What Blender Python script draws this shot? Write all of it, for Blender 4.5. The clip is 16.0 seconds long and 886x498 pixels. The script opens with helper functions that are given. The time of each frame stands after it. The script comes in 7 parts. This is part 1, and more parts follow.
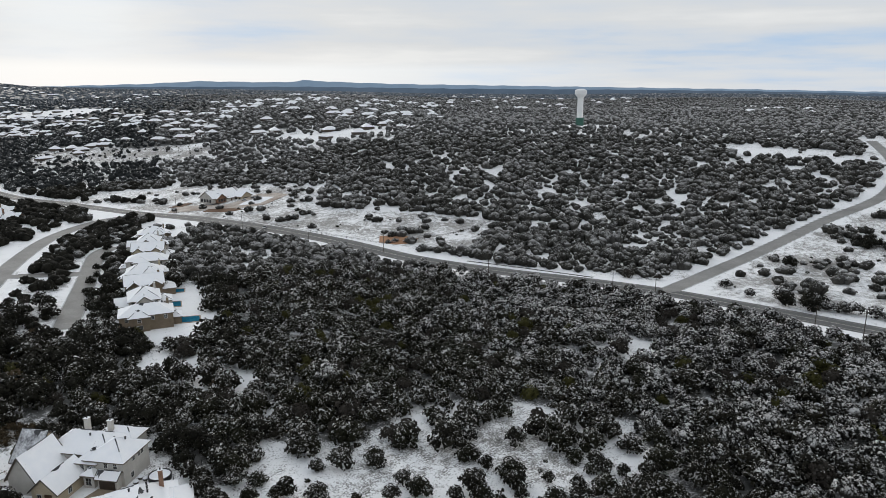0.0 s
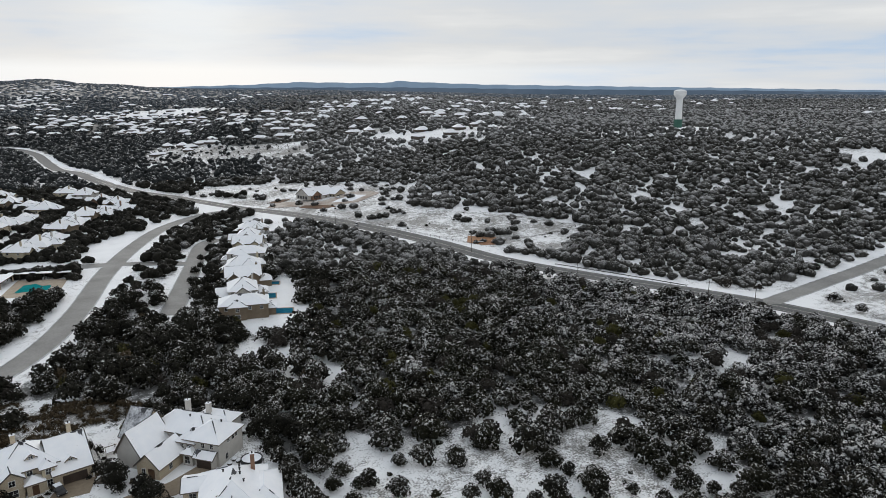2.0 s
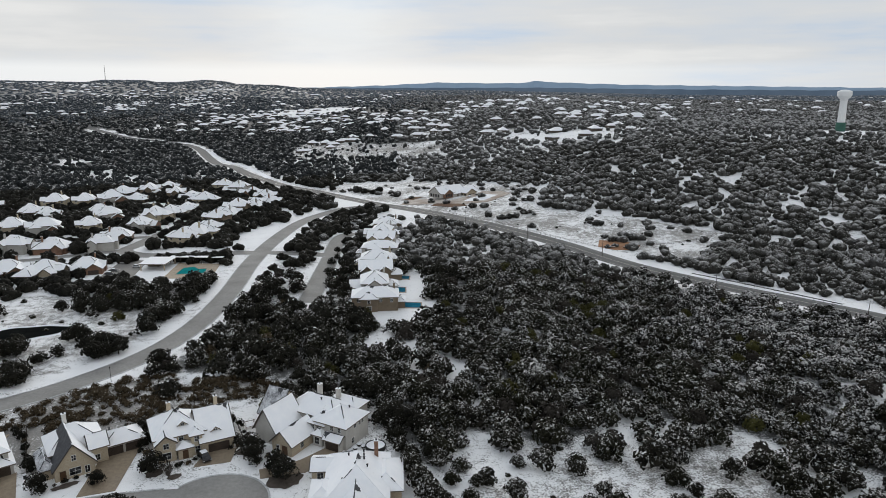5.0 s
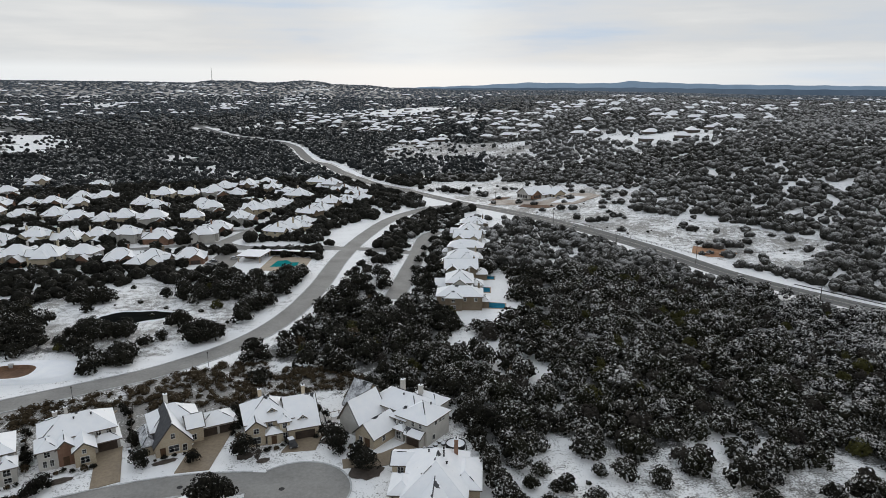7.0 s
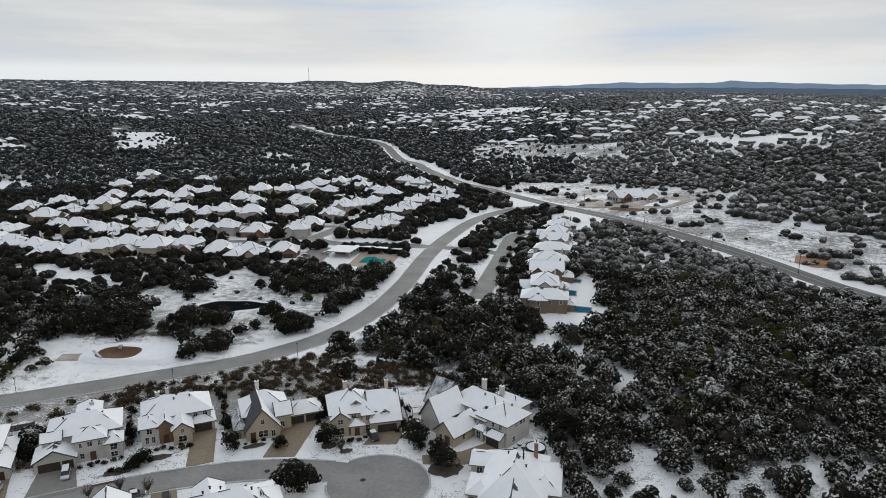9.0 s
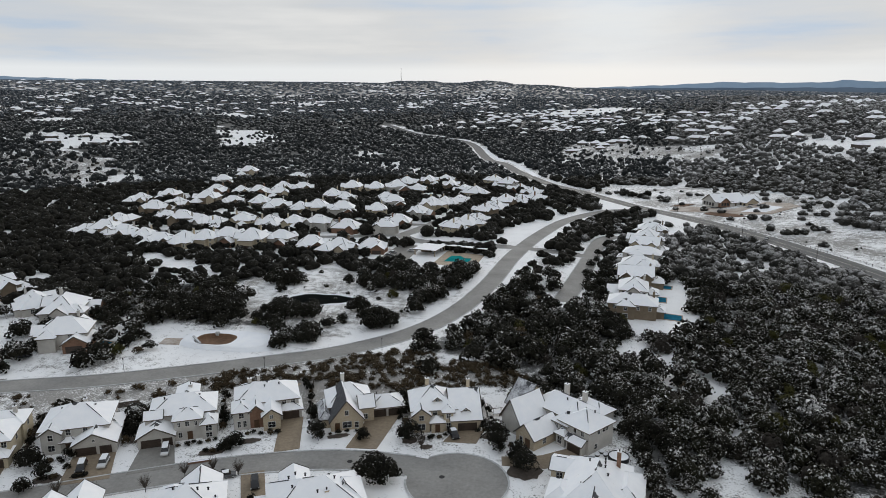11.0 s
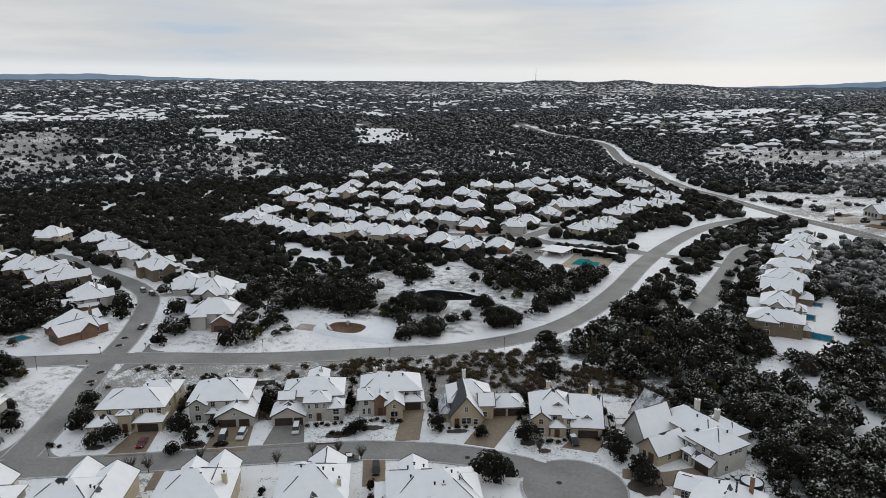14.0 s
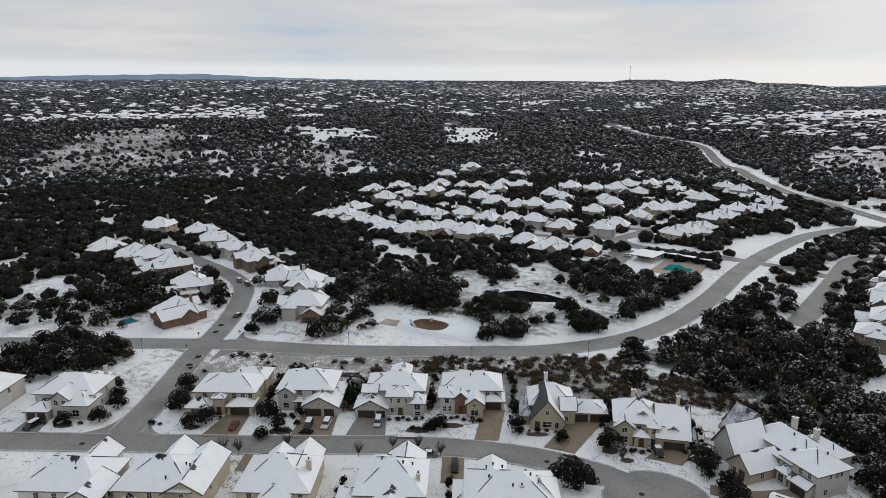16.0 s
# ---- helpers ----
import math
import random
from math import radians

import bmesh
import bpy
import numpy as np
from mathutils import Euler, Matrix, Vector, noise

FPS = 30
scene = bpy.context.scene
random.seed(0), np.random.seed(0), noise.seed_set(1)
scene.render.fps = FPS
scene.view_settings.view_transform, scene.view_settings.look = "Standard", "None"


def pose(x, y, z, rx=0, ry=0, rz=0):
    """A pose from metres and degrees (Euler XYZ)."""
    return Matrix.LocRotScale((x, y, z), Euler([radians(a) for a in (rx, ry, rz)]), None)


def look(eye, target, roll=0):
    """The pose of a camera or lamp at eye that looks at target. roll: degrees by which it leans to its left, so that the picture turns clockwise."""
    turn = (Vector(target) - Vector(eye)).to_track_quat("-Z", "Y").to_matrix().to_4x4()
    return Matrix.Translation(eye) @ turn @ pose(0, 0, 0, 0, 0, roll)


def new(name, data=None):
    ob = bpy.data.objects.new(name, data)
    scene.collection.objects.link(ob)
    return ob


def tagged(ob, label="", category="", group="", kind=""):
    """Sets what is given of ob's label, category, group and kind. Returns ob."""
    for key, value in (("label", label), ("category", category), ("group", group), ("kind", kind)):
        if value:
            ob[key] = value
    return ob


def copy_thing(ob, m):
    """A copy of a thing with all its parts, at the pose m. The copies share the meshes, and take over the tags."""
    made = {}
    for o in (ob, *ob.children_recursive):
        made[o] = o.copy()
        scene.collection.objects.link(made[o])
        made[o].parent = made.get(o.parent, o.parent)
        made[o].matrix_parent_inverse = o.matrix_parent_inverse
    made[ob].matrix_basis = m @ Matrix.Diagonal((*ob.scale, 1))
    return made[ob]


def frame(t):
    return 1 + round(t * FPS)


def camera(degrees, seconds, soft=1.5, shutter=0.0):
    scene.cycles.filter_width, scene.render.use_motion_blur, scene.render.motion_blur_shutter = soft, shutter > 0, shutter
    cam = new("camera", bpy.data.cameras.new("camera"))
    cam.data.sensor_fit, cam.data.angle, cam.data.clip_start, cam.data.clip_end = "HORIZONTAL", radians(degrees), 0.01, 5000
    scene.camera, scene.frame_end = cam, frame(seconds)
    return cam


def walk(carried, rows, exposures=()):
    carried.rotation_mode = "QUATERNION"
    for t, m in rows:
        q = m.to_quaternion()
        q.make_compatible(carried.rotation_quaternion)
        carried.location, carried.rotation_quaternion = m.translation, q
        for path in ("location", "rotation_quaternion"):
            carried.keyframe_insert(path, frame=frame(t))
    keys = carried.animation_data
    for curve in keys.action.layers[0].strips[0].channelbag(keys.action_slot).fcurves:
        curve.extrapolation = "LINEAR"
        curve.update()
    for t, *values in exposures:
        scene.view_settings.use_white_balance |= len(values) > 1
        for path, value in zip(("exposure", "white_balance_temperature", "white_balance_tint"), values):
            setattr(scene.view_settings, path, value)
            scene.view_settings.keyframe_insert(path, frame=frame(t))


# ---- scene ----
cam = camera(67.0, 16.0, soft=0.55)
# the drone hangs at one point and turns to its left: seconds, heading, tilt
PATH = [(0, 30.955, -13.461), (0.5, 29.040, -13.447), (1, 27.109, -13.435), (1.5, 25.180, -13.422), (2, 23.251, -13.410), (2.5, 21.328, -13.398), (3, 19.434, -13.386), (3.5, 17.555, -13.374), (4, 15.710, -13.384), (6.5, 6.310, -13.375), (7, 4.435, -13.381), (7.5, 2.561, -13.379), (8, 0.683, -13.378), (8.5, -1.197, -13.376), (9, -3.087, -13.377), (11.5, -12.489, -13.377), (12, -14.360, -13.372), (12.5, -16.194, -13.380), (13, -18.033, -13.390), (13.5, -19.874, -13.399), (14, -21.725, -13.409), (14.5, -23.603, -13.418), (15, -25.472, -13.429), (15.5, -27.340, -13.440), (16, -29.211, -13.449)]
walk(cam, [(t, pose(0, 0, 90, 90 + tilt, 0, -yaw)) for t, yaw, tilt in PATH], exposures=((0, 0.12), (4, 0.08), (8, 0.02), (12, -0.04), (16, -0.07)))

# ---- sky and sun ----
SUN_AZ, SUN_EL = 3.0, 14.0
world = bpy.data.worlds.new("winter_sky")
scene.world = world
world.use_nodes = True


class Nodes:
    """Short hand for building node trees."""

    def __init__(self, tree):
        self.tree = tree
        tree.nodes.clear()

    def add(self, kind, inputs=(), **settings):
        node = self.tree.nodes.new(kind)
        for key, value in settings.items():
            if key == "operation":
                node.operation = value
            elif key == "data_type":
                node.data_type = value
            elif key == "blend_type":
                node.blend_type = value
            elif key == "attribute_name":
                node.attribute_name = value
            elif key == "feature":
                node.feature = value
        for key, value in dict(inputs).items():
            if isinstance(value, bpy.types.NodeSocket):
                self.tree.links.new(value, node.inputs[key])
            else:
                node.inputs[key].default_value = value
        return node

    def math(self, op, a, b=0.0, c=0.0):
        return self.add("ShaderNodeMath", {0: a, 1: b, 2: c}, operation=op).outputs[0]

    def ramp(self, fac, *stops):
        node = self.add("ShaderNodeValToRGB", {"Fac": fac})
        el = node.color_ramp.elements
        while len(el) < len(stops):
            el.new(0.5)
        for e, (pos, col) in zip(el, stops):
            e.position = pos
            e.color = (*col, 1) if isinstance(col, tuple) else (col, col, col, 1)
        return node.outputs["Color"]

    def mix(self, fac, a, b, blend="MIX"):
        node = self.add("ShaderNodeMix", {}, data_type="RGBA", blend_type=blend)
        for key, value in ((0, fac), (6, a), (7, b)):
            if isinstance(value, bpy.types.NodeSocket):
                self.tree.links.new(value, node.inputs[key])
            else:
                node.inputs[key].default_value = (*value, 1) if isinstance(value, tuple) else value
        return node.outputs[2]

    def noise(self, scale, vec, detail=4.0, rough=0.55):
        return self.add("ShaderNodeTexNoise", {"Scale": scale, "Vector": vec, "Detail": detail, "Roughness": rough}).outputs["Fac"]


def build_sky():
    n = Nodes(world.node_tree)
    sky = n.add("ShaderNodeTexSky")
    sky.sky_type, sky.sun_disc = "NISHITA", False
    sky.sun_elevation, sky.sun_rotation = radians(SUN_EL), radians(SUN_AZ)
    way = n.add("ShaderNodeTexCoord").outputs["Generated"]
    xyz = n.add("ShaderNodeSeparateXYZ", {0: way})
    z = xyz.outputs["Z"]
    # long flat layers of stratus, thinner near the sun
    low = n.math("DIVIDE", 1.0, n.math("ADD", n.math("ABSOLUTE", z), 0.10))
    flat = n.add("ShaderNodeVectorMath", {0: way, 3: low}, operation="SCALE").outputs[0]
    layer = n.noise(0.5, flat, 4.0, 0.5)
    fine = n.noise(2.6, flat, 6.0, 0.6)
    streak = n.noise(1.0, n.add("ShaderNodeMapping", {"Vector": way, "Scale": (1.3, 1.3, 34)}).outputs[0], 4.0, 0.5)
    cover = n.math("ADD", n.math("MULTIPLY", layer, 0.55), n.math("ADD", n.math("MULTIPLY", fine, 0.10), n.math("MULTIPLY", streak, 0.35)))
    cloud = n.ramp(cover, (0.38, (0.45, 0.58, 0.75)), (0.46, (0.60, 0.65, 0.715)), (0.54, (0.662, 0.682, 0.702)), (0.64, (0.768, 0.776, 0.778)))
    sun = Vector((math.sin(radians(SUN_AZ)) * math.cos(radians(SUN_EL)), math.cos(radians(SUN_AZ)) * math.cos(radians(SUN_EL)), math.sin(radians(SUN_EL))))
    near = n.add("ShaderNodeVectorMath", {0: way, 1: tuple(sun)}, operation="DOT_PRODUCT").outputs["Value"]
    glow = n.ramp(near, (0.90, 0.0), (0.985, 0.4), (1.0, 1.0))
    cloud = n.mix(n.math("MULTIPLY", glow, 0.35), cloud, (0.90, 0.90, 0.90))
    # a thin place in the cloud, low under the sun
    low_sun = Vector((math.sin(radians(3)) * math.cos(radians(4.6)), math.cos(radians(3)) * math.cos(radians(4.6)), math.sin(radians(4.6))))
    thin = n.add("ShaderNodeVectorMath", {0: way, 1: tuple(low_sun)}, operation="DOT_PRODUCT").outputs["Value"]
    thin = n.ramp(n.math("ADD", thin, n.math("MULTIPLY", n.math("SUBTRACT", fine, 0.5), 0.006)), (0.988, 0.0), (0.996, 0.45), (0.9995, 1.0))
    cloud = n.mix(n.math("MULTIPLY", thin, 0.5), cloud, (0.80, 0.87, 0.93))
    # the open strip under the cloud deck along the horizon
    strip = n.ramp(n.math("ADD", z, n.math("MULTIPLY", n.math("SUBTRACT", streak, 0.5), 0.012)), (0.0, 0.9), (0.028, 1.0), (0.040, 0.25), (0.060, 0.0))
    lee = n.add("ShaderNodeVectorMath", {0: way, 1: (-0.42, 0.91, 0.0)}, operation="DOT_PRODUCT").outputs["Value"]
    side = n.ramp(lee, (0.30, 0.12), (0.72, 0.95))
    cloud = n.mix(n.math("MULTIPLY", strip, side), cloud, (0.85, 0.88, 0.90))
    total = n.mix(0.94, n.mix(1.0, sky.outputs["Color"], (0.03, 0.03, 0.03), "MULTIPLY"), cloud)
    back = n.add("ShaderNodeBackground", {"Color": total, "Strength": 1.0})
    n.tree.links.new(back.outputs[0], n.add("ShaderNodeOutputWorld").inputs[0])


build_sky()
sun_data = bpy.data.lights.new("sun", "SUN")
sun_data.energy, sun_data.angle, sun_data.color = 1.05, radians(20), (1.0, 0.96, 0.9)
sun_ob = new("sun", sun_data)
sun_ob.matrix_world = look((math.sin(radians(SUN_AZ)) * 100, math.cos(radians(SUN_AZ)) * 100, 100 * math.tan(radians(SUN_EL))), (0, 0, 0))

# ---- materials ----
MATS = {}


def material(name, build, rough=0.8, metal=0.0, spec=0.3):
    m = bpy.data.materials.new(name)
    m.use_nodes = True
    n = Nodes(m.node_tree)
    bsdf = n.add("ShaderNodeBsdfPrincipled", {"Roughness": rough, "Metallic": metal, "Specular IOR Level": spec})
    n.tree.links.new(bsdf.outputs[0], n.add("ShaderNodeOutputMaterial").inputs[0])
    col, bump, dist, r = build(n)
    if isinstance(col, tuple):
        bsdf.inputs["Base Color"].default_value = (*col, 1)
    else:
        n.tree.links.new(col, bsdf.inputs["Base Color"])
    if bump is not None:
        b = n.add("ShaderNodeBump", {"Strength": 0.6, "Distance": dist, "Height": bump})
        n.tree.links.new(b.outputs[0], bsdf.inputs["Normal"])
    if r is not None:
        n.tree.links.new(r, bsdf.inputs["Roughness"])
    MATS[name] = m
    return m


def where(n):
    return n.add("ShaderNodeNewGeometry").outputs["Position"]


def local(n):
    return n.add("ShaderNodeTexCoord").outputs["Object"]


def speckled(dark, light, coarse=0.5, fine=8.0, dist=0.02, use_local=True):
    """Two scales of variation between two base colours."""
    def build(n):
        p = local(n) if use_local else where(n)
        a, b = n.noise(coarse, p), n.noise(fine, p, 5.0)
        f = n.math("ADD", n.math("MULTIPLY", a, 0.55), n.math("MULTIPLY", b, 0.45))
        return n.ramp(f, (0.36, dark), (0.64, light)), b, dist, None
    return build


def snow_ground(n):
    p = where(n)
    litter = n.add("ShaderNodeAttribute", {}, attribute_name="litter").outputs["Fac"]
    grass = n.add("ShaderNodeAttribute", {}, attribute_name="grass").outputs["Fac"]
    big, mid, fine = n.noise(0.035, p, 5.0), n.noise(0.33, p, 5.0, 0.6), n.noise(1.9, p, 5.0, 0.65)
    far = n.noise(0.012, p, 6.0, 0.62)
    snow = n.ramp(n.math("ADD", n.math("MULTIPLY", n.noise(0.12, p, 4.0), 0.5), n.math("MULTIPLY", n.noise(4.5, p, 4.0, 0.7), 0.5)), (0.30, (0.72, 0.72, 0.72)), (0.46, (0.89, 0.89, 0.89)), (0.7, (0.93, 0.93, 0.93)))
    straw = n.ramp(fine, (0.35, (0.30, 0.28, 0.25)), (0.65, (0.085, 0.077, 0.066)))
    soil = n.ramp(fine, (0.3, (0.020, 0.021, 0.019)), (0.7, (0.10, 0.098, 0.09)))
    tufts = n.math("ADD", n.math("MULTIPLY", fine, 0.62), n.math("MULTIPLY", mid, 0.45))
    tufts = n.math("ADD", tufts, n.math("MULTIPLY", n.math("SUBTRACT", big, 0.5), 0.5))
    bare = n.ramp(n.math("ADD", tufts, n.math("MULTIPLY", grass, 0.42)), (0.665, 0.0), (0.76, 1.0))
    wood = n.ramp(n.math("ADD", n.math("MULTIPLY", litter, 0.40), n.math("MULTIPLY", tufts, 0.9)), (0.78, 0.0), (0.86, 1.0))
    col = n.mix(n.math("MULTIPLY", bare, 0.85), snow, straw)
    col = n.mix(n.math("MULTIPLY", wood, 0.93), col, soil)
    return col, n.math("ADD", mid, fine), 0.12, None


def snow_roof(n):
    p = local(n)
    a, b = n.noise(0.5, p, 4.0), n.noise(3.5, p, 5.0)
    up = n.add("ShaderNodeSeparateXYZ", {0: n.add("ShaderNodeNewGeometry").outputs["Normal"]}).outputs["Z"]
    snow = n.ramp(a, (0.3, (0.87, 0.88, 0.90)), (0.7, (0.93, 0.93, 0.935)))
    tile = n.ramp(b, (0.3, (0.07, 0.065, 0.06)), (0.7, (0.16, 0.15, 0.14)))
    thin = n.ramp(n.math("ADD", n.math("MULTIPLY", a, 0.55), n.math("MULTIPLY", b, 0.5)), (0.68, 0.0), (0.74, 1.0))
    return n.mix(n.math("MULTIPLY", thin, n.math("MULTIPLY", up, 0.6)), snow, tile), b, 0.04, None


def foliage(dark, light, white, grain=1.9, snow=0.62):
    """Leaf clumps, each of its own shade; small lumps of snow lie on what faces up."""
    def build(n):
        g = n.add("ShaderNodeNewGeometry")
        rnd = g.outputs["Random Per Island"]
        up = n.add("ShaderNodeSeparateXYZ", {0: g.outputs["Normal"]}).outputs["Z"]
        p = g.outputs["Position"]
        grove, single = n.noise(0.03, p, 3.0), n.noise(0.17, p, 2.0)
        fleck = n.noise(grain, p, 2.0, 0.6)
        tone = n.math("ADD", n.math("MULTIPLY", rnd, 0.3), n.math("ADD", n.math("MULTIPLY", n.math("ADD", single, n.math("SUBTRACT", grove, 0.5)), 0.4), n.math("MULTIPLY", n.math("SUBTRACT", fleck, 0.3), 0.9)))
        leaf = n.ramp(tone, (0.25, dark), (0.6, tuple((x + y) / 2 for x, y in zip(dark, light))), (0.9, light))
        amount = n.math("ADD", n.math("MULTIPLY", n.math("SUBTRACT", grove, 0.5), 0.35), n.math("ADD", n.math("MULTIPLY", n.math("SUBTRACT", single, 0.5), 0.7), white))
        amount = n.math("ADD", amount, n.math("MULTIPLY", n.math("SUBTRACT", rnd, 0.5), 0.5))
        mask = n.ramp(n.math("ADD", fleck, n.math("MULTIPLY", n.math("SUBTRACT", amount, 0.5), 0.45)), (0.51, 0.0), (0.60, 1.0))
        cap = n.ramp(up, (0.28, 0.0), (0.80, 1.0))
        return n.mix(n.math("MULTIPLY", n.math("MULTIPLY", mask, cap), 0.95), leaf, (snow, snow * 0.99, snow * 0.97)), fleck, 0.4, None
    return build


def asphalt(dark, light, wet=0.0):
    def build(n):
        p = where(n)
        a, b, c = n.noise(0.08, p, 5.0), n.noise(1.2, p, 5.0), n.noise(14.0, p, 3.0)
        f = n.math("ADD", n.math("MULTIPLY", a, 0.5), n.math("ADD", n.math("MULTIPLY", b, 0.3), n.math("MULTIPLY", c, 0.2)))
        return n.ramp(f, (0.38, dark), (0.62, light)), c, 0.01, n.ramp(a, (0.4, 0.85 - wet), (0.6, 0.9))
    return build


def stonework(n):
    p = local(n)
    brick = n.add("ShaderNodeTexBrick", {"Vector": n.add("ShaderNodeMapping", {"Vector": p, "Rotation": (radians(90), 0, 0)}).outputs[0], "Scale": 1.6,
                                         "Color1": (0.52, 0.44, 0.32, 1), "Color2": (0.36, 0.28, 0.19, 1), "Mortar": (0.55, 0.50, 0.42, 1), "Mortar Size": 0.018})
    return n.mix(n.noise(2.0, p), brick.outputs["Color"], (0.44, 0.37, 0.27)), brick.outputs["Fac"], 0.015, None


def make_materials():
    material("snow_ground", snow_ground, 0.85)
    material("snow_roof", snow_roof, 0.7)
    material("snow", speckled((0.80, 0.82, 0.86), (0.89, 0.90, 0.91), 0.3, 4.0, 0.05), 0.75)
    material("slate", speckled((0.035, 0.036, 0.04), (0.09, 0.09, 0.095), 1.0, 9.0), 0.7)
    material("thin_snow_slate", speckled((0.10, 0.10, 0.11), (0.72, 0.73, 0.75), 0.45, 2.2), 0.75)
    material("fascia", speckled((0.10, 0.08, 0.06), (0.18, 0.15, 0.12), 1.0, 6.0), 0.7)
    material("stucco_cream", speckled((0.42, 0.36, 0.25), (0.54, 0.47, 0.35), 0.4, 12.0), 0.9)
    material("stucco_grey", speckled((0.40, 0.38, 0.35), (0.52, 0.50, 0.46), 0.4, 12.0), 0.9)
    material("stucco_white", speckled((0.52, 0.50, 0.46), (0.64, 0.62, 0.58), 0.4, 12.0), 0.9)
    material("stucco_tan", speckled((0.14, 0.108, 0.075), (0.215, 0.17, 0.12), 0.4, 12.0), 0.9)
    material("brick_brown", speckled((0.15, 0.085, 0.055), (0.27, 0.16, 0.11), 0.6, 10.0), 0.9)
    material("limestone", stonework, 0.9)
    material("glass", lambda n: ((0.012, 0.014, 0.017), None, 0, None), 0.06, 0.0, 0.6)
    material("trim_white", speckled((0.60, 0.59, 0.56), (0.70, 0.69, 0.66), 0.6, 7.0, 0.005), 0.5)
    material("trim_dark", speckled((0.03, 0.026, 0.022), (0.07, 0.06, 0.05), 0.6, 7.0, 0.005), 0.5)
    material("garage_brown", speckled((0.035, 0.026, 0.02), (0.07, 0.05, 0.04), 0.6, 7.0, 0.005), 0.5)
    material("door_wood", speckled((0.05, 0.025, 0.012), (0.11, 0.06, 0.03), 0.6, 9.0, 0.005), 0.5)
    material("road", asphalt((0.20, 0.194, 0.184), (0.33, 0.32, 0.302)))
    material("highway", asphalt((0.085, 0.084, 0.084), (0.16, 0.158, 0.155), 0.15))
    material("drive", asphalt((0.17, 0.13, 0.09), (0.31, 0.25, 0.18), 0.4))
    material("drive_grey", asphalt((0.18, 0.17, 0.155), (0.28, 0.27, 0.25), 0.3))
    material("kerb", speckled((0.30, 0.30, 0.29), (0.62, 0.63, 0.64), 0.3, 3.0, 0.01, False), 0.9)
    material("road_paint", speckled((0.42, 0.41, 0.36), (0.62, 0.60, 0.52), 0.5, 6.0, 0.002, False), 0.7)
    material("earth_red", speckled((0.09, 0.05, 0.03), (0.20, 0.12, 0.075), 0.15, 1.4, 0.05, False), 0.95)
    material("earth_tan", speckled((0.28, 0.21, 0.16), (0.62, 0.57, 0.52), 0.12, 1.2, 0.05, False), 0.95)
    material("earth_orange", speckled((0.26, 0.13, 0.07), (0.46, 0.27, 0.16), 0.2, 1.4, 0.05, False), 0.95)
    material("bark", speckled((0.025, 0.021, 0.018), (0.075, 0.065, 0.055), 1.0, 9.0, 0.03), 0.95)
    material("oak", foliage((0.0052, 0.0050, 0.0040), (0.047, 0.043, 0.030), 0.42), 0.7, 0.0, 0.05)
    material("frost_oak", foliage((0.0062, 0.0060, 0.0052), (0.058, 0.054, 0.046), 0.60), 0.7, 0.0, 0.05)
    material("juniper", foliage((0.0050, 0.0052, 0.0032), (0.046, 0.044, 0.027), 0.38), 0.7, 0.0, 0.05)
    material("yard_oak", foliage((0.0050, 0.0050, 0.0038), (0.036, 0.034, 0.025), 0.14), 0.7, 0.0, 0.05)
    material("hill_oak", foliage((0.014, 0.014, 0.012), (0.085, 0.080, 0.070), 0.50, 2.2, 0.42), 0.8, 0.0, 0.05)
    material("hill_frost", foliage((0.026, 0.025, 0.023), (0.130, 0.124, 0.114), 0.64, 2.2, 0.42), 0.8, 0.0, 0.05)
    material("dark_oak", foliage((0.006, 0.006, 0.005), (0.036, 0.034, 0.027), 0.10, 1.3, 0.45), 0.8, 0.0, 0.05)
    material("hill_wood", foliage((0.034, 0.034, 0.032), (0.140, 0.136, 0.129), 0.68, 1.3, 0.42), 0.8, 0.0, 0.05)
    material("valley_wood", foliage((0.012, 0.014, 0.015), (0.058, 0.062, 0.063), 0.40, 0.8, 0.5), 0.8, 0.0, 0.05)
    # the next four carry the haze of distance in their base colours
    material("hazed_far_wood", foliage((0.030, 0.038, 0.046), (0.092, 0.106, 0.120), 0.44, 0.5, 0.5), 0.8, 0.0, 0.05)
    material("hazed_distant_wood", foliage((0.078, 0.095, 0.116), (0.165, 0.190, 0.222), 0.44, 0.3, 0.5), 0.8, 0.0, 0.05)
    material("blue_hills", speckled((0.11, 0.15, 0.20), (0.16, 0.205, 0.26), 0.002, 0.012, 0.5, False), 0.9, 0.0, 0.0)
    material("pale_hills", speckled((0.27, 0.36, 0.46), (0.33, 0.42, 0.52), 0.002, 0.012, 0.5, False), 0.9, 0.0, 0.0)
    material("brush", foliage((0.020, 0.016, 0.010), (0.120, 0.088, 0.054), 0.08), 0.8, 0.0, 0.05)
    material("olive", foliage((0.016, 0.016, 0.005), (0.085, 0.080, 0.028), -0.1), 0.8, 0.0, 0.05)
    material("leafless", foliage((0.016, 0.014, 0.012), (0.075, 0.066, 0.056), 0.12), 0.9, 0.0, 0.05)
    material("twigs", speckled((0.05, 0.042, 0.036), (0.12, 0.10, 0.085), 1.0, 5.0), 0.9)
    material("pool_water", speckled((0.008, 0.17, 0.18), (0.02, 0.27, 0.27), 0.2, 1.2, 0.01), 0.5, 0.0, 0.0)
    material("pond_water", speckled((0.005, 0.006, 0.006), (0.014, 0.015, 0.014), 0.2, 1.2, 0.01), 0.6, 0.0, 0.0)
    material("pool_blue", speckled((0.012, 0.10, 0.17), (0.03, 0.17, 0.25), 0.4, 2.0, 0.01), 0.5, 0.0, 0.0)
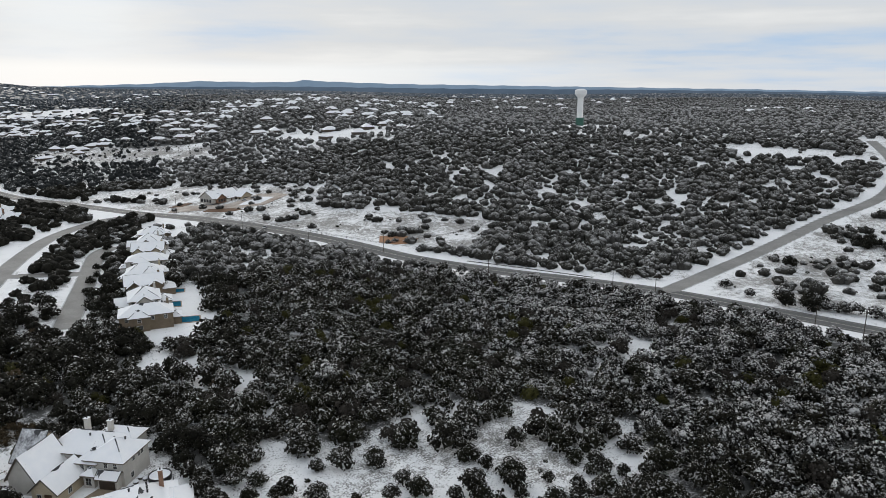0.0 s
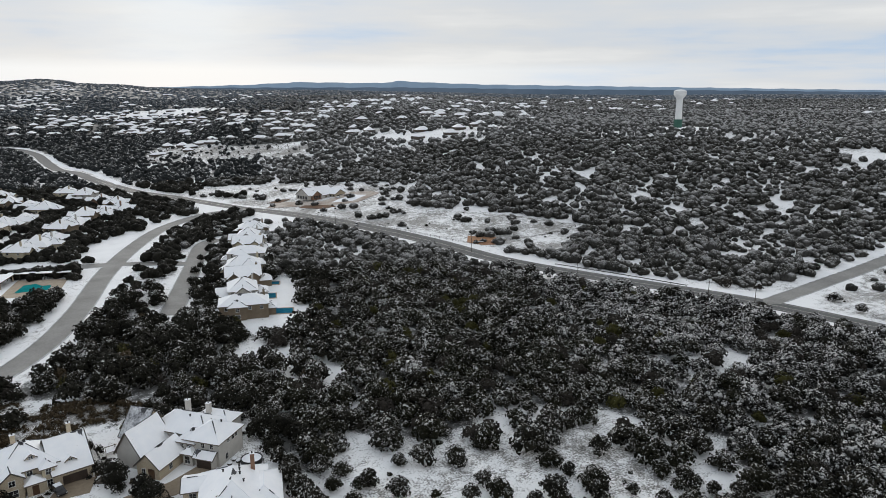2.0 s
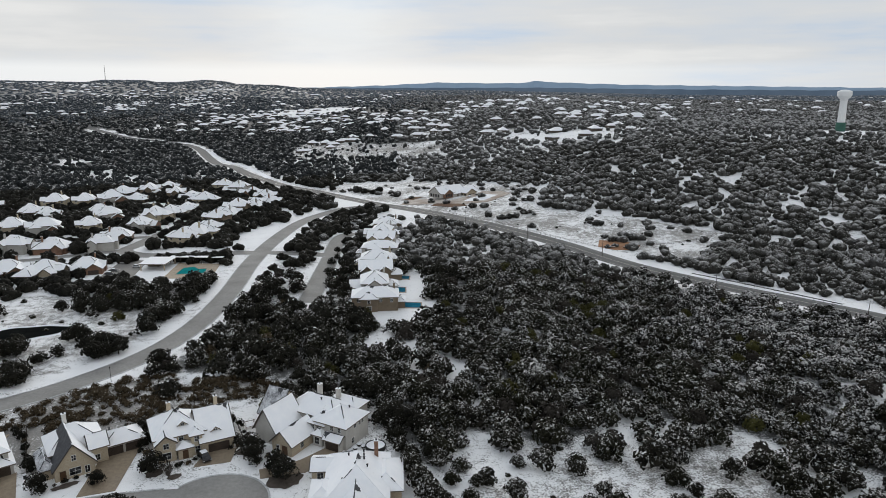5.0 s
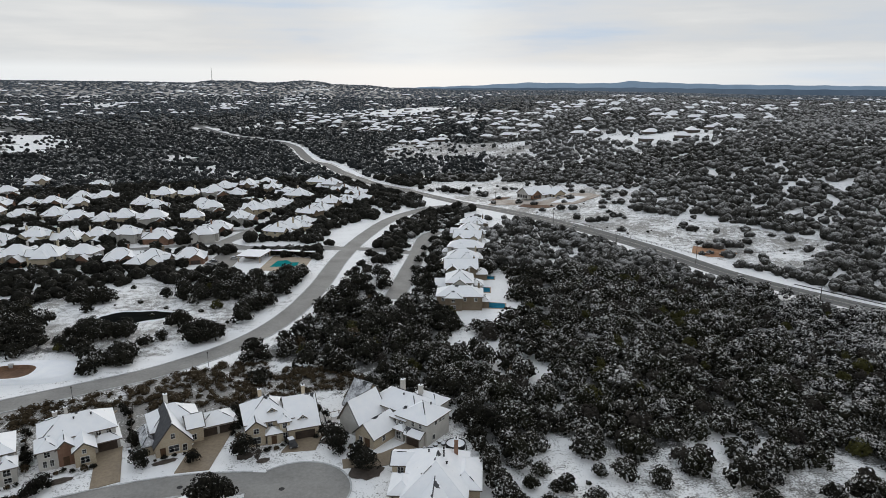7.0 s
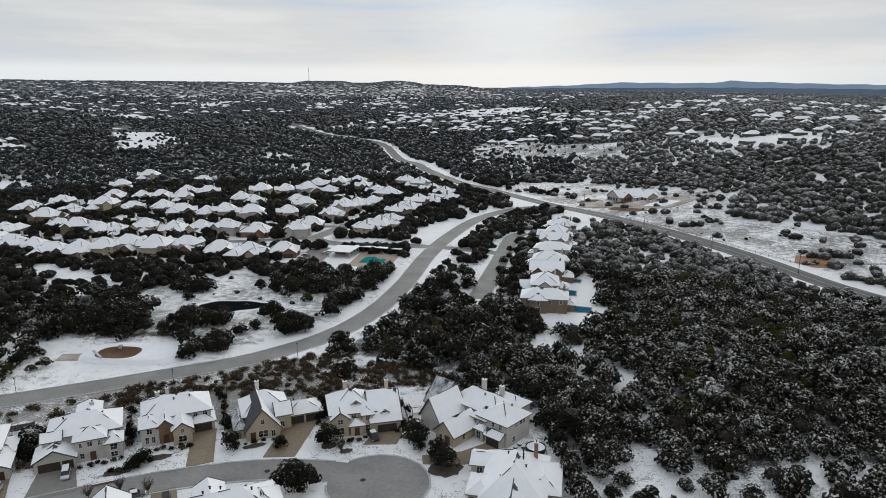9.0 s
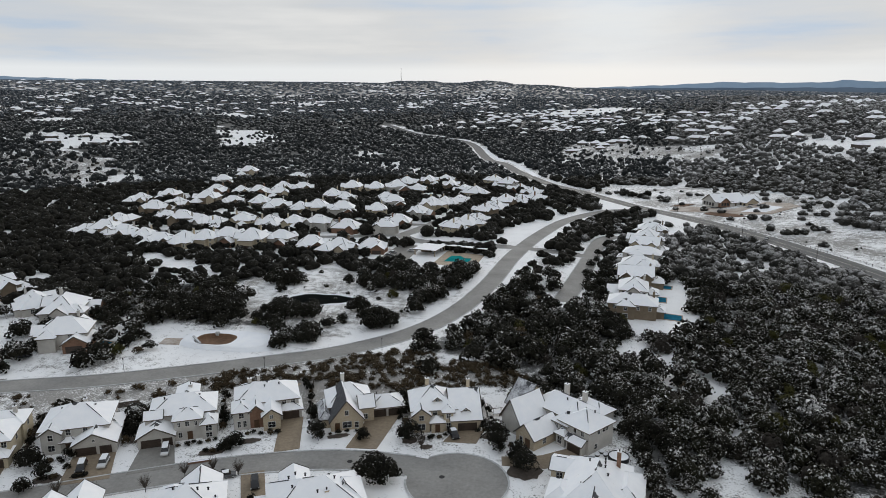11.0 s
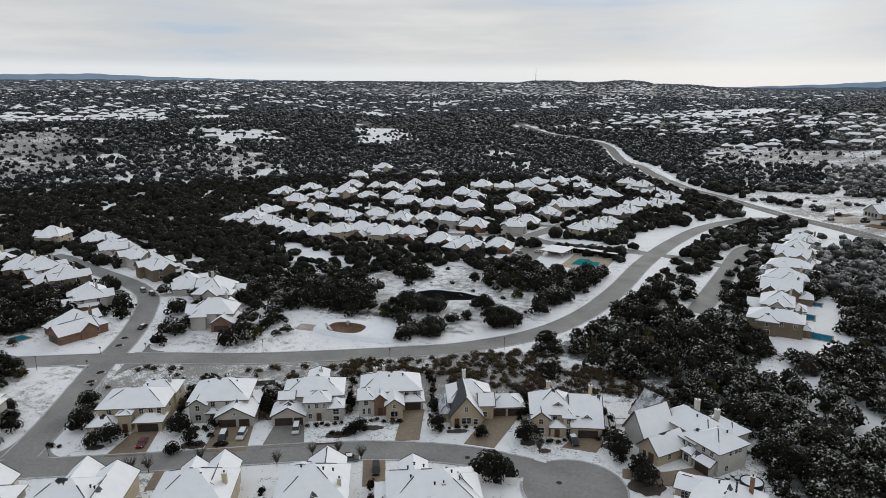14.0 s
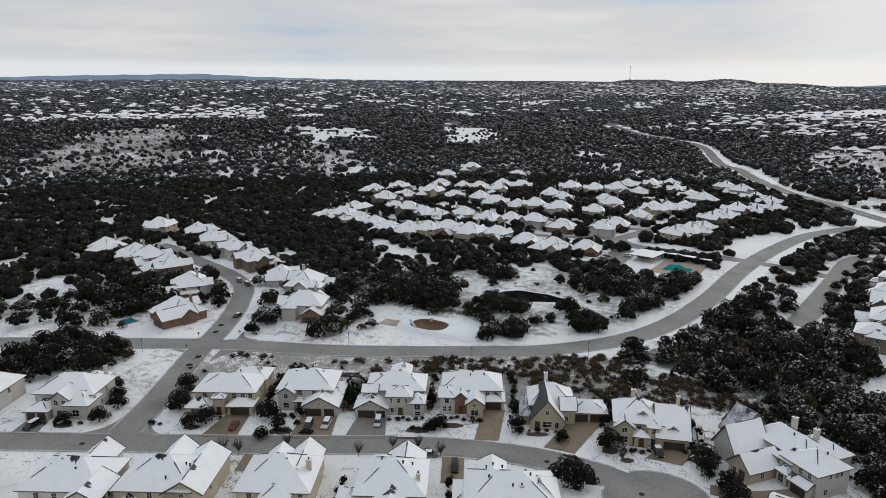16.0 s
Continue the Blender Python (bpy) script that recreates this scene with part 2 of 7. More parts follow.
    material("coping", speckled((0.34, 0.27, 0.20), (0.50, 0.42, 0.33), 0.5, 5.0), 0.9)
    material("fence_wood", speckled((0.05, 0.04, 0.033), (0.11, 0.09, 0.075), 0.7, 6.0), 0.9)
    material("iron", speckled((0.015, 0.015, 0.016), (0.035, 0.035, 0.036), 1.0, 8.0, 0.003), 0.5, 0.6)
    material("tower_white", speckled((0.78, 0.78, 0.77), (0.84, 0.84, 0.83), 0.08, 0.6, 0.01), 0.6)
    material("tower_green", speckled((0.035, 0.10, 0.075), (0.05, 0.13, 0.10), 0.2, 1.0, 0.01), 0.7)
    material("pole_wood", speckled((0.04, 0.032, 0.026), (0.08, 0.065, 0.052), 0.8, 7.0), 0.9)
    material("tyre", speckled((0.012, 0.012, 0.012), (0.025, 0.025, 0.025), 4.0, 20.0, 0.005), 0.8)
    material("rim", speckled((0.35, 0.35, 0.36), (0.5, 0.5, 0.5), 5.0, 20.0, 0.002), 0.35, 0.9)
    for name, c in (("car_red", (0.16, 0.008, 0.012)), ("car_white", (0.62, 0.62, 0.62)), ("car_black", (0.012, 0.012, 0.014)), ("car_grey", (0.10, 0.105, 0.11))):
        material(name, speckled(tuple(v * 0.85 for v in c), c, 0.7, 6.0, 0.001), 0.25, 0.2, 0.5)
    material("lamp_red", lambda n: ((0.25, 0.01, 0.01), None, 0, None), 0.2)
    material("lamp_clear", lambda n: ((0.6, 0.6, 0.58), None, 0, None), 0.15)


make_materials()


# ---- the lie of the land ----
SKYLINE = ((-180, 0.5), (-80, 0.8), (-61.9, 0.64), (-50.8, 0.71), (-37.8, 0.76), (-29.2, 0.74), (-19.2, 0.68), (-15.4, 0.61), (-14.2, 0.78), (-11.3, 0.77), (-10.7, 0.64), (-9.1, 0.63), (-8.1, 0.73), (-7.1, 0.81), (-5.7, 0.72),
           (-4.6, 0.51), (-1.7, 0.43), (0, 0.23), (1.7, 0.18), (5.3, 0.06), (13.5, 0.02), (22.4, -0.16), (31.0, -0.34), (41.0, -0.38), (49.8, -0.28), (57.8, -0.31), (63.8, -0.48), (80, 0.0), (180, 0.5))
rng = np.random.default_rng(7)


def smooth(v):
    v = np.clip(v, 0, 1)
    return v * v * (3 - 2 * v)


def height(x, y):
    """Level ground round the houses, the tower hill to the east, rolling hills out to the skyline."""
    x, y = np.asarray(x, float), np.asarray(y, float)
    r, az = np.hypot(x, y), np.degrees(np.arctan2(x, y))
    ridge = 84 + 3500 * np.tan(np.radians(np.interp(az, *zip(*SKYLINE))))
    hill = 49 * smooth((az - 6) / 26) * smooth((115 - az) / 30) * smooth((r - 330) / 470)
    spur = 38 * smooth((az + 3) / 12) * smooth((34 - az) / 16) * smooth((r - 640) / 520) + 26 * smooth((-26 - az) / 14) * smooth((r - 640) / 560)
    roll = smooth((r - 650) / 900) * (4 * np.sin(x / 190 + 1) * np.sin(y / 260) + 2.2 * np.sin(x / 97 + y / 140) + 4 * np.sin((x - y) / 330))
    far = smooth((r - 750) / 2850)
    return (hill + spur + roll) * (1 - far) + ridge * far - np.clip(r - 3600, 0, None) * 0.3


def at(u, v):
    """From the near street's own axes (along it, away from it) to the map."""
    a = radians(27)
    return u * math.cos(a) - v * math.sin(a), u * math.sin(a) + v * math.cos(a)


class Shape:
    """Collects faces with a material slot each, and becomes one mesh."""

    def __init__(self):
        self.v, self.f, self.s = [], [], []

    def poly(self, pts, slot=0):
        i = len(self.v)
        self.v.extend(tuple(p) for p in pts)
        self.f.append(tuple(range(i, i + len(pts))))
        self.s.append(slot)

    def box(self, x0, x1, y0, y1, z0, z1, slot=0, top=None, rake=0.0):
        i = len(self.v)
        self.v.extend([(x0, y0, z0), (x1, y0, z0), (x1, y1, z0), (x0, y1, z0),
                       (x0 + rake, y0 + rake, z1), (x1 - rake, y0 + rake, z1), (x1 - rake, y1 - rake, z1), (x0 + rake, y1 - rake, z1)])
        for face, s in (((0, 3, 2, 1), slot), ((4, 5, 6, 7), slot if top is None else top), ((0, 1, 5, 4), slot), ((1, 2, 6, 5), slot), ((2, 3, 7, 6), slot), ((3, 0, 4, 7), slot)):
            self.f.append(tuple(i + k for k in face))
            self.s.append(s)

    def solid(self, pts, faces, slots):
        i = len(self.v)
        self.v.extend(pts)
        self.f.extend(tuple(i + k for k in f) for f in faces)
        self.s.extend(slots)

    def tube(self, p, q, r0, r1, sides=6, slot=0):
        p, q = Vector(p), Vector(q)
        turn = (q - p).to_track_quat("Z", "Y").to_matrix()
        i = len(self.v)
        for c, r in ((p, r0), (q, r1)):
            for k in range(sides):
                a = 2 * math.pi * k / sides
                self.v.append(tuple(c + turn @ Vector((r * math.cos(a), r * math.sin(a), 0))))
        for k in range(sides):
            self.f.append((i + k, i + (k + 1) % sides, i + sides + (k + 1) % sides, i + sides + k))
            self.s.append(slot)
        self.f.append(tuple(i + sides + k for k in range(sides)))
        self.f.append(tuple(i + k for k in reversed(range(sides))))
        self.s.extend((slot, slot))

    def mesh(self, name, mats):
        me = bpy.data.meshes.new(name)
        me.from_pydata(self.v, [], self.f)
        for m in mats:
            me.materials.append(MATS[m])
        if len(mats) > 1:
            me.polygons.foreach_set("material_index", self.s)
        me.update()
        return me


def part(name, shape, mats, parent, label="", m=None):
    mats = (mats,) if isinstance(mats, str) else mats
    ob = new(name, shape if isinstance(shape, bpy.types.Mesh) else shape.mesh(name, mats))
    ob.parent = parent
    if m is not None:
        ob.matrix_local = m
    return tagged(ob, label) if label else ob


def thing(name, m, label, category, group="", kind=""):
    ob = new(name)
    ob.matrix_world = m
    return tagged(ob, label, category, group, kind)


def piece(name, shape, mats, label, category, group="", kind="", m=None):
    mats = (mats,) if isinstance(mats, str) else mats
    ob = new(name, shape.mesh(name, mats))
    if m is not None:
        ob.matrix_world = m
    return tagged(ob, label, category, group, kind)


# ---- roads ----
def bend(points, step=5.0):
    """A smooth line through the points."""
    p = [np.array(q, float) for q in points]
    p = [2 * p[0] - p[1]] + p + [2 * p[-1] - p[-2]]
    out = []
    for a, b, c, d in zip(p, p[1:], p[2:], p[3:]):
        k = max(2, int(np.linalg.norm(c - b) / step))
        for t in np.arange(k) / k:
            out.append(0.5 * (2 * b + (c - a) * t + (2 * a - 5 * b + 4 * c - d) * t ** 2 + (3 * b - a - 3 * c + d) * t ** 3))
    return np.array(out + [p[-2]])


def sideways(line):
    d = np.gradient(line, axis=0)
    d /= np.linalg.norm(d, axis=1)[:, None]
    return np.stack([d[:, 1], -d[:, 0]], 1)


HIGHWAY = bend([(285, 60), (267, 118), (249, 168), (234, 203), (213, 237), (195, 263), (168, 309), (147, 364), (109, 447), (80, 503), (52, 545), (10, 618), (-18, 661), (-56, 760), (-80, 839), (-102, 877), (-124, 961), (-145, 1046), (-175, 1110), (-223, 1155), (-268, 1190), (-312, 1250), (-370, 1346)])
FRONTAGE = bend([(-33, 720), (-48, 780), (-69, 849), (-90, 888), (-112, 957), (-124, 1016)])
COLLECTOR = bend([(-330, 80), (-254, 121), (-226, 136), (-180, 160), (-146, 173), (-118, 187), (-95, 200), (-76, 212), (-56, 234), (-43.5, 262), (-35, 303), (-28, 362), (-16, 421), (2, 476), (32, 517), (66, 527)])
SIDE = bend([(237, 198), (262, 204), (307, 213), (406, 227), (487, 231), (560, 262), (638, 321)])
ROW = bend([(0, 283), (6, 318), (12, 353), (21, 408), (31, 426)])
LINK = bend([(-27, 384), (-8, 377), (12, 369)])
NEAR = bend([at(-215, 152), at(-170, 153.5), at(-120, 154.6), at(-60, 155.3), at(-13, 156.4), at(15, 152.5), at(34, 144), at(45, 136)])
CROSS = bend([at(-92, 154.6), (-163, 117), (-176.5, 139.6), (-183.6, 151.5), (-190.8, 166.1), (-200.5, 182.3), (-211.7, 198.2), (-224.6, 213.6), (-239.6, 224.0), (-257.2, 231.5), (-279.1, 238.3), (-296.6, 243.9), (-320.6, 252.4), (-335.8, 255.6)])
MIDDLE = bend([(-27, 383), (-57, 386), (-87, 389), (-101, 402), (-97, 419), (-90, 445), (-85, 464)])
TERRACE = bend([(-98, 405), (-145, 391), (-200, 381), (-255, 387), (-300, 396)])
UPPER = bend([(-92, 440), (-130, 436), (-200, 436), (-262, 430)])
FARROAD = bend([(-789, 1609), (-848, 1754), (-903, 1883), (-1001, 2026), (-1073, 2080)], 30)
ROADS = [("highway", HIGHWAY, 12.5, "highway", "two lane highway of dark worn asphalt"), ("collector_road", COLLECTOR, 9.2, "road", "broad curving road of grey concrete"),
         ("side_road", SIDE, 7.8, "road", "straight grey side road across snowy scrub"), ("row_street", ROW, 9.0, "road", "short dead-end street of grey asphalt"),
         ("link_street", LINK, 7.5, "road", "short grey link street"), ("near_street", NEAR, 8.6, "road", "residential street of wet grey asphalt"),
         ("cross_street", CROSS, 8.5, "road", "winding grey residential street"), ("middle_street", MIDDLE, 8.5, "road", "grey residential street among houses"),
         ("terrace_street", TERRACE, 6, "road", "grey residential street between house rows"), ("upper_street", UPPER, 6, "road", "grey residential street between house rows"),
         ("frontage_road", FRONTAGE, 7, "snow", "snow-covered track beside the highway"), ("far_road", FARROAD, 16, "road", "pale road on a distant slope")]


def from_line(x, y, line):
    """Distance of the points from a line."""
    p = np.stack([x, y], 1)
    best = np.full(len(p), 1e9)
    for a, b in zip(line[:-1], line[1:]):
        d = b - a
        t = np.clip(((p - a) @ d) / (d @ d), 0, 1)
        best = np.minimum(best, np.linalg.norm(p - a - t[:, None] * d, axis=1))
    return best


def build_road(k, name, line, width, mat, label):
    side = sideways(line)
    s = Shape()
    lift = 0.06 + 0.006 * k
    cols = [line + side * width * f for f in (-0.5, -0.17, 0.17, 0.5)]
    zs = [height(c[:, 0], c[:, 1]) + lift + dz for c, dz in zip(cols, (0, 0.05, 0.05, 0))]
    n = len(line)
    for c, z in zip(cols, zs):
        s.v.extend((float(a), float(b), float(h)) for (a, b), h in zip(c, z))
    for j in range(3):
        for i in range(n - 1):
            s.f.append((j * n + i, j * n + i + 1, (j + 1) * n + i + 1, (j + 1) * n + i))
            s.s.append(0)
    road = piece(name, s, mat, label, "road", kind="structure")
    if mat == "road" and width < 20:
        for sign in (-1, 1):
            a, b = line + side * sign * width / 2, line + side * sign * (width / 2 + 0.45)
            mid = (a[:-1] + b[1:]) / 2
            free = np.ones(len(mid), bool)
            for j, (_, other, w, _, _) in enumerate(ROADS):
                if j != k:
                    free &= from_line(mid[:, 0], mid[:, 1], other) > w / 2 + 1.2
            free &= np.hypot(mid[:, 0] - BULB[0], mid[:, 1] - BULB[1]) > BULB[2] + 1
            kerb = Shape()
            for i in np.nonzero(free)[0]:
                z = float(height(*mid[i]))
                kerb.solid([(*p, z + h) for p in (a[i], a[i + 1], b[i + 1], b[i]) for h in (0.0, 0.22)],
                           [(1, 3, 5, 7), (0, 2, 3, 1), (2, 4, 5, 3), (4, 6, 7, 5), (6, 0, 1, 7)], [0] * 5)
            if kerb.f:
                part("kerb", kerb, "kerb", road, "snowy concrete kerb")


BULB = (*at(43, 134.5), 12.0)
for k, row in enumerate(ROADS):
    build_road(k, *row)


def fillet(cx, cy, sx, sy, rad, z):
    """A paved street corner: the piece between two kerb lines and the arc that joins them."""
    s = Shape()
    arc = [(cx + sx * rad * (1 - math.sin(a)), cy + sy * rad * (1 - math.cos(a))) for a in (radians(9 * i) for i in range(11))]
    s.poly([(*at(*p), z) for p in [(cx - sx * 0.6, cy - sy * 0.6), (cx + sx * rad, cy - sy * 0.6)] + arc + [(cx - sx * 0.6, cy + sy * rad)]])
    piece("street_corner", s, "road", "rounded grey street corner", "road", kind="structure")


for i, (cx, cy, sx, sy, rad) in enumerate(((-96.9, 158.9, -1, 1, 10), (-87.1, 158.9, 1, 1, 9), (-96.6, 218.2, -1, -1, 8), (-86.8, 218.2, 1, -1, 9), (-94.4, 229.8, -1, 1, 7), (-84.6, 229.8, 1, 1, 7))):
    fillet(cx, cy, sx, sy, rad, 0.14 + 0.004 * i)


def disc(x, y, z, rx, ry, sides=40, rot=0.0):
    return [(x + rx * math.cos(a) * math.cos(rot) - ry * math.sin(a) * math.sin(rot), y + rx * math.cos(a) * math.sin(rot) + ry * math.sin(a) * math.cos(rot), z)
            for a in (2 * math.pi * i / sides for i in range(sides))]


def build_bulb():
    s = Shape()
    s.poly(disc(BULB[0], BULB[1], 0.165, BULB[2], BULB[2]))
    bulb = piece("turning_circle", s, "road", "round end of a residential street, wet asphalt", "road", kind="structure")
    k = Shape()
    inner, outer = disc(*BULB[:2], 0.26, BULB[2], BULB[2]), disc(*BULB[:2], 0.26, BULB[2] + 0.45, BULB[2] + 0.45)
    for i in range(40):
        p = inner[i]
        if float(from_line(np.array([p[0]]), np.array([p[1]]), NEAR)[0]) > 5.2:
            j = (i + 1) % 40
            k.poly([inner[i], inner[j], outer[j], outer[i]])
            k.poly([(*inner[i][:2], 0.1), (*inner[j][:2], 0.1), inner[j], inner[i]])
    part("kerb", k, "kerb", bulb, "snowy concrete kerb")


build_bulb()


def build_markings():
    side = sideways(HIGHWAY)
    for off, dashes in ((-0.22, 1), (0.22, 1), (-4.6, 1), (4.6, 1)):
        s = Shape()
        p = HIGHWAY + side * off
        for i in range(0, 150):
            a, b = p[i], p[i + 1]
            n = side[i] * 0.09
            za, zb = float(height(*a)) + 0.135, float(height(*b)) + 0.135
            if abs(off) > 1:
                za, zb = za - 0.03, zb - 0.03
            s.poly([(*(a - n), za), (*(b - n), zb), (*(b + n), zb), (*(a + n), za)])
        piece("lane_line", s, "road_paint", "worn pale line painted on the highway", "road marking", "lane lines", "structure")


build_markings()

# ---- open places and the woods ----
# outline, share of it that is wooded, dry grass showing through
OPEN = [
    ([(24, 141), (35, 152), (41, 160), (62, 146), (86, 157), (103, 148), (113, 141), (130, 119), (124, 108), (112, 97), (62, 100), (30, 128)], 0.50, 0.32),
    ([(20, 640), (113, 655), (194, 514), (168, 451), (206, 406), (250, 352), (201, 307), (174, 330), (153, 380), (115, 446), (76, 517)], 0.10, 0.40),
    ([(249, 188), (330, 214), (480, 222), (560, 240), (420, 160), (300, 100), (262, 165)], 0.22, 0.42),
    ([(-173, 221), (-137, 226), (-113, 231), (-98, 208), (-132, 184), (-166, 170), (-151, 189)], 0.0, 0.22),
    ([(-137, 236), (-150, 280), (-148, 312), (-120, 320), (-90, 306), (-63, 285), (-62, 253), (-74, 229), (-95, 216), (-114, 238)], 0.07, 0.42),
    ([(-48, 390), (-36, 441), (-18, 481), (-16, 449), (-30, 398)], 0.0, 0.0),
    ([(45, 320), (58, 322), (54, 285), (50, 242), (30, 246), (26, 262)], 0.0, 0.1),
    ([(24, 565), (60, 540), (32, 515)], 0.0, 0.0),
    ([(51, 491), (70, 508), (88, 470), (72, 425), (50, 440)], 0.10, 0.1),
    ([(-18, 365), (5, 365), (0, 290), (-1, 262), (-14, 300)], 0.28, 0.35),
    ([at(-135, 146), at(-135, 196), at(60, 190), at(72, 168), at(95, 150), at(82, 112), at(-135, 112)], 0.0, 0.22),
    ([at(-93, 185), at(-90, 224), at(8, 222), at(31, 218), at(49, 218), at(58, 212), at(64, 204), at(77, 193), at(84, 182), at(79, 177), at(72, 180), at(60, 182)], 0.02, 0.55),
    ([(-335.3, 165.7), (-331.3, 173.5), (-300.4, 179.7), (-267.8, 163.9), (-243.9, 160.5), (-222.4, 151.3), (-259.4, 125.2)], 0.30, 0.3),
    ([at(-125, 168), at(-100, 158), at(-97, 196), at(-95, 224), at(-112, 224), at(-116, 196)], 0.02, 0.22),
    ([(-271, 216), (-241, 241), (-205, 228), (-174, 230), (-140, 206), (-145, 189), (-177, 174), (-211, 165)], 0.18, 0.25),
    ([(-222.7, 149.1), (-236.6, 164.2), (-225.1, 181.3), (-208.2, 187.2), (-195.8, 160.3)], 0.0, 0.25),
    ([(-215, 300), (-190, 330), (-130, 335), (-122, 318), (-160, 290)], 0.55, 0.2),
    ([(-13, 888), (-9, 1064), (80, 942), (109, 906), (160, 891), (179, 825), (135, 795), (69, 826), (30, 834)], 0.2, 0.5),
    ([(238, 816), (290, 781), (328, 717), (341, 657), (280, 686), (244, 769)], 0.12, 0.1),
    ([(-63, 1751), (46, 1803), (162, 1664), (158, 1572), (42, 1699), (-60, 1651)], 0.03, 0.1),
    ([(528, 406), (568, 351), (569, 276), (558, 270), (533, 319), (511, 383)], 0.05, 0.15),
    ([(523, 609), (587, 573), (550, 537), (501, 565)], 0, 0.1),
    ([(-830, 491), (-886, 574), (-888, 715), (-828, 718), (-757, 635), (-667, 549), (-637, 479), (-672, 400), (-753, 424)], 0.30, 0.6),
    ([(-661, 605), (-641, 721), (-558, 727), (-471, 645), (-443, 565), (-535, 553), (-598, 555)], 0.36, 0.5),
    ([(-695, 795), (-674, 865), (-635, 903), (-586, 840), (-615, 738)], 0.28, 0.1),
    ([(-1184, 678), (-1313, 820), (-1101, 890), (-1172, 1187), (-1068, 1115), (-921, 917), (-1013, 708)], 0.12, 0.1),
    ([(-945, 1033), (-980, 1199), (-862, 1063), (-883, 981)], 0.05, 0.1),
    ([(-443, 556), (-464, 625), (-442, 616), (-421, 543)], 0, 0.1),
    ([(-644, 1143), (-589, 1204), (-507, 1105), (-440, 1004), (-491, 889)], 0.28, 0.1),
    ([(-825, 1896), (-708, 1990), (-715, 1782)], 0, 0.2),
    ([(-346, 1994), (-218, 2020), (-220, 1919)], 0, 0.4),
    ([(-757, 2529), (-580, 2444), (-695, 2426)], 0, 0.1),
    ([(-122, 1708), (103, 1693), (99, 1609), (-105, 1637)], 0.04, 0.15),
    ([(-230, 797), (-175, 779), (-153, 731), (-207, 734)], 0.3, 0.1),
    ([(-804, 1475), (-801, 1558), (-715, 1498), (-738, 1433)], 0.1, 0.1),
]


def inside(x, y, outline):
    hit = np.zeros(len(x), bool)
    for (xa, ya), (xb, yb) in zip(outline, outline[1:] + outline[:1]):
        cross = (ya > y) != (yb > y)
        with np.errstate(divide="ignore", invalid="ignore"):
            hit ^= cross & (x < (xb - xa) * (y - ya) / (yb - ya) + xa)
    return hit


def patchy(x, y, size):
    """Uneven value between about 0 and 1, the size of its patches in metres."""
    return np.array([0.5 + 0.5 * noise.fractal((a / size, b / size, 3.7), 0.9, 2.1, 3) for a, b in zip(x, y)])


DISTANT = []
HOUSES = []  # x, y, clear radius


def wooded(x, y):
    """How likely a tree stands at each point."""
    r, az = np.hypot(x, y), np.degrees(np.arctan2(x, y))
    p1 = patchy(x, y, 38.0)
    p0 = patchy(x, y, 15.0)
    p3 = patchy(x, y * 0.6, 150.0)
    d = np.where(p1 < np.where((x < 60) & (y > 165), 0.285, 0.21), np.where(x > 60, 0.7, 0.25), 0.97)
    road_x = np.interp(y, HIGHWAY[:, 1], HIGHWAY[:, 0])
    hillside = (r > 330) & (az > 8) & ((x > road_x) | (y > 540))
    d = np.where(hillside, np.where(p0 + 0.5 * (p1 - 0.5) < 0.28, 0.2, 0.96), d)
    village = inside(x, y, [(-330, 355), (-95, 335), (-60, 395), (-20, 560), (-30, 680), (-180, 660), (-370, 520)])
    d = np.where(village, np.minimum(d, 0.60), d)
    gaps = (r > 330) & (az < 5) & ~village
    d = np.where(gaps, np.where(p0 * 0.6 + p1 * 0.4 < np.where(az < -30, 0.43, 0.38), 0.2, 0.97), d)
    farther = r > 700
    d = np.where(farther, np.where(p0 * 0.4 + p1 * 0.3 + p3 * 0.3 < 0.42, 0.2, 0.97), d)
    d = np.where(farther & hillside & (r < 1100), np.where(p0 * 0.6 + p1 * 0.4 < 0.32, 0.2, 0.97), d)
    d = np.where(farther & (az < 1) & (r < 1500), np.where(p0 * 0.4 + p1 * 0.3 + p3 * 0.3 < 0.40, 0.2, 0.97), d)
    for outline, share, _ in OPEN:
        spread = share * np.where(r < 330, 1.0, np.where(p1 > 0.5, 1.75, 0.4)) if share >= 0.1 else share
        soft = np.where(r > 600, 0.09 * r, 0.0)
        d = np.where(inside(x + soft * (p0 - 0.5), y + soft * (p1 - 0.5), outline), spread, d)
    for name, line, width, _, _ in ROADS[:-1]:
        gap = {"highway": 8.0, "side_road": 6.0, "collector_road": 7.0}.get(name, 2.0)
        near = r < 1700
        q = np.full(len(x), 1e9)
        q[near] = from_line(x[near], y[near], line)
        d = np.where(q < width / 2 + gap, 0.0, d)
    for hx, hy, hr in HOUSES + (DISTANT if farther.any() else []):
        d = np.where((x - hx) ** 2 + (y - hy) ** 2 < hr * hr, 0.0, d)
    return d


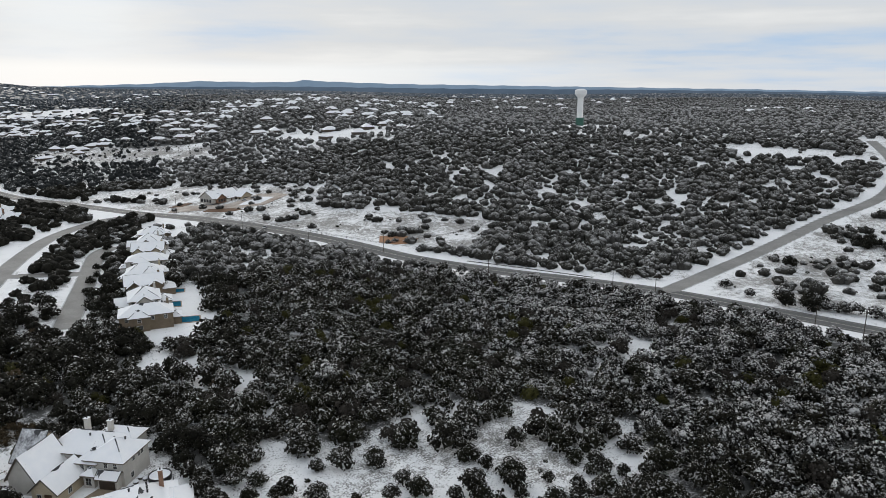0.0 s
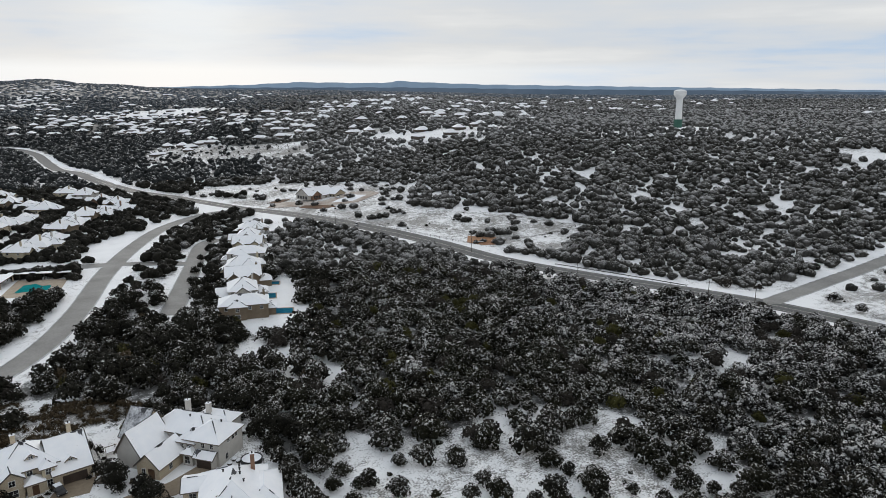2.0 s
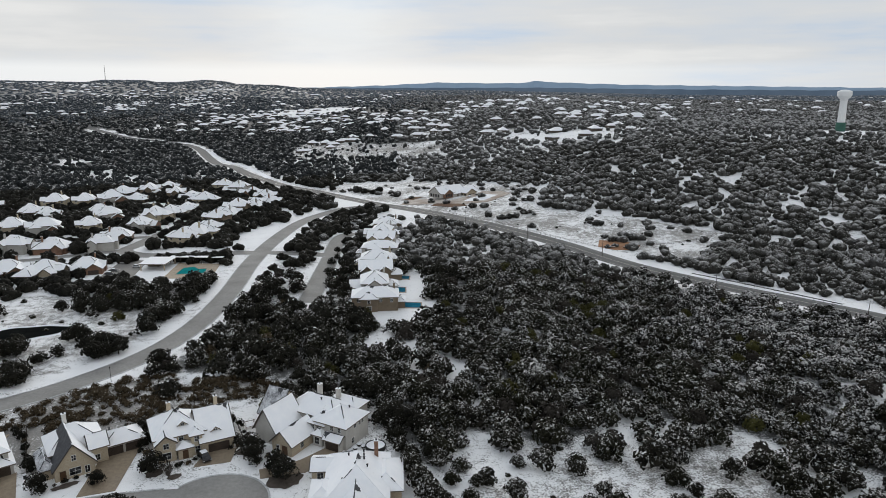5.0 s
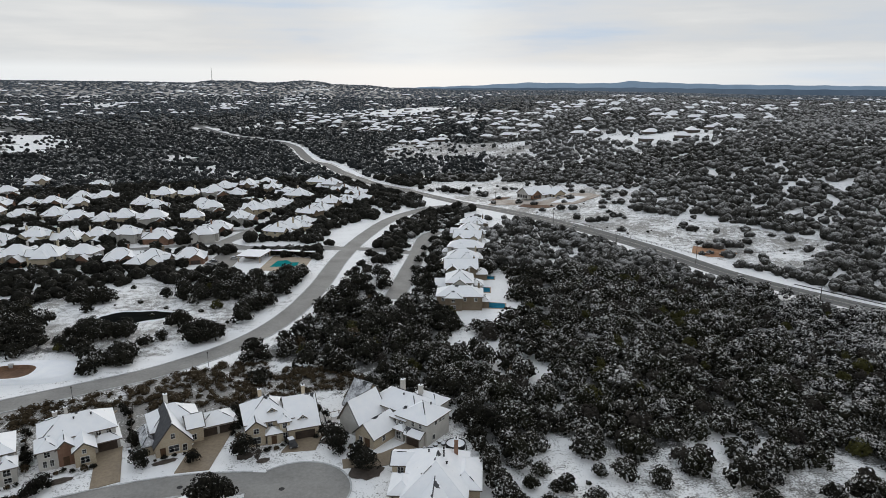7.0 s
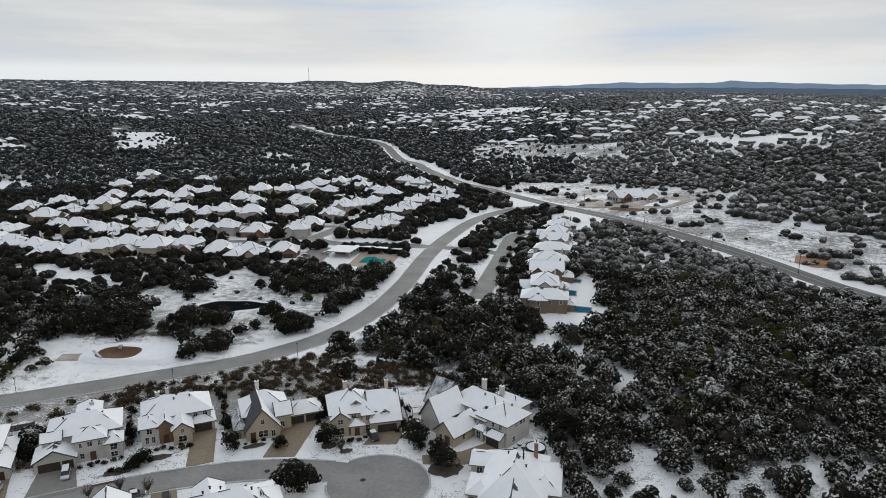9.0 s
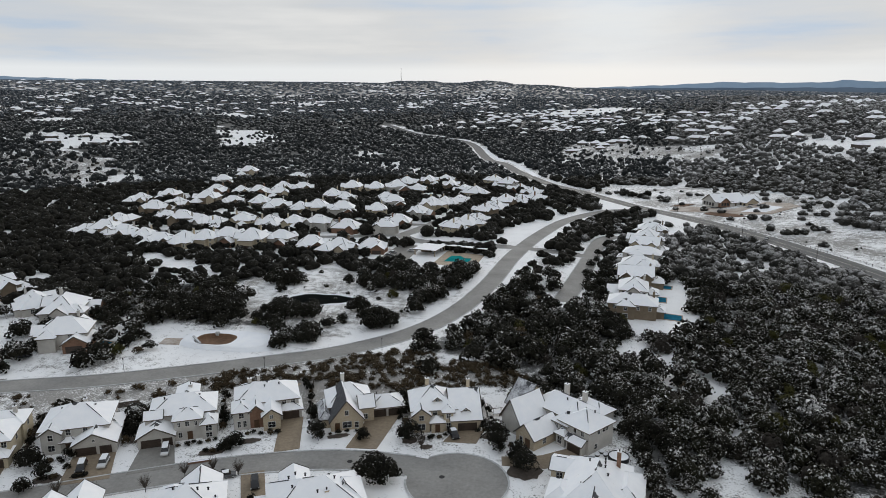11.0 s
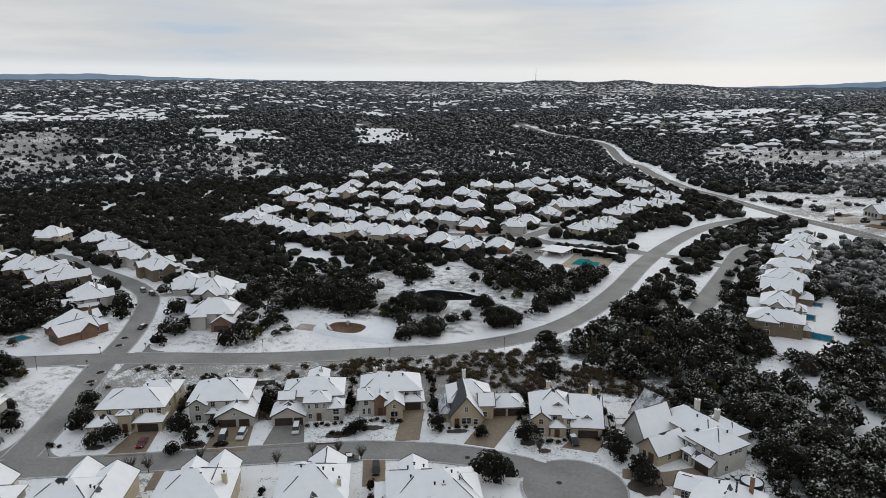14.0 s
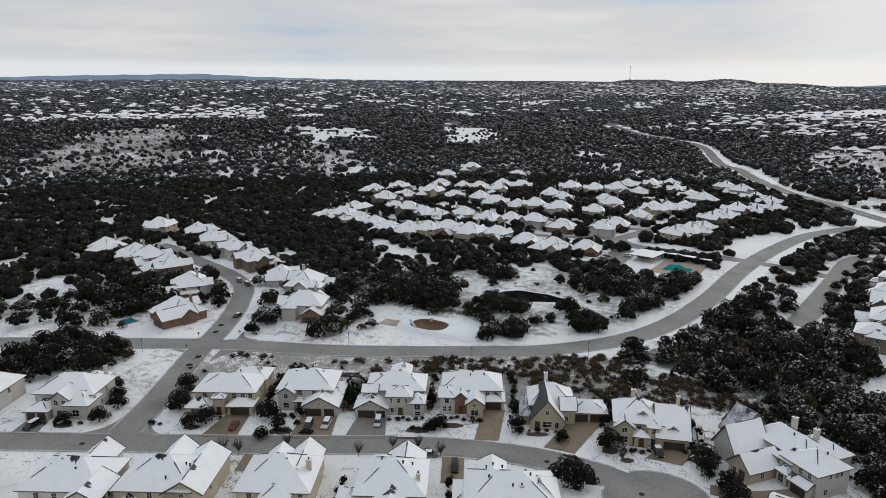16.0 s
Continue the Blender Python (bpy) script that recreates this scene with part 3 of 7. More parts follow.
# ---- houses ----
def roof_faces(x0, x1, y0, y1, eave, kind, pitch, over=0.55):
    """The eave rectangle, the ridge's two ends and the faces of a roof."""
    x0, x1, y0, y1 = x0 - over, x1 + over, y0 - over, y1 + over
    w, d = x1 - x0, y1 - y0
    lo, hi = eave - over * pitch - 0.12, eave - over * pitch + 0.16
    if kind == "gy" or (kind == "hip" and d >= w):
        rise = pitch * w / 2
        inset = w / 2 if kind == "hip" else 0.0
        ridge = [((x0 + x1) / 2, y0 + inset, hi + rise), ((x0 + x1) / 2, y1 - inset, hi + rise)]
        along = "y"
    else:
        rise = pitch * d / 2
        inset = d / 2 if kind == "hip" else 0.0
        ridge = [(x0 + inset, (y0 + y1) / 2, hi + rise), (x1 - inset, (y0 + y1) / 2, hi + rise)]
        along = "x"
    c = [(x0, y0), (x1, y0), (x1, y1), (x0, y1)]
    pts = [(*q, lo) for q in c] + [(*q, hi) for q in c] + ridge
    faces = [(0, 3, 2, 1), (0, 1, 5, 4), (1, 2, 6, 5), (2, 3, 7, 6), (3, 0, 4, 7)]
    slots = [1] * 5
    if along == "y":
        faces += [(4, 5, 8), (5, 6, 9, 8), (6, 7, 9), (7, 4, 8, 9)]
        slots += [1 if kind == "gy" else 0, 0, 1 if kind == "gy" else 0, 0]
    else:
        faces += [(4, 5, 9, 8), (5, 6, 9), (6, 7, 8, 9), (7, 4, 8)]
        slots += [0, 1 if kind == "gx" else 0, 0, 1 if kind == "gx" else 0]
    return pts, faces, slots


def add_block(house, x0, x1, y0, y1, eave, kind="hip", pitch=0.55, wall="stucco_grey", roof="snow_roof", caps=True, z0=0.0, bare=False):
    """One wing of a house: its walls, and its snow-covered roof with the bare ridge tiles."""
    w = Shape()
    w.box(x0, x1, y0, y1, z0, eave)
    if kind == "gy":
        for y in (y0, y1):
            k = 0.02 if y == y0 else -0.02
            w.poly([(x0, y + k, eave), (x1, y + k, eave), ((x0 + x1) / 2, y + k, eave + pitch * (x1 - x0) / 2)])
    elif kind == "gx":
        for x in (x0, x1):
            w.poly([(x, y0, eave), (x, y1, eave), (x, (y0 + y1) / 2, eave + pitch * (y1 - y0) / 2)])
    part("wall", w, wall, house)
    pts, faces, slots = roof_faces(x0, x1, y0, y1, eave, kind, pitch)
    if kind in ("gy", "gx"):
        # open gable: two sloping slabs instead of a filled end
        s = Shape()
        a, b = (pts[4], pts[5], pts[6], pts[7]), (pts[8], pts[9])
        drop = Vector((0, 0, -0.28))
        sides = ((a[0], b[0], b[1], a[3]), (b[0], a[1], a[2], b[1])) if kind == "gy" else ((a[0], a[1], b[1], b[0]), (b[0], b[1], a[2], a[3]))
        for q in sides:
            top = [tuple(Vector(p)) for p in q]
            low = [tuple(Vector(p) + drop) for p in q]
            s.solid(top + low, [(0, 1, 2, 3), (7, 6, 5, 4), (0, 4, 5, 1), (1, 5, 6, 2), (2, 6, 7, 3), (3, 7, 4, 0)], [0, 1, 1, 1, 1, 1])
    else:
        s = Shape()
        s.solid(pts, faces, slots)
    r = part("roof", s, (roof, "fascia"), house, "pitched roof under fresh snow")
    if caps:
        # ridge and hip tiles, dark where the wind has bared them
        c = Shape()
        lines = [(pts[8], pts[9])]
        if kind == "hip":
            ends = ((4, 8), (5, 8), (6, 9), (7, 9)) if (y1 - y0) >= (x1 - x0) else ((4, 8), (7, 8), (5, 9), (6, 9))
            lines += [(pts[j], pts[i]) for i, j in ends]
        for p, q in lines:
            p, q = Vector(p), Vector(q)
            if (q - p).length < 0.3:
                continue
            c.tube(p, q, 0.10, 0.07, 3, 1)
            if rng.random() < 0.62:
                f0 = float(rng.uniform(0, 0.35))
                f1 = f0 + float(rng.uniform(0.2, 0.65))
                c.tube(p.lerp(q, f0) + Vector((0, 0, 0.03)), p.lerp(q, min(1.0, f1)) + Vector((0, 0, 0.03)), 0.15, 0.10, 4, 0)
        part("ridge_cap", c, ("slate", "snow"), r, "ridge tiles half bare of snow")
        if kind != "hip":
            for ends in (((4, 8), (5, 8)), ((6, 9), (7, 9))) if kind == "gy" else (((4, 8), (7, 8)), ((5, 9), (6, 9))):
                v = Shape()
                for i, j in ends:
                    v.tube(pts[i], pts[j], 0.11, 0.11, 4)
                part("verge_board", v, "trim_dark", r, "dark board along the gable's edge")
    if bare:
        # tiles that the snow has slid from, below the ridge
        t = Shape()
        a, b = Vector(pts[8]), Vector(pts[9])
        along = (b - a).normalized() if (b - a).length > 0.1 else Vector((1, 0, 0))
        for sign in (-1, 1):
            down = Vector((0, 0, 1)).cross(along) * sign
            drop = (down - Vector((0, 0, pitch))).normalized()
            lift = Vector((0, 0, 0.05))
            for _ in range(int(rng.integers(1, 3))):
                c0 = a.lerp(b, float(rng.uniform(0.1, 0.9)))
                w0, w1, ln = float(rng.uniform(0.3, 1.3)), float(rng.uniform(0.2, 0.9)), float(rng.uniform(0.4, 1.9))
                rim = [(-w0, 0), (-w0 * 0.3, 0.02), (w1, 0), (w1 * 1.25, 0.35), (w1 * 0.6, 0.55), (w1 * 0.45, 1.0), (-w0 * 0.15, 0.7), (-w0 * 0.55, 0.85), (-w0 * 1.1, 0.4)]
                t.poly([c0 + along * u * float(rng.uniform(0.8, 1.2)) + drop * (v * ln * float(rng.uniform(0.75, 1.2)) + 0.04) + lift for u, v in rim])
        part("bare_tiles", t, "slate", r, "dark tiles bare of snow")
    return r


WINDOW_MESHES = {}


def add_window(house, x, y, z, w=1.1, h=1.5, face=0, trim="trim_white"):
    """A window with its frame and dark pane; face: degrees that its outside turns from the front."""
    key = (w, h, trim)
    if key not in WINDOW_MESHES:
        f, g = Shape(), Shape()
        xs, zs = (-w / 2 - 0.1, -w / 2, -0.03, 0.03, w / 2, w / 2 + 0.1), (-0.12, 0, h / 2 - 0.03, h / 2 + 0.03, h, h + 0.1)
        f.v = [(p, -0.09, q) for q in zs for p in xs] + [(p, 0.02, q) for p, q in ((xs[0], zs[0]), (xs[5], zs[0]), (xs[5], zs[5]), (xs[0], zs[5]))]
        f.f = [(j * 6 + i, j * 6 + i + 1, j * 6 + i + 7, j * 6 + i + 6) for j in range(5) for i in range(5) if not (i in (1, 3) and j in (1, 3))]
        f.f += [(0, 36, 37, 5), (5, 37, 38, 35), (35, 38, 39, 30), (30, 39, 36, 0)]
        f.s = [0] * len(f.f)
        g.box(-w / 2, w / 2, -0.03, 0.02, 0, h)
        WINDOW_MESHES[key] = f.mesh("window", (trim,)), g.mesh("pane", ("glass",))
    f, g = WINDOW_MESHES[key]
    win = part("window", f, (), house, "", pose(x, y, z, 0, 0, face))
    part("pane", g, (), win)


def add_garage(house, x0, x1, y, h=2.3, z=0.05):
    s = Shape()
    for i in range(4):
        s.box(x0, x1, y - 0.06, y + 0.02, z + i * h / 4 + 0.02, z + (i + 1) * h / 4 - 0.02)
    s.box(x0 + 0.02, x1 - 0.02, y - 0.03, y + 0.02, z, z + h)
    part("garage_door", s, "garage_brown", house, "dark panelled garage door")


def add_door(house, x, y, face=0, w=1.1, h=2.3):
    s = Shape()
    s.box(-w / 2, w / 2, -0.05, 0.02, 0.1, h)
    s.box(-w / 2 - 0.12, -w / 2, -0.09, 0.02, 0, h + 0.1)
    s.box(w / 2, w / 2 + 0.12, -0.09, 0.02, 0, h + 0.1)
    s.box(-w / 2, w / 2, -0.09, 0.02, h, h + 0.1)
    part("door", s, "door_wood", house, "dark wooden front door", pose(x, y, 0, 0, 0, face))


def add_chimney(house, x, y, z0, z1, w=0.9, mat="stucco_grey"):
    s = Shape()
    s.box(x - w / 2, x + w / 2, y - w / 2, y + w / 2, z0, z1)
    s.box(x - w / 2 - 0.1, x + w / 2 + 0.1, y - w / 2 - 0.1, y + w / 2 + 0.1, z1, z1 + 0.14, 0, 1)
    s.tube((x, y, z1 + 0.14), (x, y, z1 + 0.6), 0.17, 0.17, 8, 2)
    part("chimney", s, (mat, "snow", "iron"), house, "square chimney with a metal flue")


def add_vent(house, x, y, z):
    s = Shape()
    s.tube((x, y, z - 0.3), (x, y, z + 0.28), 0.20, 0.16, 8)
    s.tube((x, y, z + 0.28), (x, y, z + 0.36), 0.30, 0.05, 8)
    part("roof_vent", s, "iron", house, "dark round roof vent")


def add_dormer(house, x, y, z, wall, depth=3.0):
    add_block(house, x - 0.8, x + 0.8, y, y + depth, z + 1.2, "gy", 0.8, wall, caps=False, z0=z)
    add_window(house, x, y, z + 0.25, 0.8, 0.95)


def clear(x, y, r):
    HOUSES.append((x, y, r))


def near_house(u, v, rot, label, blocks, chimneys=(), windows=(), garages=(), doors=(), vents=(), dormers=(), group="houses along the near street", centre=(9, 9), reach=13.0):
    x, y = at(u, v)
    h = thing("house", pose(x, y, 0, 0, 0, rot), label, "house", group)
    for b in blocks:
        add_block(h, *b, bare=bool(rng.random() < (0.8 if "lower" in group else 0.4)))
    for c in chimneys:
        add_chimney(h, c[0], c[1], c[2], c[3] - 1.4, *c[4:])
    for w in windows:
        add_window(h, *w)
    for g in garages:
        add_garage(h, *g)
    for d in doors:
        add_door(h, *d)
    for p in vents:
        add_vent(h, *p)
    for d in dormers:
        add_dormer(h, *d)
    c = pose(x, y, 0, 0, 0, rot) @ Vector((*centre, 0))
    clear(c.x, c.y, reach)
    return h


G, W, C, T, L, B = "stucco_grey", "stucco_white", "stucco_cream", "stucco_tan", "limestone", "brick_brown"


def build_near_row():
    near_house(-123, 166, 27, "pale grey two-storey house with snowy hip roof at the corner",
               [(0, 17, 5, 17, 6, "hip", 0.62, G), (7, 12, 1.5, 7, 6, "gy", 0.8, G), (0, 6.5, 0, 7, 3, "hip", 0.5, G), (11, 17.5, 1, 8, 4.6, "hip", 0.7, G), (8, 14, 15, 21, 5.5, "hip", 0.6, G)],
               [(14, 18, 6, 10.2)], [(8.3, 1.5, 4), (10.6, 1.5, 4), (14, 1, 1, 1.8, 1.9), (17.5, 5, 3.6, 1.1, 1.5, 90), (17, 12, 3.6, 1.1, 1.5, 90), (17, 9, 0.9, 1.1, 1.5, 90)],
               [(0.5, 2.9, 0), (3.5, 5.9, 0)], [(9, 1.5)], [(5, 10, 8.2)])
    near_house(-79, 170, 27, "cream stucco two-storey house with snowy hip roofs",
               [(1, 18.5, 4, 16, 6, "hip", 0.5, C), (0, 6.5, 0, 5.5, 3, "hip", 0.6, C), (11.5, 18.5, 1, 6, 3.1, "hip", 0.45, C), (7.2, 10.4, 1.5, 5, 5.2, "hip", 0.3, C), (9, 19, 13, 21, 6, "hip", 0.5, C)],
               [(16.5, 17, 6, 10.4)], [(12.5, 4, 4), (15, 4, 4), (17.2, 4, 4), (4, 4, 3.9), (2, 0, 0.9), (4.2, 0, 0.9), (18.5, 9, 3.6, 1.1, 1.5, 90), (19, 17, 3.6, 1.1, 1.5, 90), (19, 16, 0.9, 1.1, 1.5, 90)],
               [(12.2, 17.6, 1)], [(8.8, 1.5)], [(6, 8, 7.6), (12, 12, 8.9)])
    near_house(-54.6, 171.5, 27, "grey stucco house with gabled garage wing and snowy roof",
               [(0, 16, 5, 18, 6, "hip", 0.55, G), (8.2, 18.2, 0, 9, 3.1, "gy", 0.55, G), (0.6, 5, 3.2, 8, 5.6, "gy", 0.7, G), (5, 8.2, 3.6, 6, 2.9, "hip", 0.4, G), (14, 18.2, 8, 16, 3.4, "hip", 0.5, G)],
               [(9, 15, 6, 10.4)], [(2.8, 3.2, 3.8), (2.8, 3.2, 0.9, 1.5, 1.6), (6.5, 5, 4), (10.5, 5, 4), (13.2, 0, 3.6, 0.6, 0.6), (18.2, 4, 0.9, 1.1, 1.4, 90)],
               [(8.9, 13.6, 0), (14.4, 17.2, 0)], [(6.6, 3.6)], [(4, 12, 8.3), (12, 12, 8.3)])
    near_house(-31.3, 171, 27, "pale grey two-storey house with three-car garage under snow",
               [(2.5, 19, 6, 17, 6, "hip", 0.55, G), (0, 8.8, 0, 8, 3, "gy", 0.55, G), (8.8, 15.6, 2, 8, 6, "hip", 0.55, G), (15.6, 19.3, 1, 6, 4.6, "hip", 0.7, G), (8.5, 14, 15, 23, 6.2, "gy", 0.35, G), (1.5, 5.5, 5, 9, 5.8, "gx", 0.6, G)],
               [(12, 20, 6, 9.2)], [(10, 2, 3.9, 0.6, 1.2), (12.1, 2, 3.9, 1.0, 1.3), (14.2, 2, 3.9, 0.6, 1.2), (17.4, 1, 2.4, 1.5, 1.6), (17.4, 1, 0.6, 1.5, 1.2), (10.2, 2, 0.9, 0.9, 1.4), (3.5, 5, 4), (19, 12, 3.8, 1.1, 1.5, 90)],
               [(0.8, 5.6, 0), (6, 8.4, 0)], [(12.6, 2)], [(6, 11, 8.5), (15, 11, 8.4)])
    near_house(-8, 172, 27, "limestone and stucco house with brick gable and snowy hips",
               [(1, 18, 7, 18, 5.6, "hip", 0.6, G), (8, 12.6, 0, 9, 4.4, "gy", 0.75, L), (0.3, 4.6, 2.5, 9, 5.4, "hip", 0.6, G), (12.6, 18.6, 5, 12, 3, "hip", 0.45, G), (4.6, 8, 2.5, 8, 5, "gy", 0.9, B), (3, 9, 15, 20, 5.4, "hip", 0.6, G)],
               [(5, 16, 5, 10.2, 1.1), (7.5, 19, 5, 9.6)], [(10.2, 0, 0.9, 1.9, 1.6), (10.2, 0, 3.4, 0.8, 1.0), (1.7, 2.5, 0.8, 0.8, 1.7), (3.2, 2.5, 0.8, 0.8, 1.7), (2.4, 2.5, 3.4, 1.2, 1.3), (14, 7, 3.9), (16.4, 7, 3.9)],
               [(13.4, 17.9, 5)], [(6.3, 2.5)], [(9, 11, 8.3), (13, 11, 8.6)])
    stone = near_house(14.5, 166.5, 25, "stone house with one great steep gable and a side garage",
               [(3, 11.6, 0, 13, 3.2, "gy", 1.25, L, "snow_roof"), (0.5, 3.2, 2.5, 12, 3.2, "hip", 1.1, L, "thin_snow_slate"), (3, 15, 6, 17, 4.6, "hip", 0.75, L), (14.5, 24, 5, 13, 3.1, "hip", 0.45, G), (11.4, 15.2, 3.5, 9, 4.6, "gx", 0.8, L)],
               [(8, 17, 5, 10.6, 1.0, W)], [(7.3, 0, 4.4, 0.9, 1.3), (7.3, 0, 0.8, 2.4, 1.7), (9.9, 0, 0.5, 1.0, 1.7), (12.8, 3.5, 0.9), (24, 9, 0.9, 1.1, 1.4, 90)],
               [(15.2, 18.9, 5), (19.5, 23.2, 5)], [(4.7, 0)], [(17, 10, 5.2), (21, 10, 5.0), (12, 13, 8)], centre=(12, 8), reach=14)
    pts = roof_faces(3, 11.6, 0, 13, 3.2, "gy", 1.25)[0]
    slope = Shape()
    slope.poly([Vector(pts[i]) + Vector((-0.04, 0, 0.05)) for i in (4, 8, 9, 7)])
    part("bare_slope", slope, "slate", stone, "steep slate slope almost bare of snow")
    near_house(38.3, 158.6, 17, "tan stone two-storey house with dormers and snow on the roof",
               [(0, 12, 3, 15, 5.8, "hip", 0.7, L), (10.5, 18.5, 0.6, 15, 3.6, "gx", 0.78, L), (0.2, 4.6, 1, 6, 5.2, "gy", 0.8, L), (5, 8.4, 0.5, 4, 3.2, "hip", 0.5, L), (8.4, 11, 1.2, 6, 5.8, "hip", 0.7, C)],
               [(5, 14.5, 6, 11, 1.0, L), (16.8, 14, 5, 10.4, 0.9, L)], [(2.4, 1, 0.8, 1.9, 1.7), (2.4, 1, 3.6, 1.2, 1.3), (9.7, 1.2, 3.8, 1.1, 1.5), (6.2, 3, 4), (9.7, 1.2, 0.9, 1.1, 1.5), (18.5, 8, 4.6, 1.0, 1.3, 90), (18.5, 5, 0.9, 1.0, 1.3, 90)],
               [(12.2, 17.4, 0.6)], [(6.7, 0.5)], [(14, 9, 9)], [(14.5, 2.2, 4.3, L), (7, 4.6, 6.6, L)])
    near_house(78.1, 135.9, -40, "large grey stucco house with steep gables and snowy roofs",
               [(-9.5, 0, 0, 10, 6.5, "hip", 0.6, G), (-23, -6, 3.5, 13.5, 5.6, "hip", 0.62, G), (-24.4, -17.6, -6.5, 4, 4.2, "gy", 1.55, G), (-16.5, -10.2, -9, 1, 3.3, "gy", 0.95, L), (-29, -23, 0, 10, 4.2, "gx", 1.1, L, "thin_snow_slate"),
                (-9.3, -6.6, -1.6, 1, 3.6, "hip", 0.8, G), (-5.6, -0.8, -1.8, 1, 3.1, "gx", 0.7, G), (-12, -7, 0, 6, 5.6, "hip", 0.7, G), (-15, -5, 11, 17, 5.6, "hip", 0.6, G)],
               [(-17, 11.5, 6, 11.6, 1.1), (-11.5, 12.6, 6, 10.9, 1.1)],
               [(-20.5, -6, 5.6, 1.5, 1.9), (-21.8, -6, 1, 1.1, 1.8), (-19.2, -6, 1, 1.1, 1.8), (-14.6, -9, 0.6, 1.0, 1.8), (0, 4, 4.7, 0.9, 1.1, 90), (0, 6, 4.7, 0.9, 1.1, 90), (0, 7.4, 4.7, 0.9, 1.1, 90), (-10.2, -5, 0.9, 1.1, 1.4, 90),
                (-8, 0, 4.4, 0.9, 1.3), (-4.4, 0, 4.6, 0.9, 1.2), (-2, 0, 4.6, 0.9, 1.2), (-8, -1.6, 0.7, 1.4, 1.9), (-26, 0, 1.5, 1.2, 2.0), (-10.5, 0, 3.6, 0.9, 1.4), (-11.6, 0, 1.0, 0.9, 1.4), (0, 3, 0.9, 1.1, 1.4, 90)],
               [(-5.2, -1.2, -1.8)], [(-12.4, -9, 0, 1.5, 2.5)], [(-3, 6, 9.1), (-5, 4, 8.6), (-13, 7, 8.6), (-19, 7, 8.9)], [(-13.3, -6, 3.9, L)], centre=(-12, 3), reach=16)
    lx, ly = -1.0, 144.0
    house = thing("house", pose(lx, ly, 0, 0, 0, -8), "brick and stone house under snow beside the turning circle", "house", "houses along the near street")
    for i, b in enumerate(((0, 7, 0, 6.5, 3.1, "gx", 0.4, L), (4, 18, -14, 6, 3.6, "hip", 0.68, L), (7.5, 14.5, -18, -4, 3.4, "gy", 0.85, L), (14, 21, -9, 4, 3.2, "hip", 0.55, L), (1, 6, -12, -4, 3.2, "hip", 0.6, L))):
        add_block(house, *b, bare=i in (1, 2))
    add_chimney(house, 15.2, 1.5, 4, 9.4, 0.9, B)
    add_window(house, 2, 0, 0.9, 1.4, 1.5)
    add_window(house, 0, 3, 0.9, 1.2, 1.4, -90)
    for q in ((9, -2, 8.2), (12.4, -1, 8.4), (12.5, -2.4, 8.3), (12.6, -3.8, 8.2), (13.4, -6, 7.6), (8, -9, 6.2)):
        add_vent(house, *q)
    clear(lx + 10, ly - 5, 14)


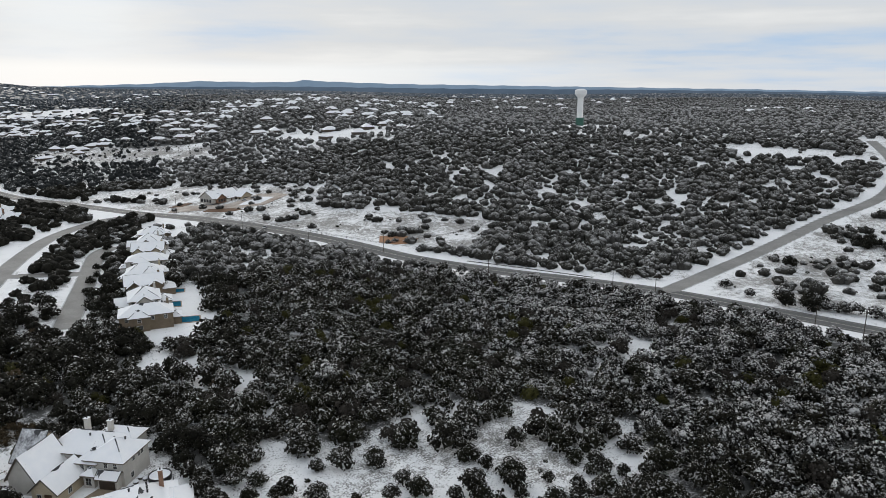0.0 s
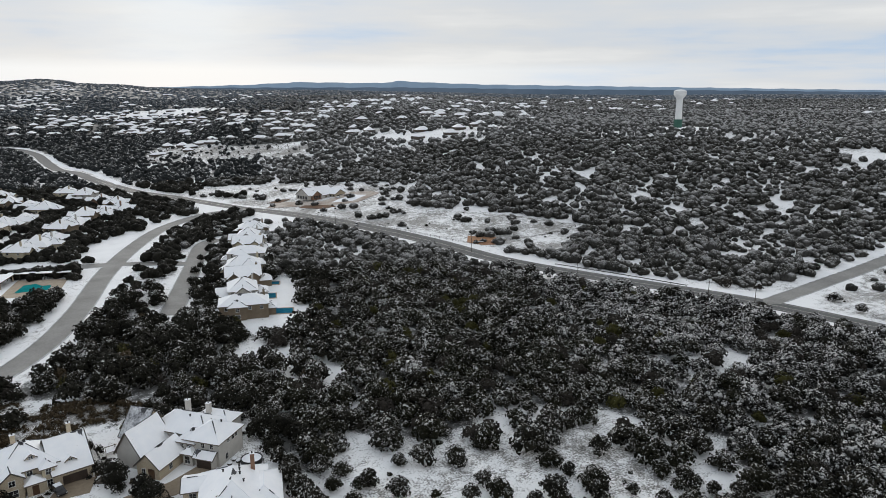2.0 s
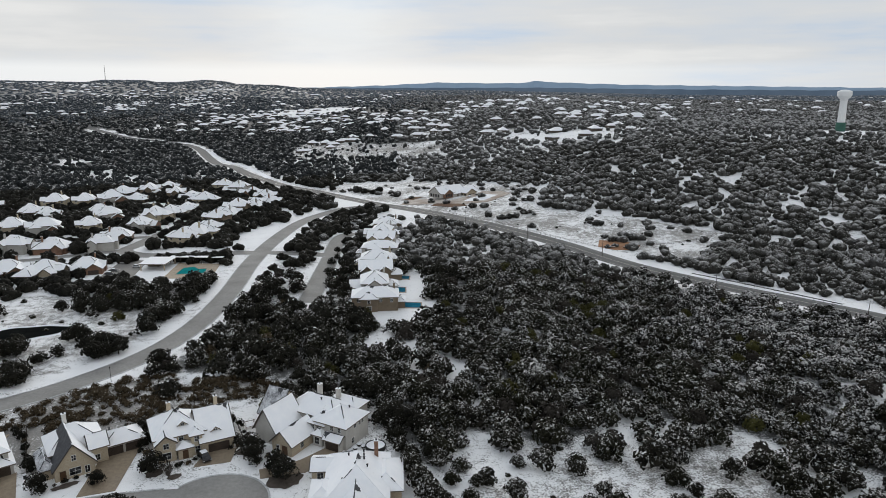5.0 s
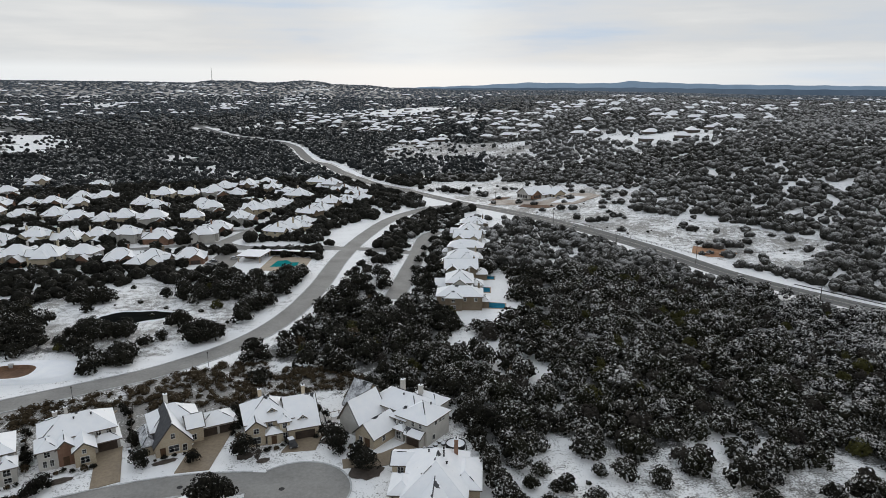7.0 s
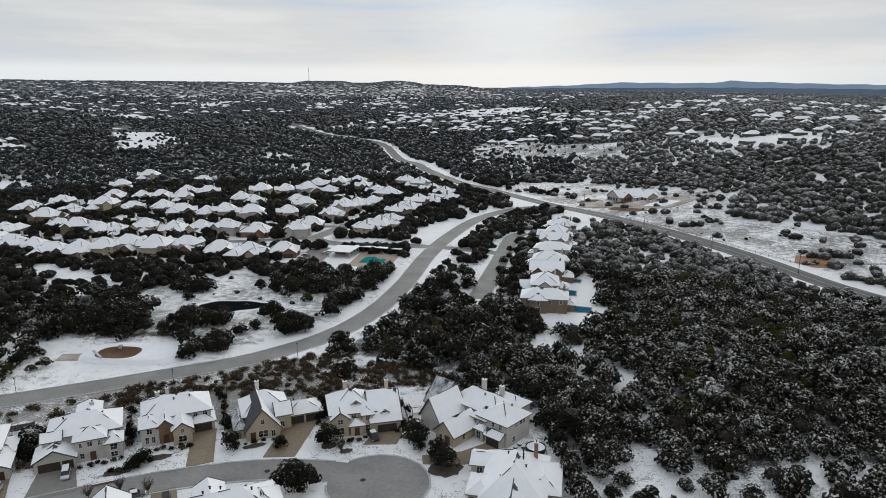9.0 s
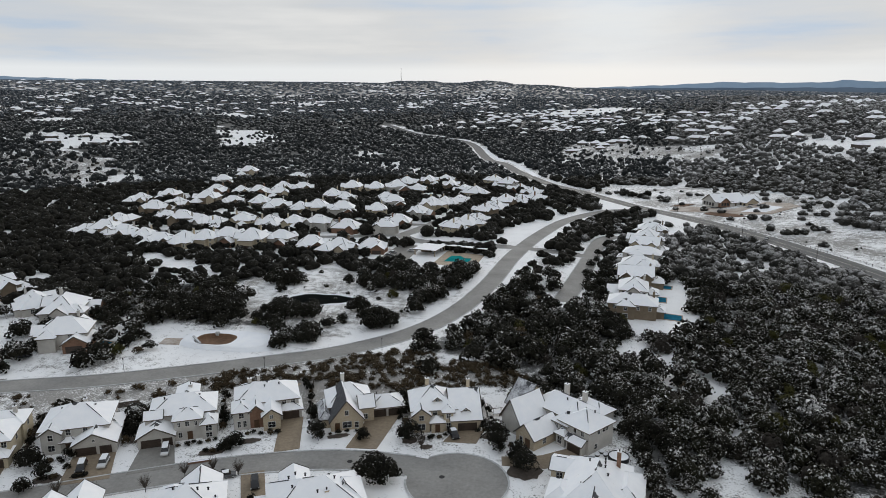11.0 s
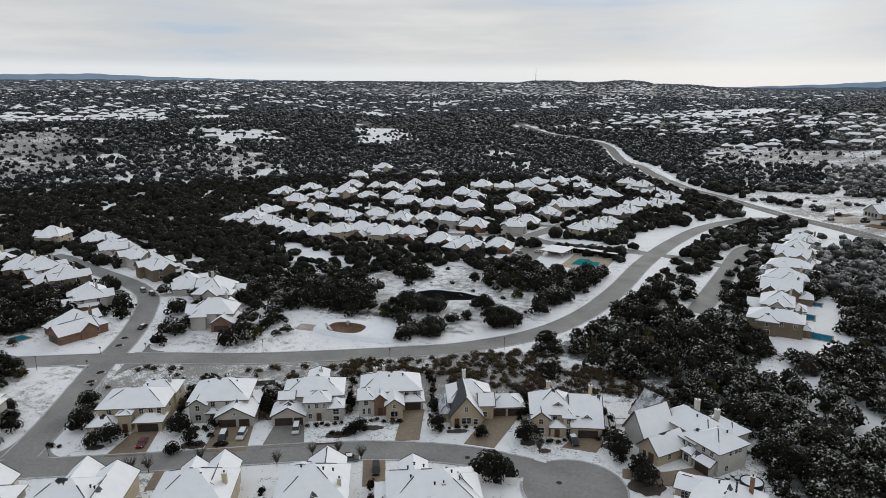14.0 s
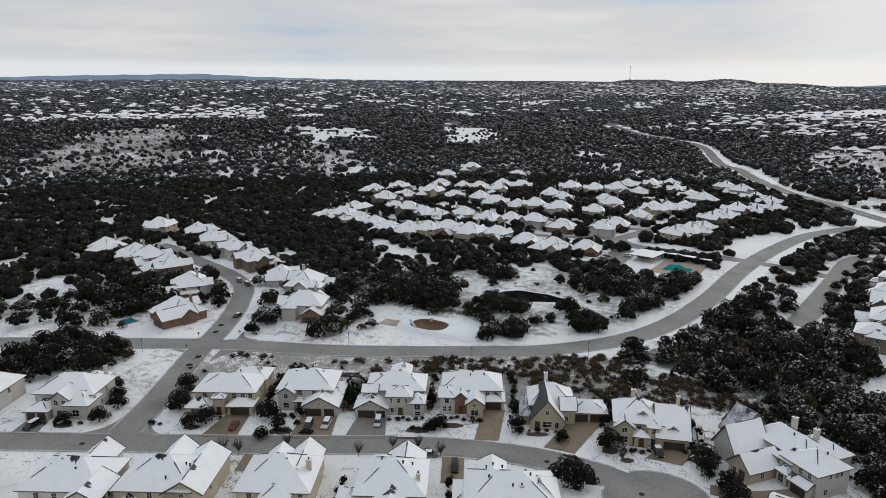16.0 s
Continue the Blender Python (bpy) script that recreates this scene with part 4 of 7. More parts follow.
def build_back_row():
    """The houses across the street, seen from behind."""
    g = "houses on the lower side of the near street"
    near_house(-98, 122, 27, "white two-storey house with complex snowy hip roof", [(1, 19, 3, 16, 6, "hip", 0.62, W), (8, 15, 10, 21, 5.8, "gy", 0.75, W), (13, 20, 0, 9, 5.6, "gy", 0.6, W), (0, 6, 6, 13, 3.2, "hip", 0.6, W)],
               [], [(20, 3, 3.4, 0.9, 1.6, 90), (20, 5, 3.4, 0.9, 1.6, 90), (16.5, 0, 3.6), (5, 3, 3.6), (9, 3, 3.6)], vents=[(8, 9, 9.6), (12, 7, 8.6), (6, 8, 8.9)], group=g)
    near_house(-76.5, 123, 27, "cream house with long snowy gables seen from its garden", [(0, 17, 3, 17, 5.8, "hip", 0.6, C), (5, 11, 9, 22, 5.6, "gy", 0.85, C), (11, 19.5, 3, 20, 5.2, "gy", 0.62, C), (1, 6, 0, 6, 3.2, "hip", 0.6, C)],
               [], [(3, 0, 0.8, 1.6, 1.5), (8, 3, 3.6), (15, 3, 3.4), (19.5, 8, 3, 1, 1.5, 90)], vents=[(14, 9, 8.6), (14.8, 9, 8.3), (8, 12, 8.6), (11, 5, 7.6)], group=g)
    near_house(-50, 124, 27, "cream house with steep snowy roof and tall chimney", [(0, 16, 3, 17, 5.6, "hip", 0.68, C), (9, 15.5, 8, 21, 5.4, "gy", 0.85, C), (3, 9, 9, 20, 5.0, "gy", 0.8, C), (6, 12, 0, 6, 5.2, "hip", 0.6, C)],
               [(14.6, 10, 5, 10.4, 1.0, C)], [(8, 0, 3.4, 1, 1.4), (9.6, 0, 3.4, 1, 1.4), (14.2, 3, 3.4), (3, 3, 3.4)], vents=[(7.6, 10, 9.2), (10, 9, 9.6), (5, 9, 8.2)], group=g)
    near_house(-26, 124, 27, "pale house with garden gable and snow-laden hip roof", [(2, 17, 3, 17, 5.4, "hip", 0.66, G), (6.5, 13, -1, 8, 5.0, "gy", 0.5, G), (8, 16, 10, 20.5, 5.2, "gy", 0.7, G), (-2, 3, 2, 9, 3.1, "hip", 0.4, G), (4, 9, 9, 19, 5.0, "hip", 0.7, G)],
               [(15.5, 7, 5, 9.4, 0.8, C)], [(8.4, -1, 3.2, 1.0, 1.2), (9.7, -1, 3.2, 1.0, 1.2), (11, -1, 3.2, 1.0, 1.2), (0.5, 2, 0.8), (15, 3, 3.4)], vents=[(7, 11, 9.2), (8, 11, 9.2), (9, 11, 9.3), (12, 9, 9.5), (14, 10, 8.5)], group=g)
    near_house(0, 122.5, 27, "broad one-storey house with many vents on its snowy roof", [(0, 19, 2, 16, 4.6, "hip", 0.6, C), (3, 9, 9, 20, 4.4, "gy", 0.55, C), (12, 20, 4, 14, 4.2, "hip", 0.7, C), (-2.5, 2, 6, 14, 3, "hip", 0.4, C), (6, 12, -3, 6, 4.2, "hip", 0.6, C)],
               [(12, 6, 4, 8.6, 0.9, C)], [(9, -3, 1.0, 1.6, 1.5), (4, 2, 1, 1.4, 1.5), (15, 4, 1, 1.4, 1.5)], vents=[(4.5, 12, 7.8), (6, 12.5, 8.3), (8, 11, 8.6), (13, 10, 8.2), (14, 8.5, 8.4), (10, 5, 7.9), (5, 8, 8)], group=g)
    near_house(-125, 118, 27, "white house with snowy hip roof at the street corner", [(0, 17, 3, 16, 5.8, "hip", 0.62, W), (6, 13, 10, 20, 5.6, "gy", 0.7, W)], [(4, 8, 5, 10)], [(5, 3, 3.6), (12, 3, 3.6), (17, 8, 3.4, 1, 1.5, 90)], group=g)
    near_house(-150, 168, 27, "grey house with snowy gables beside dark oaks", [(0, 16, 3, 15, 5.8, "hip", 0.7, G), (8, 15.5, -1, 8, 5.4, "gy", 0.8, G)], [(4, 12, 5, 10)], [(10, -1, 3.4), (13, -1, 3.4), (11.5, -1, 0.8, 1.6, 1.6), (16, 8, 3.4, 1, 1.5, 90)], group=g)


def prototype(w, d, eave, wall, trim, variant):
    """A house of the estates: main hip, a front gable or two, a garage wing."""
    h = thing("house", pose(0, 0, 0), "", "house")
    p = 0.72
    add_block(h, -w / 2, w / 2, -d / 2 + 2, d / 2, eave, "hip", p, wall)
    if variant % 3 == 0:
        add_block(h, -w / 2 - 1, -w / 2 + 6.5, -d / 2 - 3, 2, 3.1, "hip", p, wall)
        add_block(h, w / 2 - 6, w / 2 - 1, -d / 2, 3, eave, "gy", 0.75, trim)
    elif variant % 3 == 1:
        add_block(h, w / 2 - 6.5, w / 2 + 1, -d / 2 - 2, 3, 3.1, "gy", 0.65, trim)
        add_block(h, -w / 2 + 1, -w / 2 + 6, -d / 2, 4, eave - 0.4, "hip", 0.7, wall)
    else:
        add_block(h, -3.5, 3.5, -d / 2 - 1.5, 4, eave - 0.2, "hip", 0.75, trim)
        add_block(h, -w / 2 + 1, -w / 2 + 7, d / 2 - 3, d / 2 + 4, 3.2, "hip", p, wall)
    side = 1 if variant % 2 else -1
    add_block(h, side * w / 4 - 2.2, side * w / 4 + 2.2, -1, d / 2 + 2.2, eave - 0.1, "gy", 0.85, wall)
    add_block(h, min(0, -side * (w / 2 + 1.6)), max(0, -side * (w / 2 + 1.6)), -2.4, 2.6, eave - 0.2, "gx", 0.8, wall)
    two = eave > 4.5
    for z in ((0.9, 3.7) if two else (0.9,)):
        for x in (-w / 2 + 1.6, -w / 6, w / 6, w / 2 - 1.6):
            add_window(h, x, -d / 2 + 2, z, 1.1, 1.5)
        for y in (-d / 4 + 1, d / 4):
            add_window(h, w / 2, y, z, 1.1, 1.5, 90)
            add_window(h, -w / 2, y, z, 1.1, 1.5, -90)
    gx = {0: -w / 2 + 0.1, 1: w / 2 - 5.6}.get(variant % 3, -2.5)
    add_garage(h, gx, gx + 5, {0: -d / 2 - 3, 1: -d / 2 - 2}.get(variant % 3, -d / 2 - 1.5))
    add_chimney(h, w / 4, d / 4, eave, eave + p * d / 2 + 0.2, 0.8, wall)
    for k in range(3):
        add_vent(h, -w / 4 + k * 1.4, d / 5, eave + p * (d / 2 - d / 5) - 0.05)
    return h


WALLS = {G: "grey stucco", W: "white stucco", C: "cream stucco", T: "tan stucco", B: "brown brick", L: "limestone"}
PROTOS = []
for k, (w, d, eave, wall, trim) in enumerate(((14, 14, 3.2, T, L), (15, 13, 5.6, G, B), (14, 15, 3.4, C, T), (16, 14, 5.6, T, L), (15, 14, 3.3, B, B), (14, 14, 5.5, C, L), (16, 13, 3.3, G, T))):
    ob = prototype(w, d, eave, wall, trim, k)
    tagged(ob, f"{WALLS[wall]} {'two-storey' if eave > 4.5 else 'one-storey'} house with snow-covered hip roof")
    PROTOS.append((ob, max(w, d) / 2 + 0.2))
USED = set()


def put_house(k, x, y, rot, group, size=1.0):
    ob, reach = PROTOS[k % len(PROTOS)]
    z = float(height(x, y))
    m = pose(x, y, z, 0, 0, rot)
    if k % len(PROTOS) in USED:
        c = copy_thing(ob, m)
    else:
        USED.add(k % len(PROTOS))
        ob.matrix_world = m
        c = ob
    c.scale = (size,) * 3
    tagged(c, group=group)
    clear(x, y, reach * size)


def build_estates():
    g = "houses of the estate behind the pond"
    k = 0
    rows = [([(-300, 367), (-286, 368), (-272, 367), (-255, 362), (-237, 351), (-222, 352), (-210, 356), (-199, 362), (-181, 357), (-166, 364), (-145, 359), (-126, 353), (-109, 360)], 0),
            ([(-302, 405), (-298, 441), (-278, 425), (-258, 411), (-244, 410), (-227, 405), (-213, 412), (-194, 411), (-177, 412), (-160, 413), (-140, 410), (-115, 410), (-112, 436)], 178),
            ([(-341, 485), (-327, 504), (-301, 474), (-285, 490), (-265, 494), (-242, 495), (-220, 479), (-199, 473), (-184, 471), (-162, 463), (-137, 469)], 5),
            ([(-329, 597), (-306, 543), (-285, 548), (-269, 549), (-256, 572), (-242, 532), (-239, 577), (-335, 663), (-275, 653), (-197, 540), (-190, 572), (-181, 526), (-169, 574), (-151, 581), (-148, 534), (-134, 504)], 10),
            ([(-152, 626), (-133, 589), (-130, 627), (-118, 649), (-105, 605), (-90, 588), (-77, 572), (-85, 531), (-94, 514), (-100, 493), (-104, 464)], 75),
            ([(-71, 643), (-56, 623), (-43, 605), (-31, 584), (-27, 549), (-37, 534), (-49, 522), (-54, 500), (-59, 480), (-61, 449), (-67, 435), (-72, 417)], 250)]
    for points, rot in rows:
        for x, y in points:
            put_house(k * 3 + k // 4, x, y, rot + float(rng.uniform(-16, 16)), g, 0.98 + 0.08 * (k % 3))
            k += 1
    g = "houses along the winding street"
    for k, x, y, rot, size in ((4, -219, 172, -15, 1.15), (1, -240, 196, -38, 1.1), (3, -276, 214, -25, 1.1), (1, -300, 222, -20, 1.1), (2, -318, 226, -25, 1.15), (5, -362, 277, 20, 1.1), (0, -337, 288, 150, 1.1), (6, -311, 276, 150, 1.1),
                               (1, -274, 258, 155, 1.1), (3, -248, 246, 155, 1.1), (6, -217, 233, 140, 1.1), (1, -193, 222, 110, 1.2), (1, -176, 199, 25, 1.1), (2, -346, 228, 10, 1.1)):
        put_house(k, x, y, rot, g, size)
    g = "houses in a row along the dead-end street"
    first = {}
    forms = (((-9.5, 9.5, -6, 5.4, 6.2, "hip", 0.5), (8, 12.5, -3, 4.6, 3.2, "hip", 0.5), (-12.5, -8, -5, 2, 3.1, "hip", 0.5), (-6, 1, -7.2, -1, 5.8, "hip", 0.6), (3.4, 7.6, 0, 7.2, 5.8, "gy", 0.7)),
             ((-6, 6, -7, 8, 6.0, "hip", 0.62), (-11, -4, -4, 5, 3.4, "gx", 0.55), (4, 10.5, -2, 6, 3.4, "hip", 0.55), (-3, 3, -8.6, -2, 5.4, "gy", 0.75), (-9, -5, 3, 9, 3.2, "hip", 0.5)),
             ((-9, 7, -4, 7, 5.8, "gx", 0.6), (-8, -2.5, -7, 3, 5.4, "gy", 0.8), (1, 6, -6.4, 2, 5.6, "gy", 0.7), (6, 11.5, -5, 4, 3.2, "hip", 0.55)),
             ((-8, 8, -5.5, 6, 5.8, "hip", 0.58), (-11.5, -6, -6.5, 1, 3.2, "gy", 0.6), (-1, 6, -7.5, 0, 5.6, "hip", 0.75), (6, 10, -1, 8, 4.6, "hip", 0.6)))
    for i, (x, y, wall, form) in enumerate(((27.5, 272, T, 0), (30, 294, G, 1), (34, 316, T, 2), (36.5, 338, C, 3), (41, 361, G, 0), (44.5, 384, C, 2), (48.5, 407, G, 1), (53, 430, T, 3))):
        m = pose(x + float(rng.uniform(-1.2, 1.2)), y, 0, 0, 0, -10 + float(rng.uniform(-6, 6)))
        if (wall, form) in first:
            copy_thing(first[(wall, form)], m)
        else:
            h = first[(wall, form)] = thing("house", m, f"{WALLS[wall]} two-storey house with snowy {('hips', 'gables', 'cross gables', 'steep hips')[form]}", "house", g)
            for b in forms[form]:
                add_block(h, *b, wall, bare=bool(rng.random() < 0.4))
            x0, x1, y0, y1, e = forms[form][0][:5]
            for f in (0.14, 0.38, 0.62, 0.86):
                add_window(h, x0 + (x1 - x0) * f, y0, e - 2.2, 1.1, 1.4)
            front = min(forms[form][1:], key=lambda q: q[2])
            add_window(h, (front[0] + front[1]) / 2, front[2], 0.8, 2.0, 1.6)
            add_window(h, (front[0] + front[1]) / 2, front[2], front[4] - 2.1 if front[4] > 4 else 2.6, 1.2, 1.3)
            for py in (0.3, 0.7):
                add_window(h, x1, y0 + (y1 - y0) * py, e - 2.2, 1.0, 1.4, 90)
            add_chimney(h, x1 - 1.5, y1 - 2, 5, 9.4, 0.9, wall)
            for px, py in ((-2, 1), (0, 1.6), (2.4, 2.2)):
                add_vent(h, px, py, e + 1.9)
        clear(x, y, 11.5)


build_near_row()
build_back_row()
build_estates()


# ---- single large things ----
def lathe(shape, profile, sides=24, slot=0, x=0.0, y=0.0):
    i = len(shape.v)
    for r, z in profile:
        for k in range(sides):
            a = 2 * math.pi * k / sides
            shape.v.append((x + r * math.cos(a), y + r * math.sin(a), z))
    for j in range(len(profile) - 1):
        for k in range(sides):
            shape.f.append((i + j * sides + k, i + j * sides + (k + 1) % sides, i + (j + 1) * sides + (k + 1) % sides, i + (j + 1) * sides + k))
            shape.s.append(slot)


def build_tower():
    x, y = 800 * math.sin(radians(42.3)), 800 * math.cos(radians(42.3))
    z = float(height(x, y))
    t = thing("water_tower", pose(x, y, z), "tall white water tower on a green base", "water tower")
    a, b, c = Shape(), Shape(), Shape()
    lathe(a, [(4.6, -1), (4.6, 9)], 32)
    part("pedestal_base", a, "tower_green", t, "dark green concrete base")
    lathe(b, [(3.5, 8.8), (3.2, 30.5), (3.8, 32), (6.0, 34.2), (6.5, 35)], 32)
    part("pedestal", b, "tower_white", t, "fluted white steel column")
    lathe(c, [(6.5, 35), (6.7, 35.4), (6.7, 39.2), (6.3, 39.8), (3.5, 41), (0.0, 41.3)], 32)
    part("tank", c, "tower_white", t, "white cylindrical tank")
    for k in range(16):
        ang = 2 * math.pi * k / 16
        d = Shape()
        d.tube((3.5 * math.cos(ang), 3.5 * math.sin(ang), 8.9), (3.2 * math.cos(ang), 3.2 * math.sin(ang), 30.5), 0.16, 0.16, 5)
        part("rib", d, "tower_white", t)
    clear(x, y, 9), clear(x - 14, y - 14, 22), clear(x + 22, y - 18, 14)


def build_farm():
    m = pose(122, 543, float(height(122, 543)), 0, 0, 30)
    h = thing("farmhouse", m, "long stone ranch house with white gabled roofs", "house")
    for b in ((-18, 10, -7, 7, 3.9, "gx", 0.7, G), (-15, -6, -9, 1, 3.6, "gy", 0.7, B), (3, 14, -16, -2, 3.4, "gy", 0.56, L), (12, 23, -9, 5, 3.0, "gx", 0.52, T), (-6, 3, -9.5, -6, 2.9, "gx", 0.3, G)):
        add_block(h, *b)
    for y in (-4.5, -1.5, 1.5, 4.5):
        add_window(h, -18, y, 0.8, 1.7, 2.2, -90, "trim_dark")
    for x in (-13, -10.5, -8):
        add_window(h, x, -9, 0.8, 1.6, 2.2, 0, "trim_dark")
    for y in (-14, -10.5):
        add_window(h, 3, y, 0.8, 1.5, 1.7, -90, "trim_dark")
    add_garage(h, 5, 12, -16)
    add_garage(h, 15, 20, -9)
    add_door(h, -1, -9.5)
    add_chimney(h, 6, 3, 5, 10)
    clear(122, 543, 27)


def build_mast():
    """The radio mast on the far ridge: three legs with ring braces."""
    x, y = -851, 3394
    t = thing("radio_mast", pose(x, y, float(height(x, y))), "tall thin steel radio mast on the skyline", "mast")
    feet = [(1.6 * math.cos(a), 1.6 * math.sin(a)) for a in (0.3, 2.4, 4.5)]
    for fx, fy in feet:
        s = Shape()
        s.tube((fx, fy, -1), (fx * 0.4, fy * 0.4, 66), 0.45, 0.3, 5)
        part("leg", s, "iron", t)
    for k in range(8):
        z, s = 6 + 7.5 * k, Shape()
        f = 1 - 0.6 * z / 66
        for (ax, ay), (bx, by) in zip(feet, feet[1:] + feet[:1]):
            s.tube((ax * f, ay * f, z), (bx * f, by * f, z + 4), 0.16, 0.16, 4)
        part("brace", s, "iron", t)


def sheet(name, outline, mat, label, category, lift, kind="structure", z=None):
    """A thin slab on the ground, its edge a step down."""
    s = Shape()
    fine = []
    for (ax, ay), (bx, by) in zip(outline, outline[1:] + outline[:1]):
        n = max(1, int(math.hypot(bx - ax, by - ay) / 3)) if z is None and ay > 300 else 1
        fine += [(ax + (bx - ax) * i / n, ay + (by - ay) * i / n) for i in range(n)]
    top = [(x, y, (float(height(x, y)) if z is None else z) + lift) for x, y in fine]
    if len(fine) == len(outline):
        s.poly(top)
    else:
        # drape it over the slope in rings
        mx, my = sum(p[0] for p in fine) / len(fine), sum(p[1] for p in fine) / len(fine)
        rings = [[(mx + (x - mx) * f, my + (y - my) * f) for x, y in fine] for f in (1, 0.85, 0.7, 0.55, 0.4, 0.25, 0.1)]
        rings = [[(x, y, float(height(x, y)) + lift) for x, y in ring] for ring in rings]
        for a, b in zip(rings[:-1], rings[1:]):
            for i in range(len(a)):
                j = (i + 1) % len(a)
                s.poly([a[i], a[j], b[j], b[i]])
        s.poly(rings[-1])
    for (a, b) in zip(top, top[1:] + top[:1]):
        s.poly([a, (a[0], a[1], a[2] - 0.25), (b[0], b[1], b[2] - 0.25), b])
    return piece(name, s, mat, label, category, kind=kind)


def uvs(*pts):
    return [at(*p) for p in pts]


def build_paving():
    g = "drive"
    rows = [("drive", uvs((-71, 158.8), (-61.2, 158.8), (-61.5, 171.3), (-68, 171.3))), ("drive", uvs((-47, 158.8), (-36, 158.8), (-36.5, 171.6), (-46.5, 171.6))), ("drive_grey", uvs((-32.5, 159.3), (-21.5, 159.6), (-22.6, 171.3), (-30.8, 171.3))),
            ("drive", uvs((2, 160), (8.5, 160), (11, 177.2), (4.8, 177.2))), ("drive", uvs((20, 157), (27.5, 154.2), (38, 171.5), (29, 172.5))), ("drive", uvs((45, 152.8), (53, 149.5), (57, 155), (50, 158))),
            ("drive_grey", uvs((-122.5, 158.4), (-115.5, 158.6), (-116.5, 166.2), (-122.4, 166.2))), ("drive", [(-13, 148), (-2.5, 148.5), (3.5, 152.5), (7, 156), (3.5, 159.5), (-3.5, 154.5), (-6, 153.5), (-13.5, 152)]),
            ("drive", uvs((-56, 143), (-51, 143), (-51, 151.2), (-56, 151.2))), ("drive", uvs((-6, 140), (-0.5, 140), (-0.5, 152), (-6, 152)))]
    for mat, outline in rows:
        sheet("driveway", outline, mat, "wet concrete driveway cleared of snow" if mat == "drive_grey" else "wet brown paved driveway cleared of snow", "driveway", 0.175)
    sheet("farm_yard", [(76, 523), (88, 519), (97, 516), (119, 499), (141, 495), (164, 512), (161, 525), (148, 538), (125, 520), (100, 530), (88, 548)], "earth_tan", "bare muddy yard with thin snow", "yard", 0.3)
    sheet("dirt_patch", [(98, 508), (112, 492), (124, 492), (118, 503), (104, 514)], "earth_red", "bare red earth by the drive", "ground", 0.36)
    sheet("dirt_patch", [(80, 545), (92, 556), (100, 552), (90, 541)], "earth_red", "dug patch of dark earth", "ground", 0.36)
    sheet("dirt_patch", [(172, 362), (187, 352), (189, 344), (182, 338), (172, 341), (166, 350)], "earth_orange", "bare orange earth at a gateway", "ground", 0.25)
    sheet("snow_island", [(124, 509), (139, 502), (154, 514), (146, 525), (131, 517)], "snow", "snowy lawn inside the farm's loop drive", "lawn", 0.36)
    sheet("parking_lot", [(-100, 340), (-97, 381), (-83, 376), (-84, 335)], "drive_grey", "asphalt parking lot of the pool house", "parking lot", 0.13)
    sheet("pool_deck", [(-69, 337), (-66, 367), (-44, 361), (-46, 333)], "coping", "paved deck round the pool", "deck", 0.12)


def pool(outline, mat, label, edge=0.7):
    cx, cy = sum(p[0] for p in outline) / len(outline), sum(p[1] for p in outline) / len(outline)
    t = thing("swimming_pool", pose(cx, cy, 0), label, "swimming pool")
    rim, water = Shape(), Shape()
    inn = [(x - cx, y - cy) for x, y in outline]
    out = [(x * (1 + edge / math.hypot(x, y)), y * (1 + edge / math.hypot(x, y))) for x, y in inn]
    n = len(inn)
    for i in range(n):
        j = (i + 1) % n
        rim.poly([(*inn[i], 0.24), (*inn[j], 0.24), (*out[j], 0.24), (*out[i], 0.24)])
        rim.poly([(*out[i], 0.24), (*out[j], 0.24), (*out[j], 0.0), (*out[i], 0.0)])
        rim.poly([(*inn[j], 0.24), (*inn[i], 0.24), (*inn[i], 0.1), (*inn[j], 0.1)])
    water.poly([(*p, 0.15) for p in inn])
    part("coping", rim, "coping", t, "pale stone coping")
    part("water", water, mat, t, "still blue-green water")


def build_pools():
    pool([(-64, 343), (-62, 356), (-57, 357), (-54, 352), (-50, 352), (-50, 343)], "pool_water", "turquoise community swimming pool with stone edge")
    pool([(39, 268), (47, 266), (48, 273), (41, 275)], "pool_blue", "small blue garden pool in the snow")
    pool([(38, 291), (44, 290), (45, 297), (39, 299)], "pool_blue", "small blue garden pool in the snow")
    pool([(44, 312), (49, 311), (50, 316), (45, 317)], "pool_blue", "small blue garden pool in the snow")
    pool(uvs((2, 198), (5, 196.5), (10, 197.5), (11.5, 199.5), (8, 201), (3, 201)), "pool_water", "kidney-shaped garden pool, dark turquoise")
    pool([(-167, 198), (-161, 197), (-161, 204), (-166, 205)], "pool_blue", "small blue garden pool beside a house")
    pool([(-236, 157), (-230, 156), (-229, 161), (-235, 162)], "pool_blue", "small blue garden pool beside a house")
    pool([(-262, 187), (-253, 186), (-252, 190), (-261, 192)], "pool_blue", "small blue garden pool beside a house")


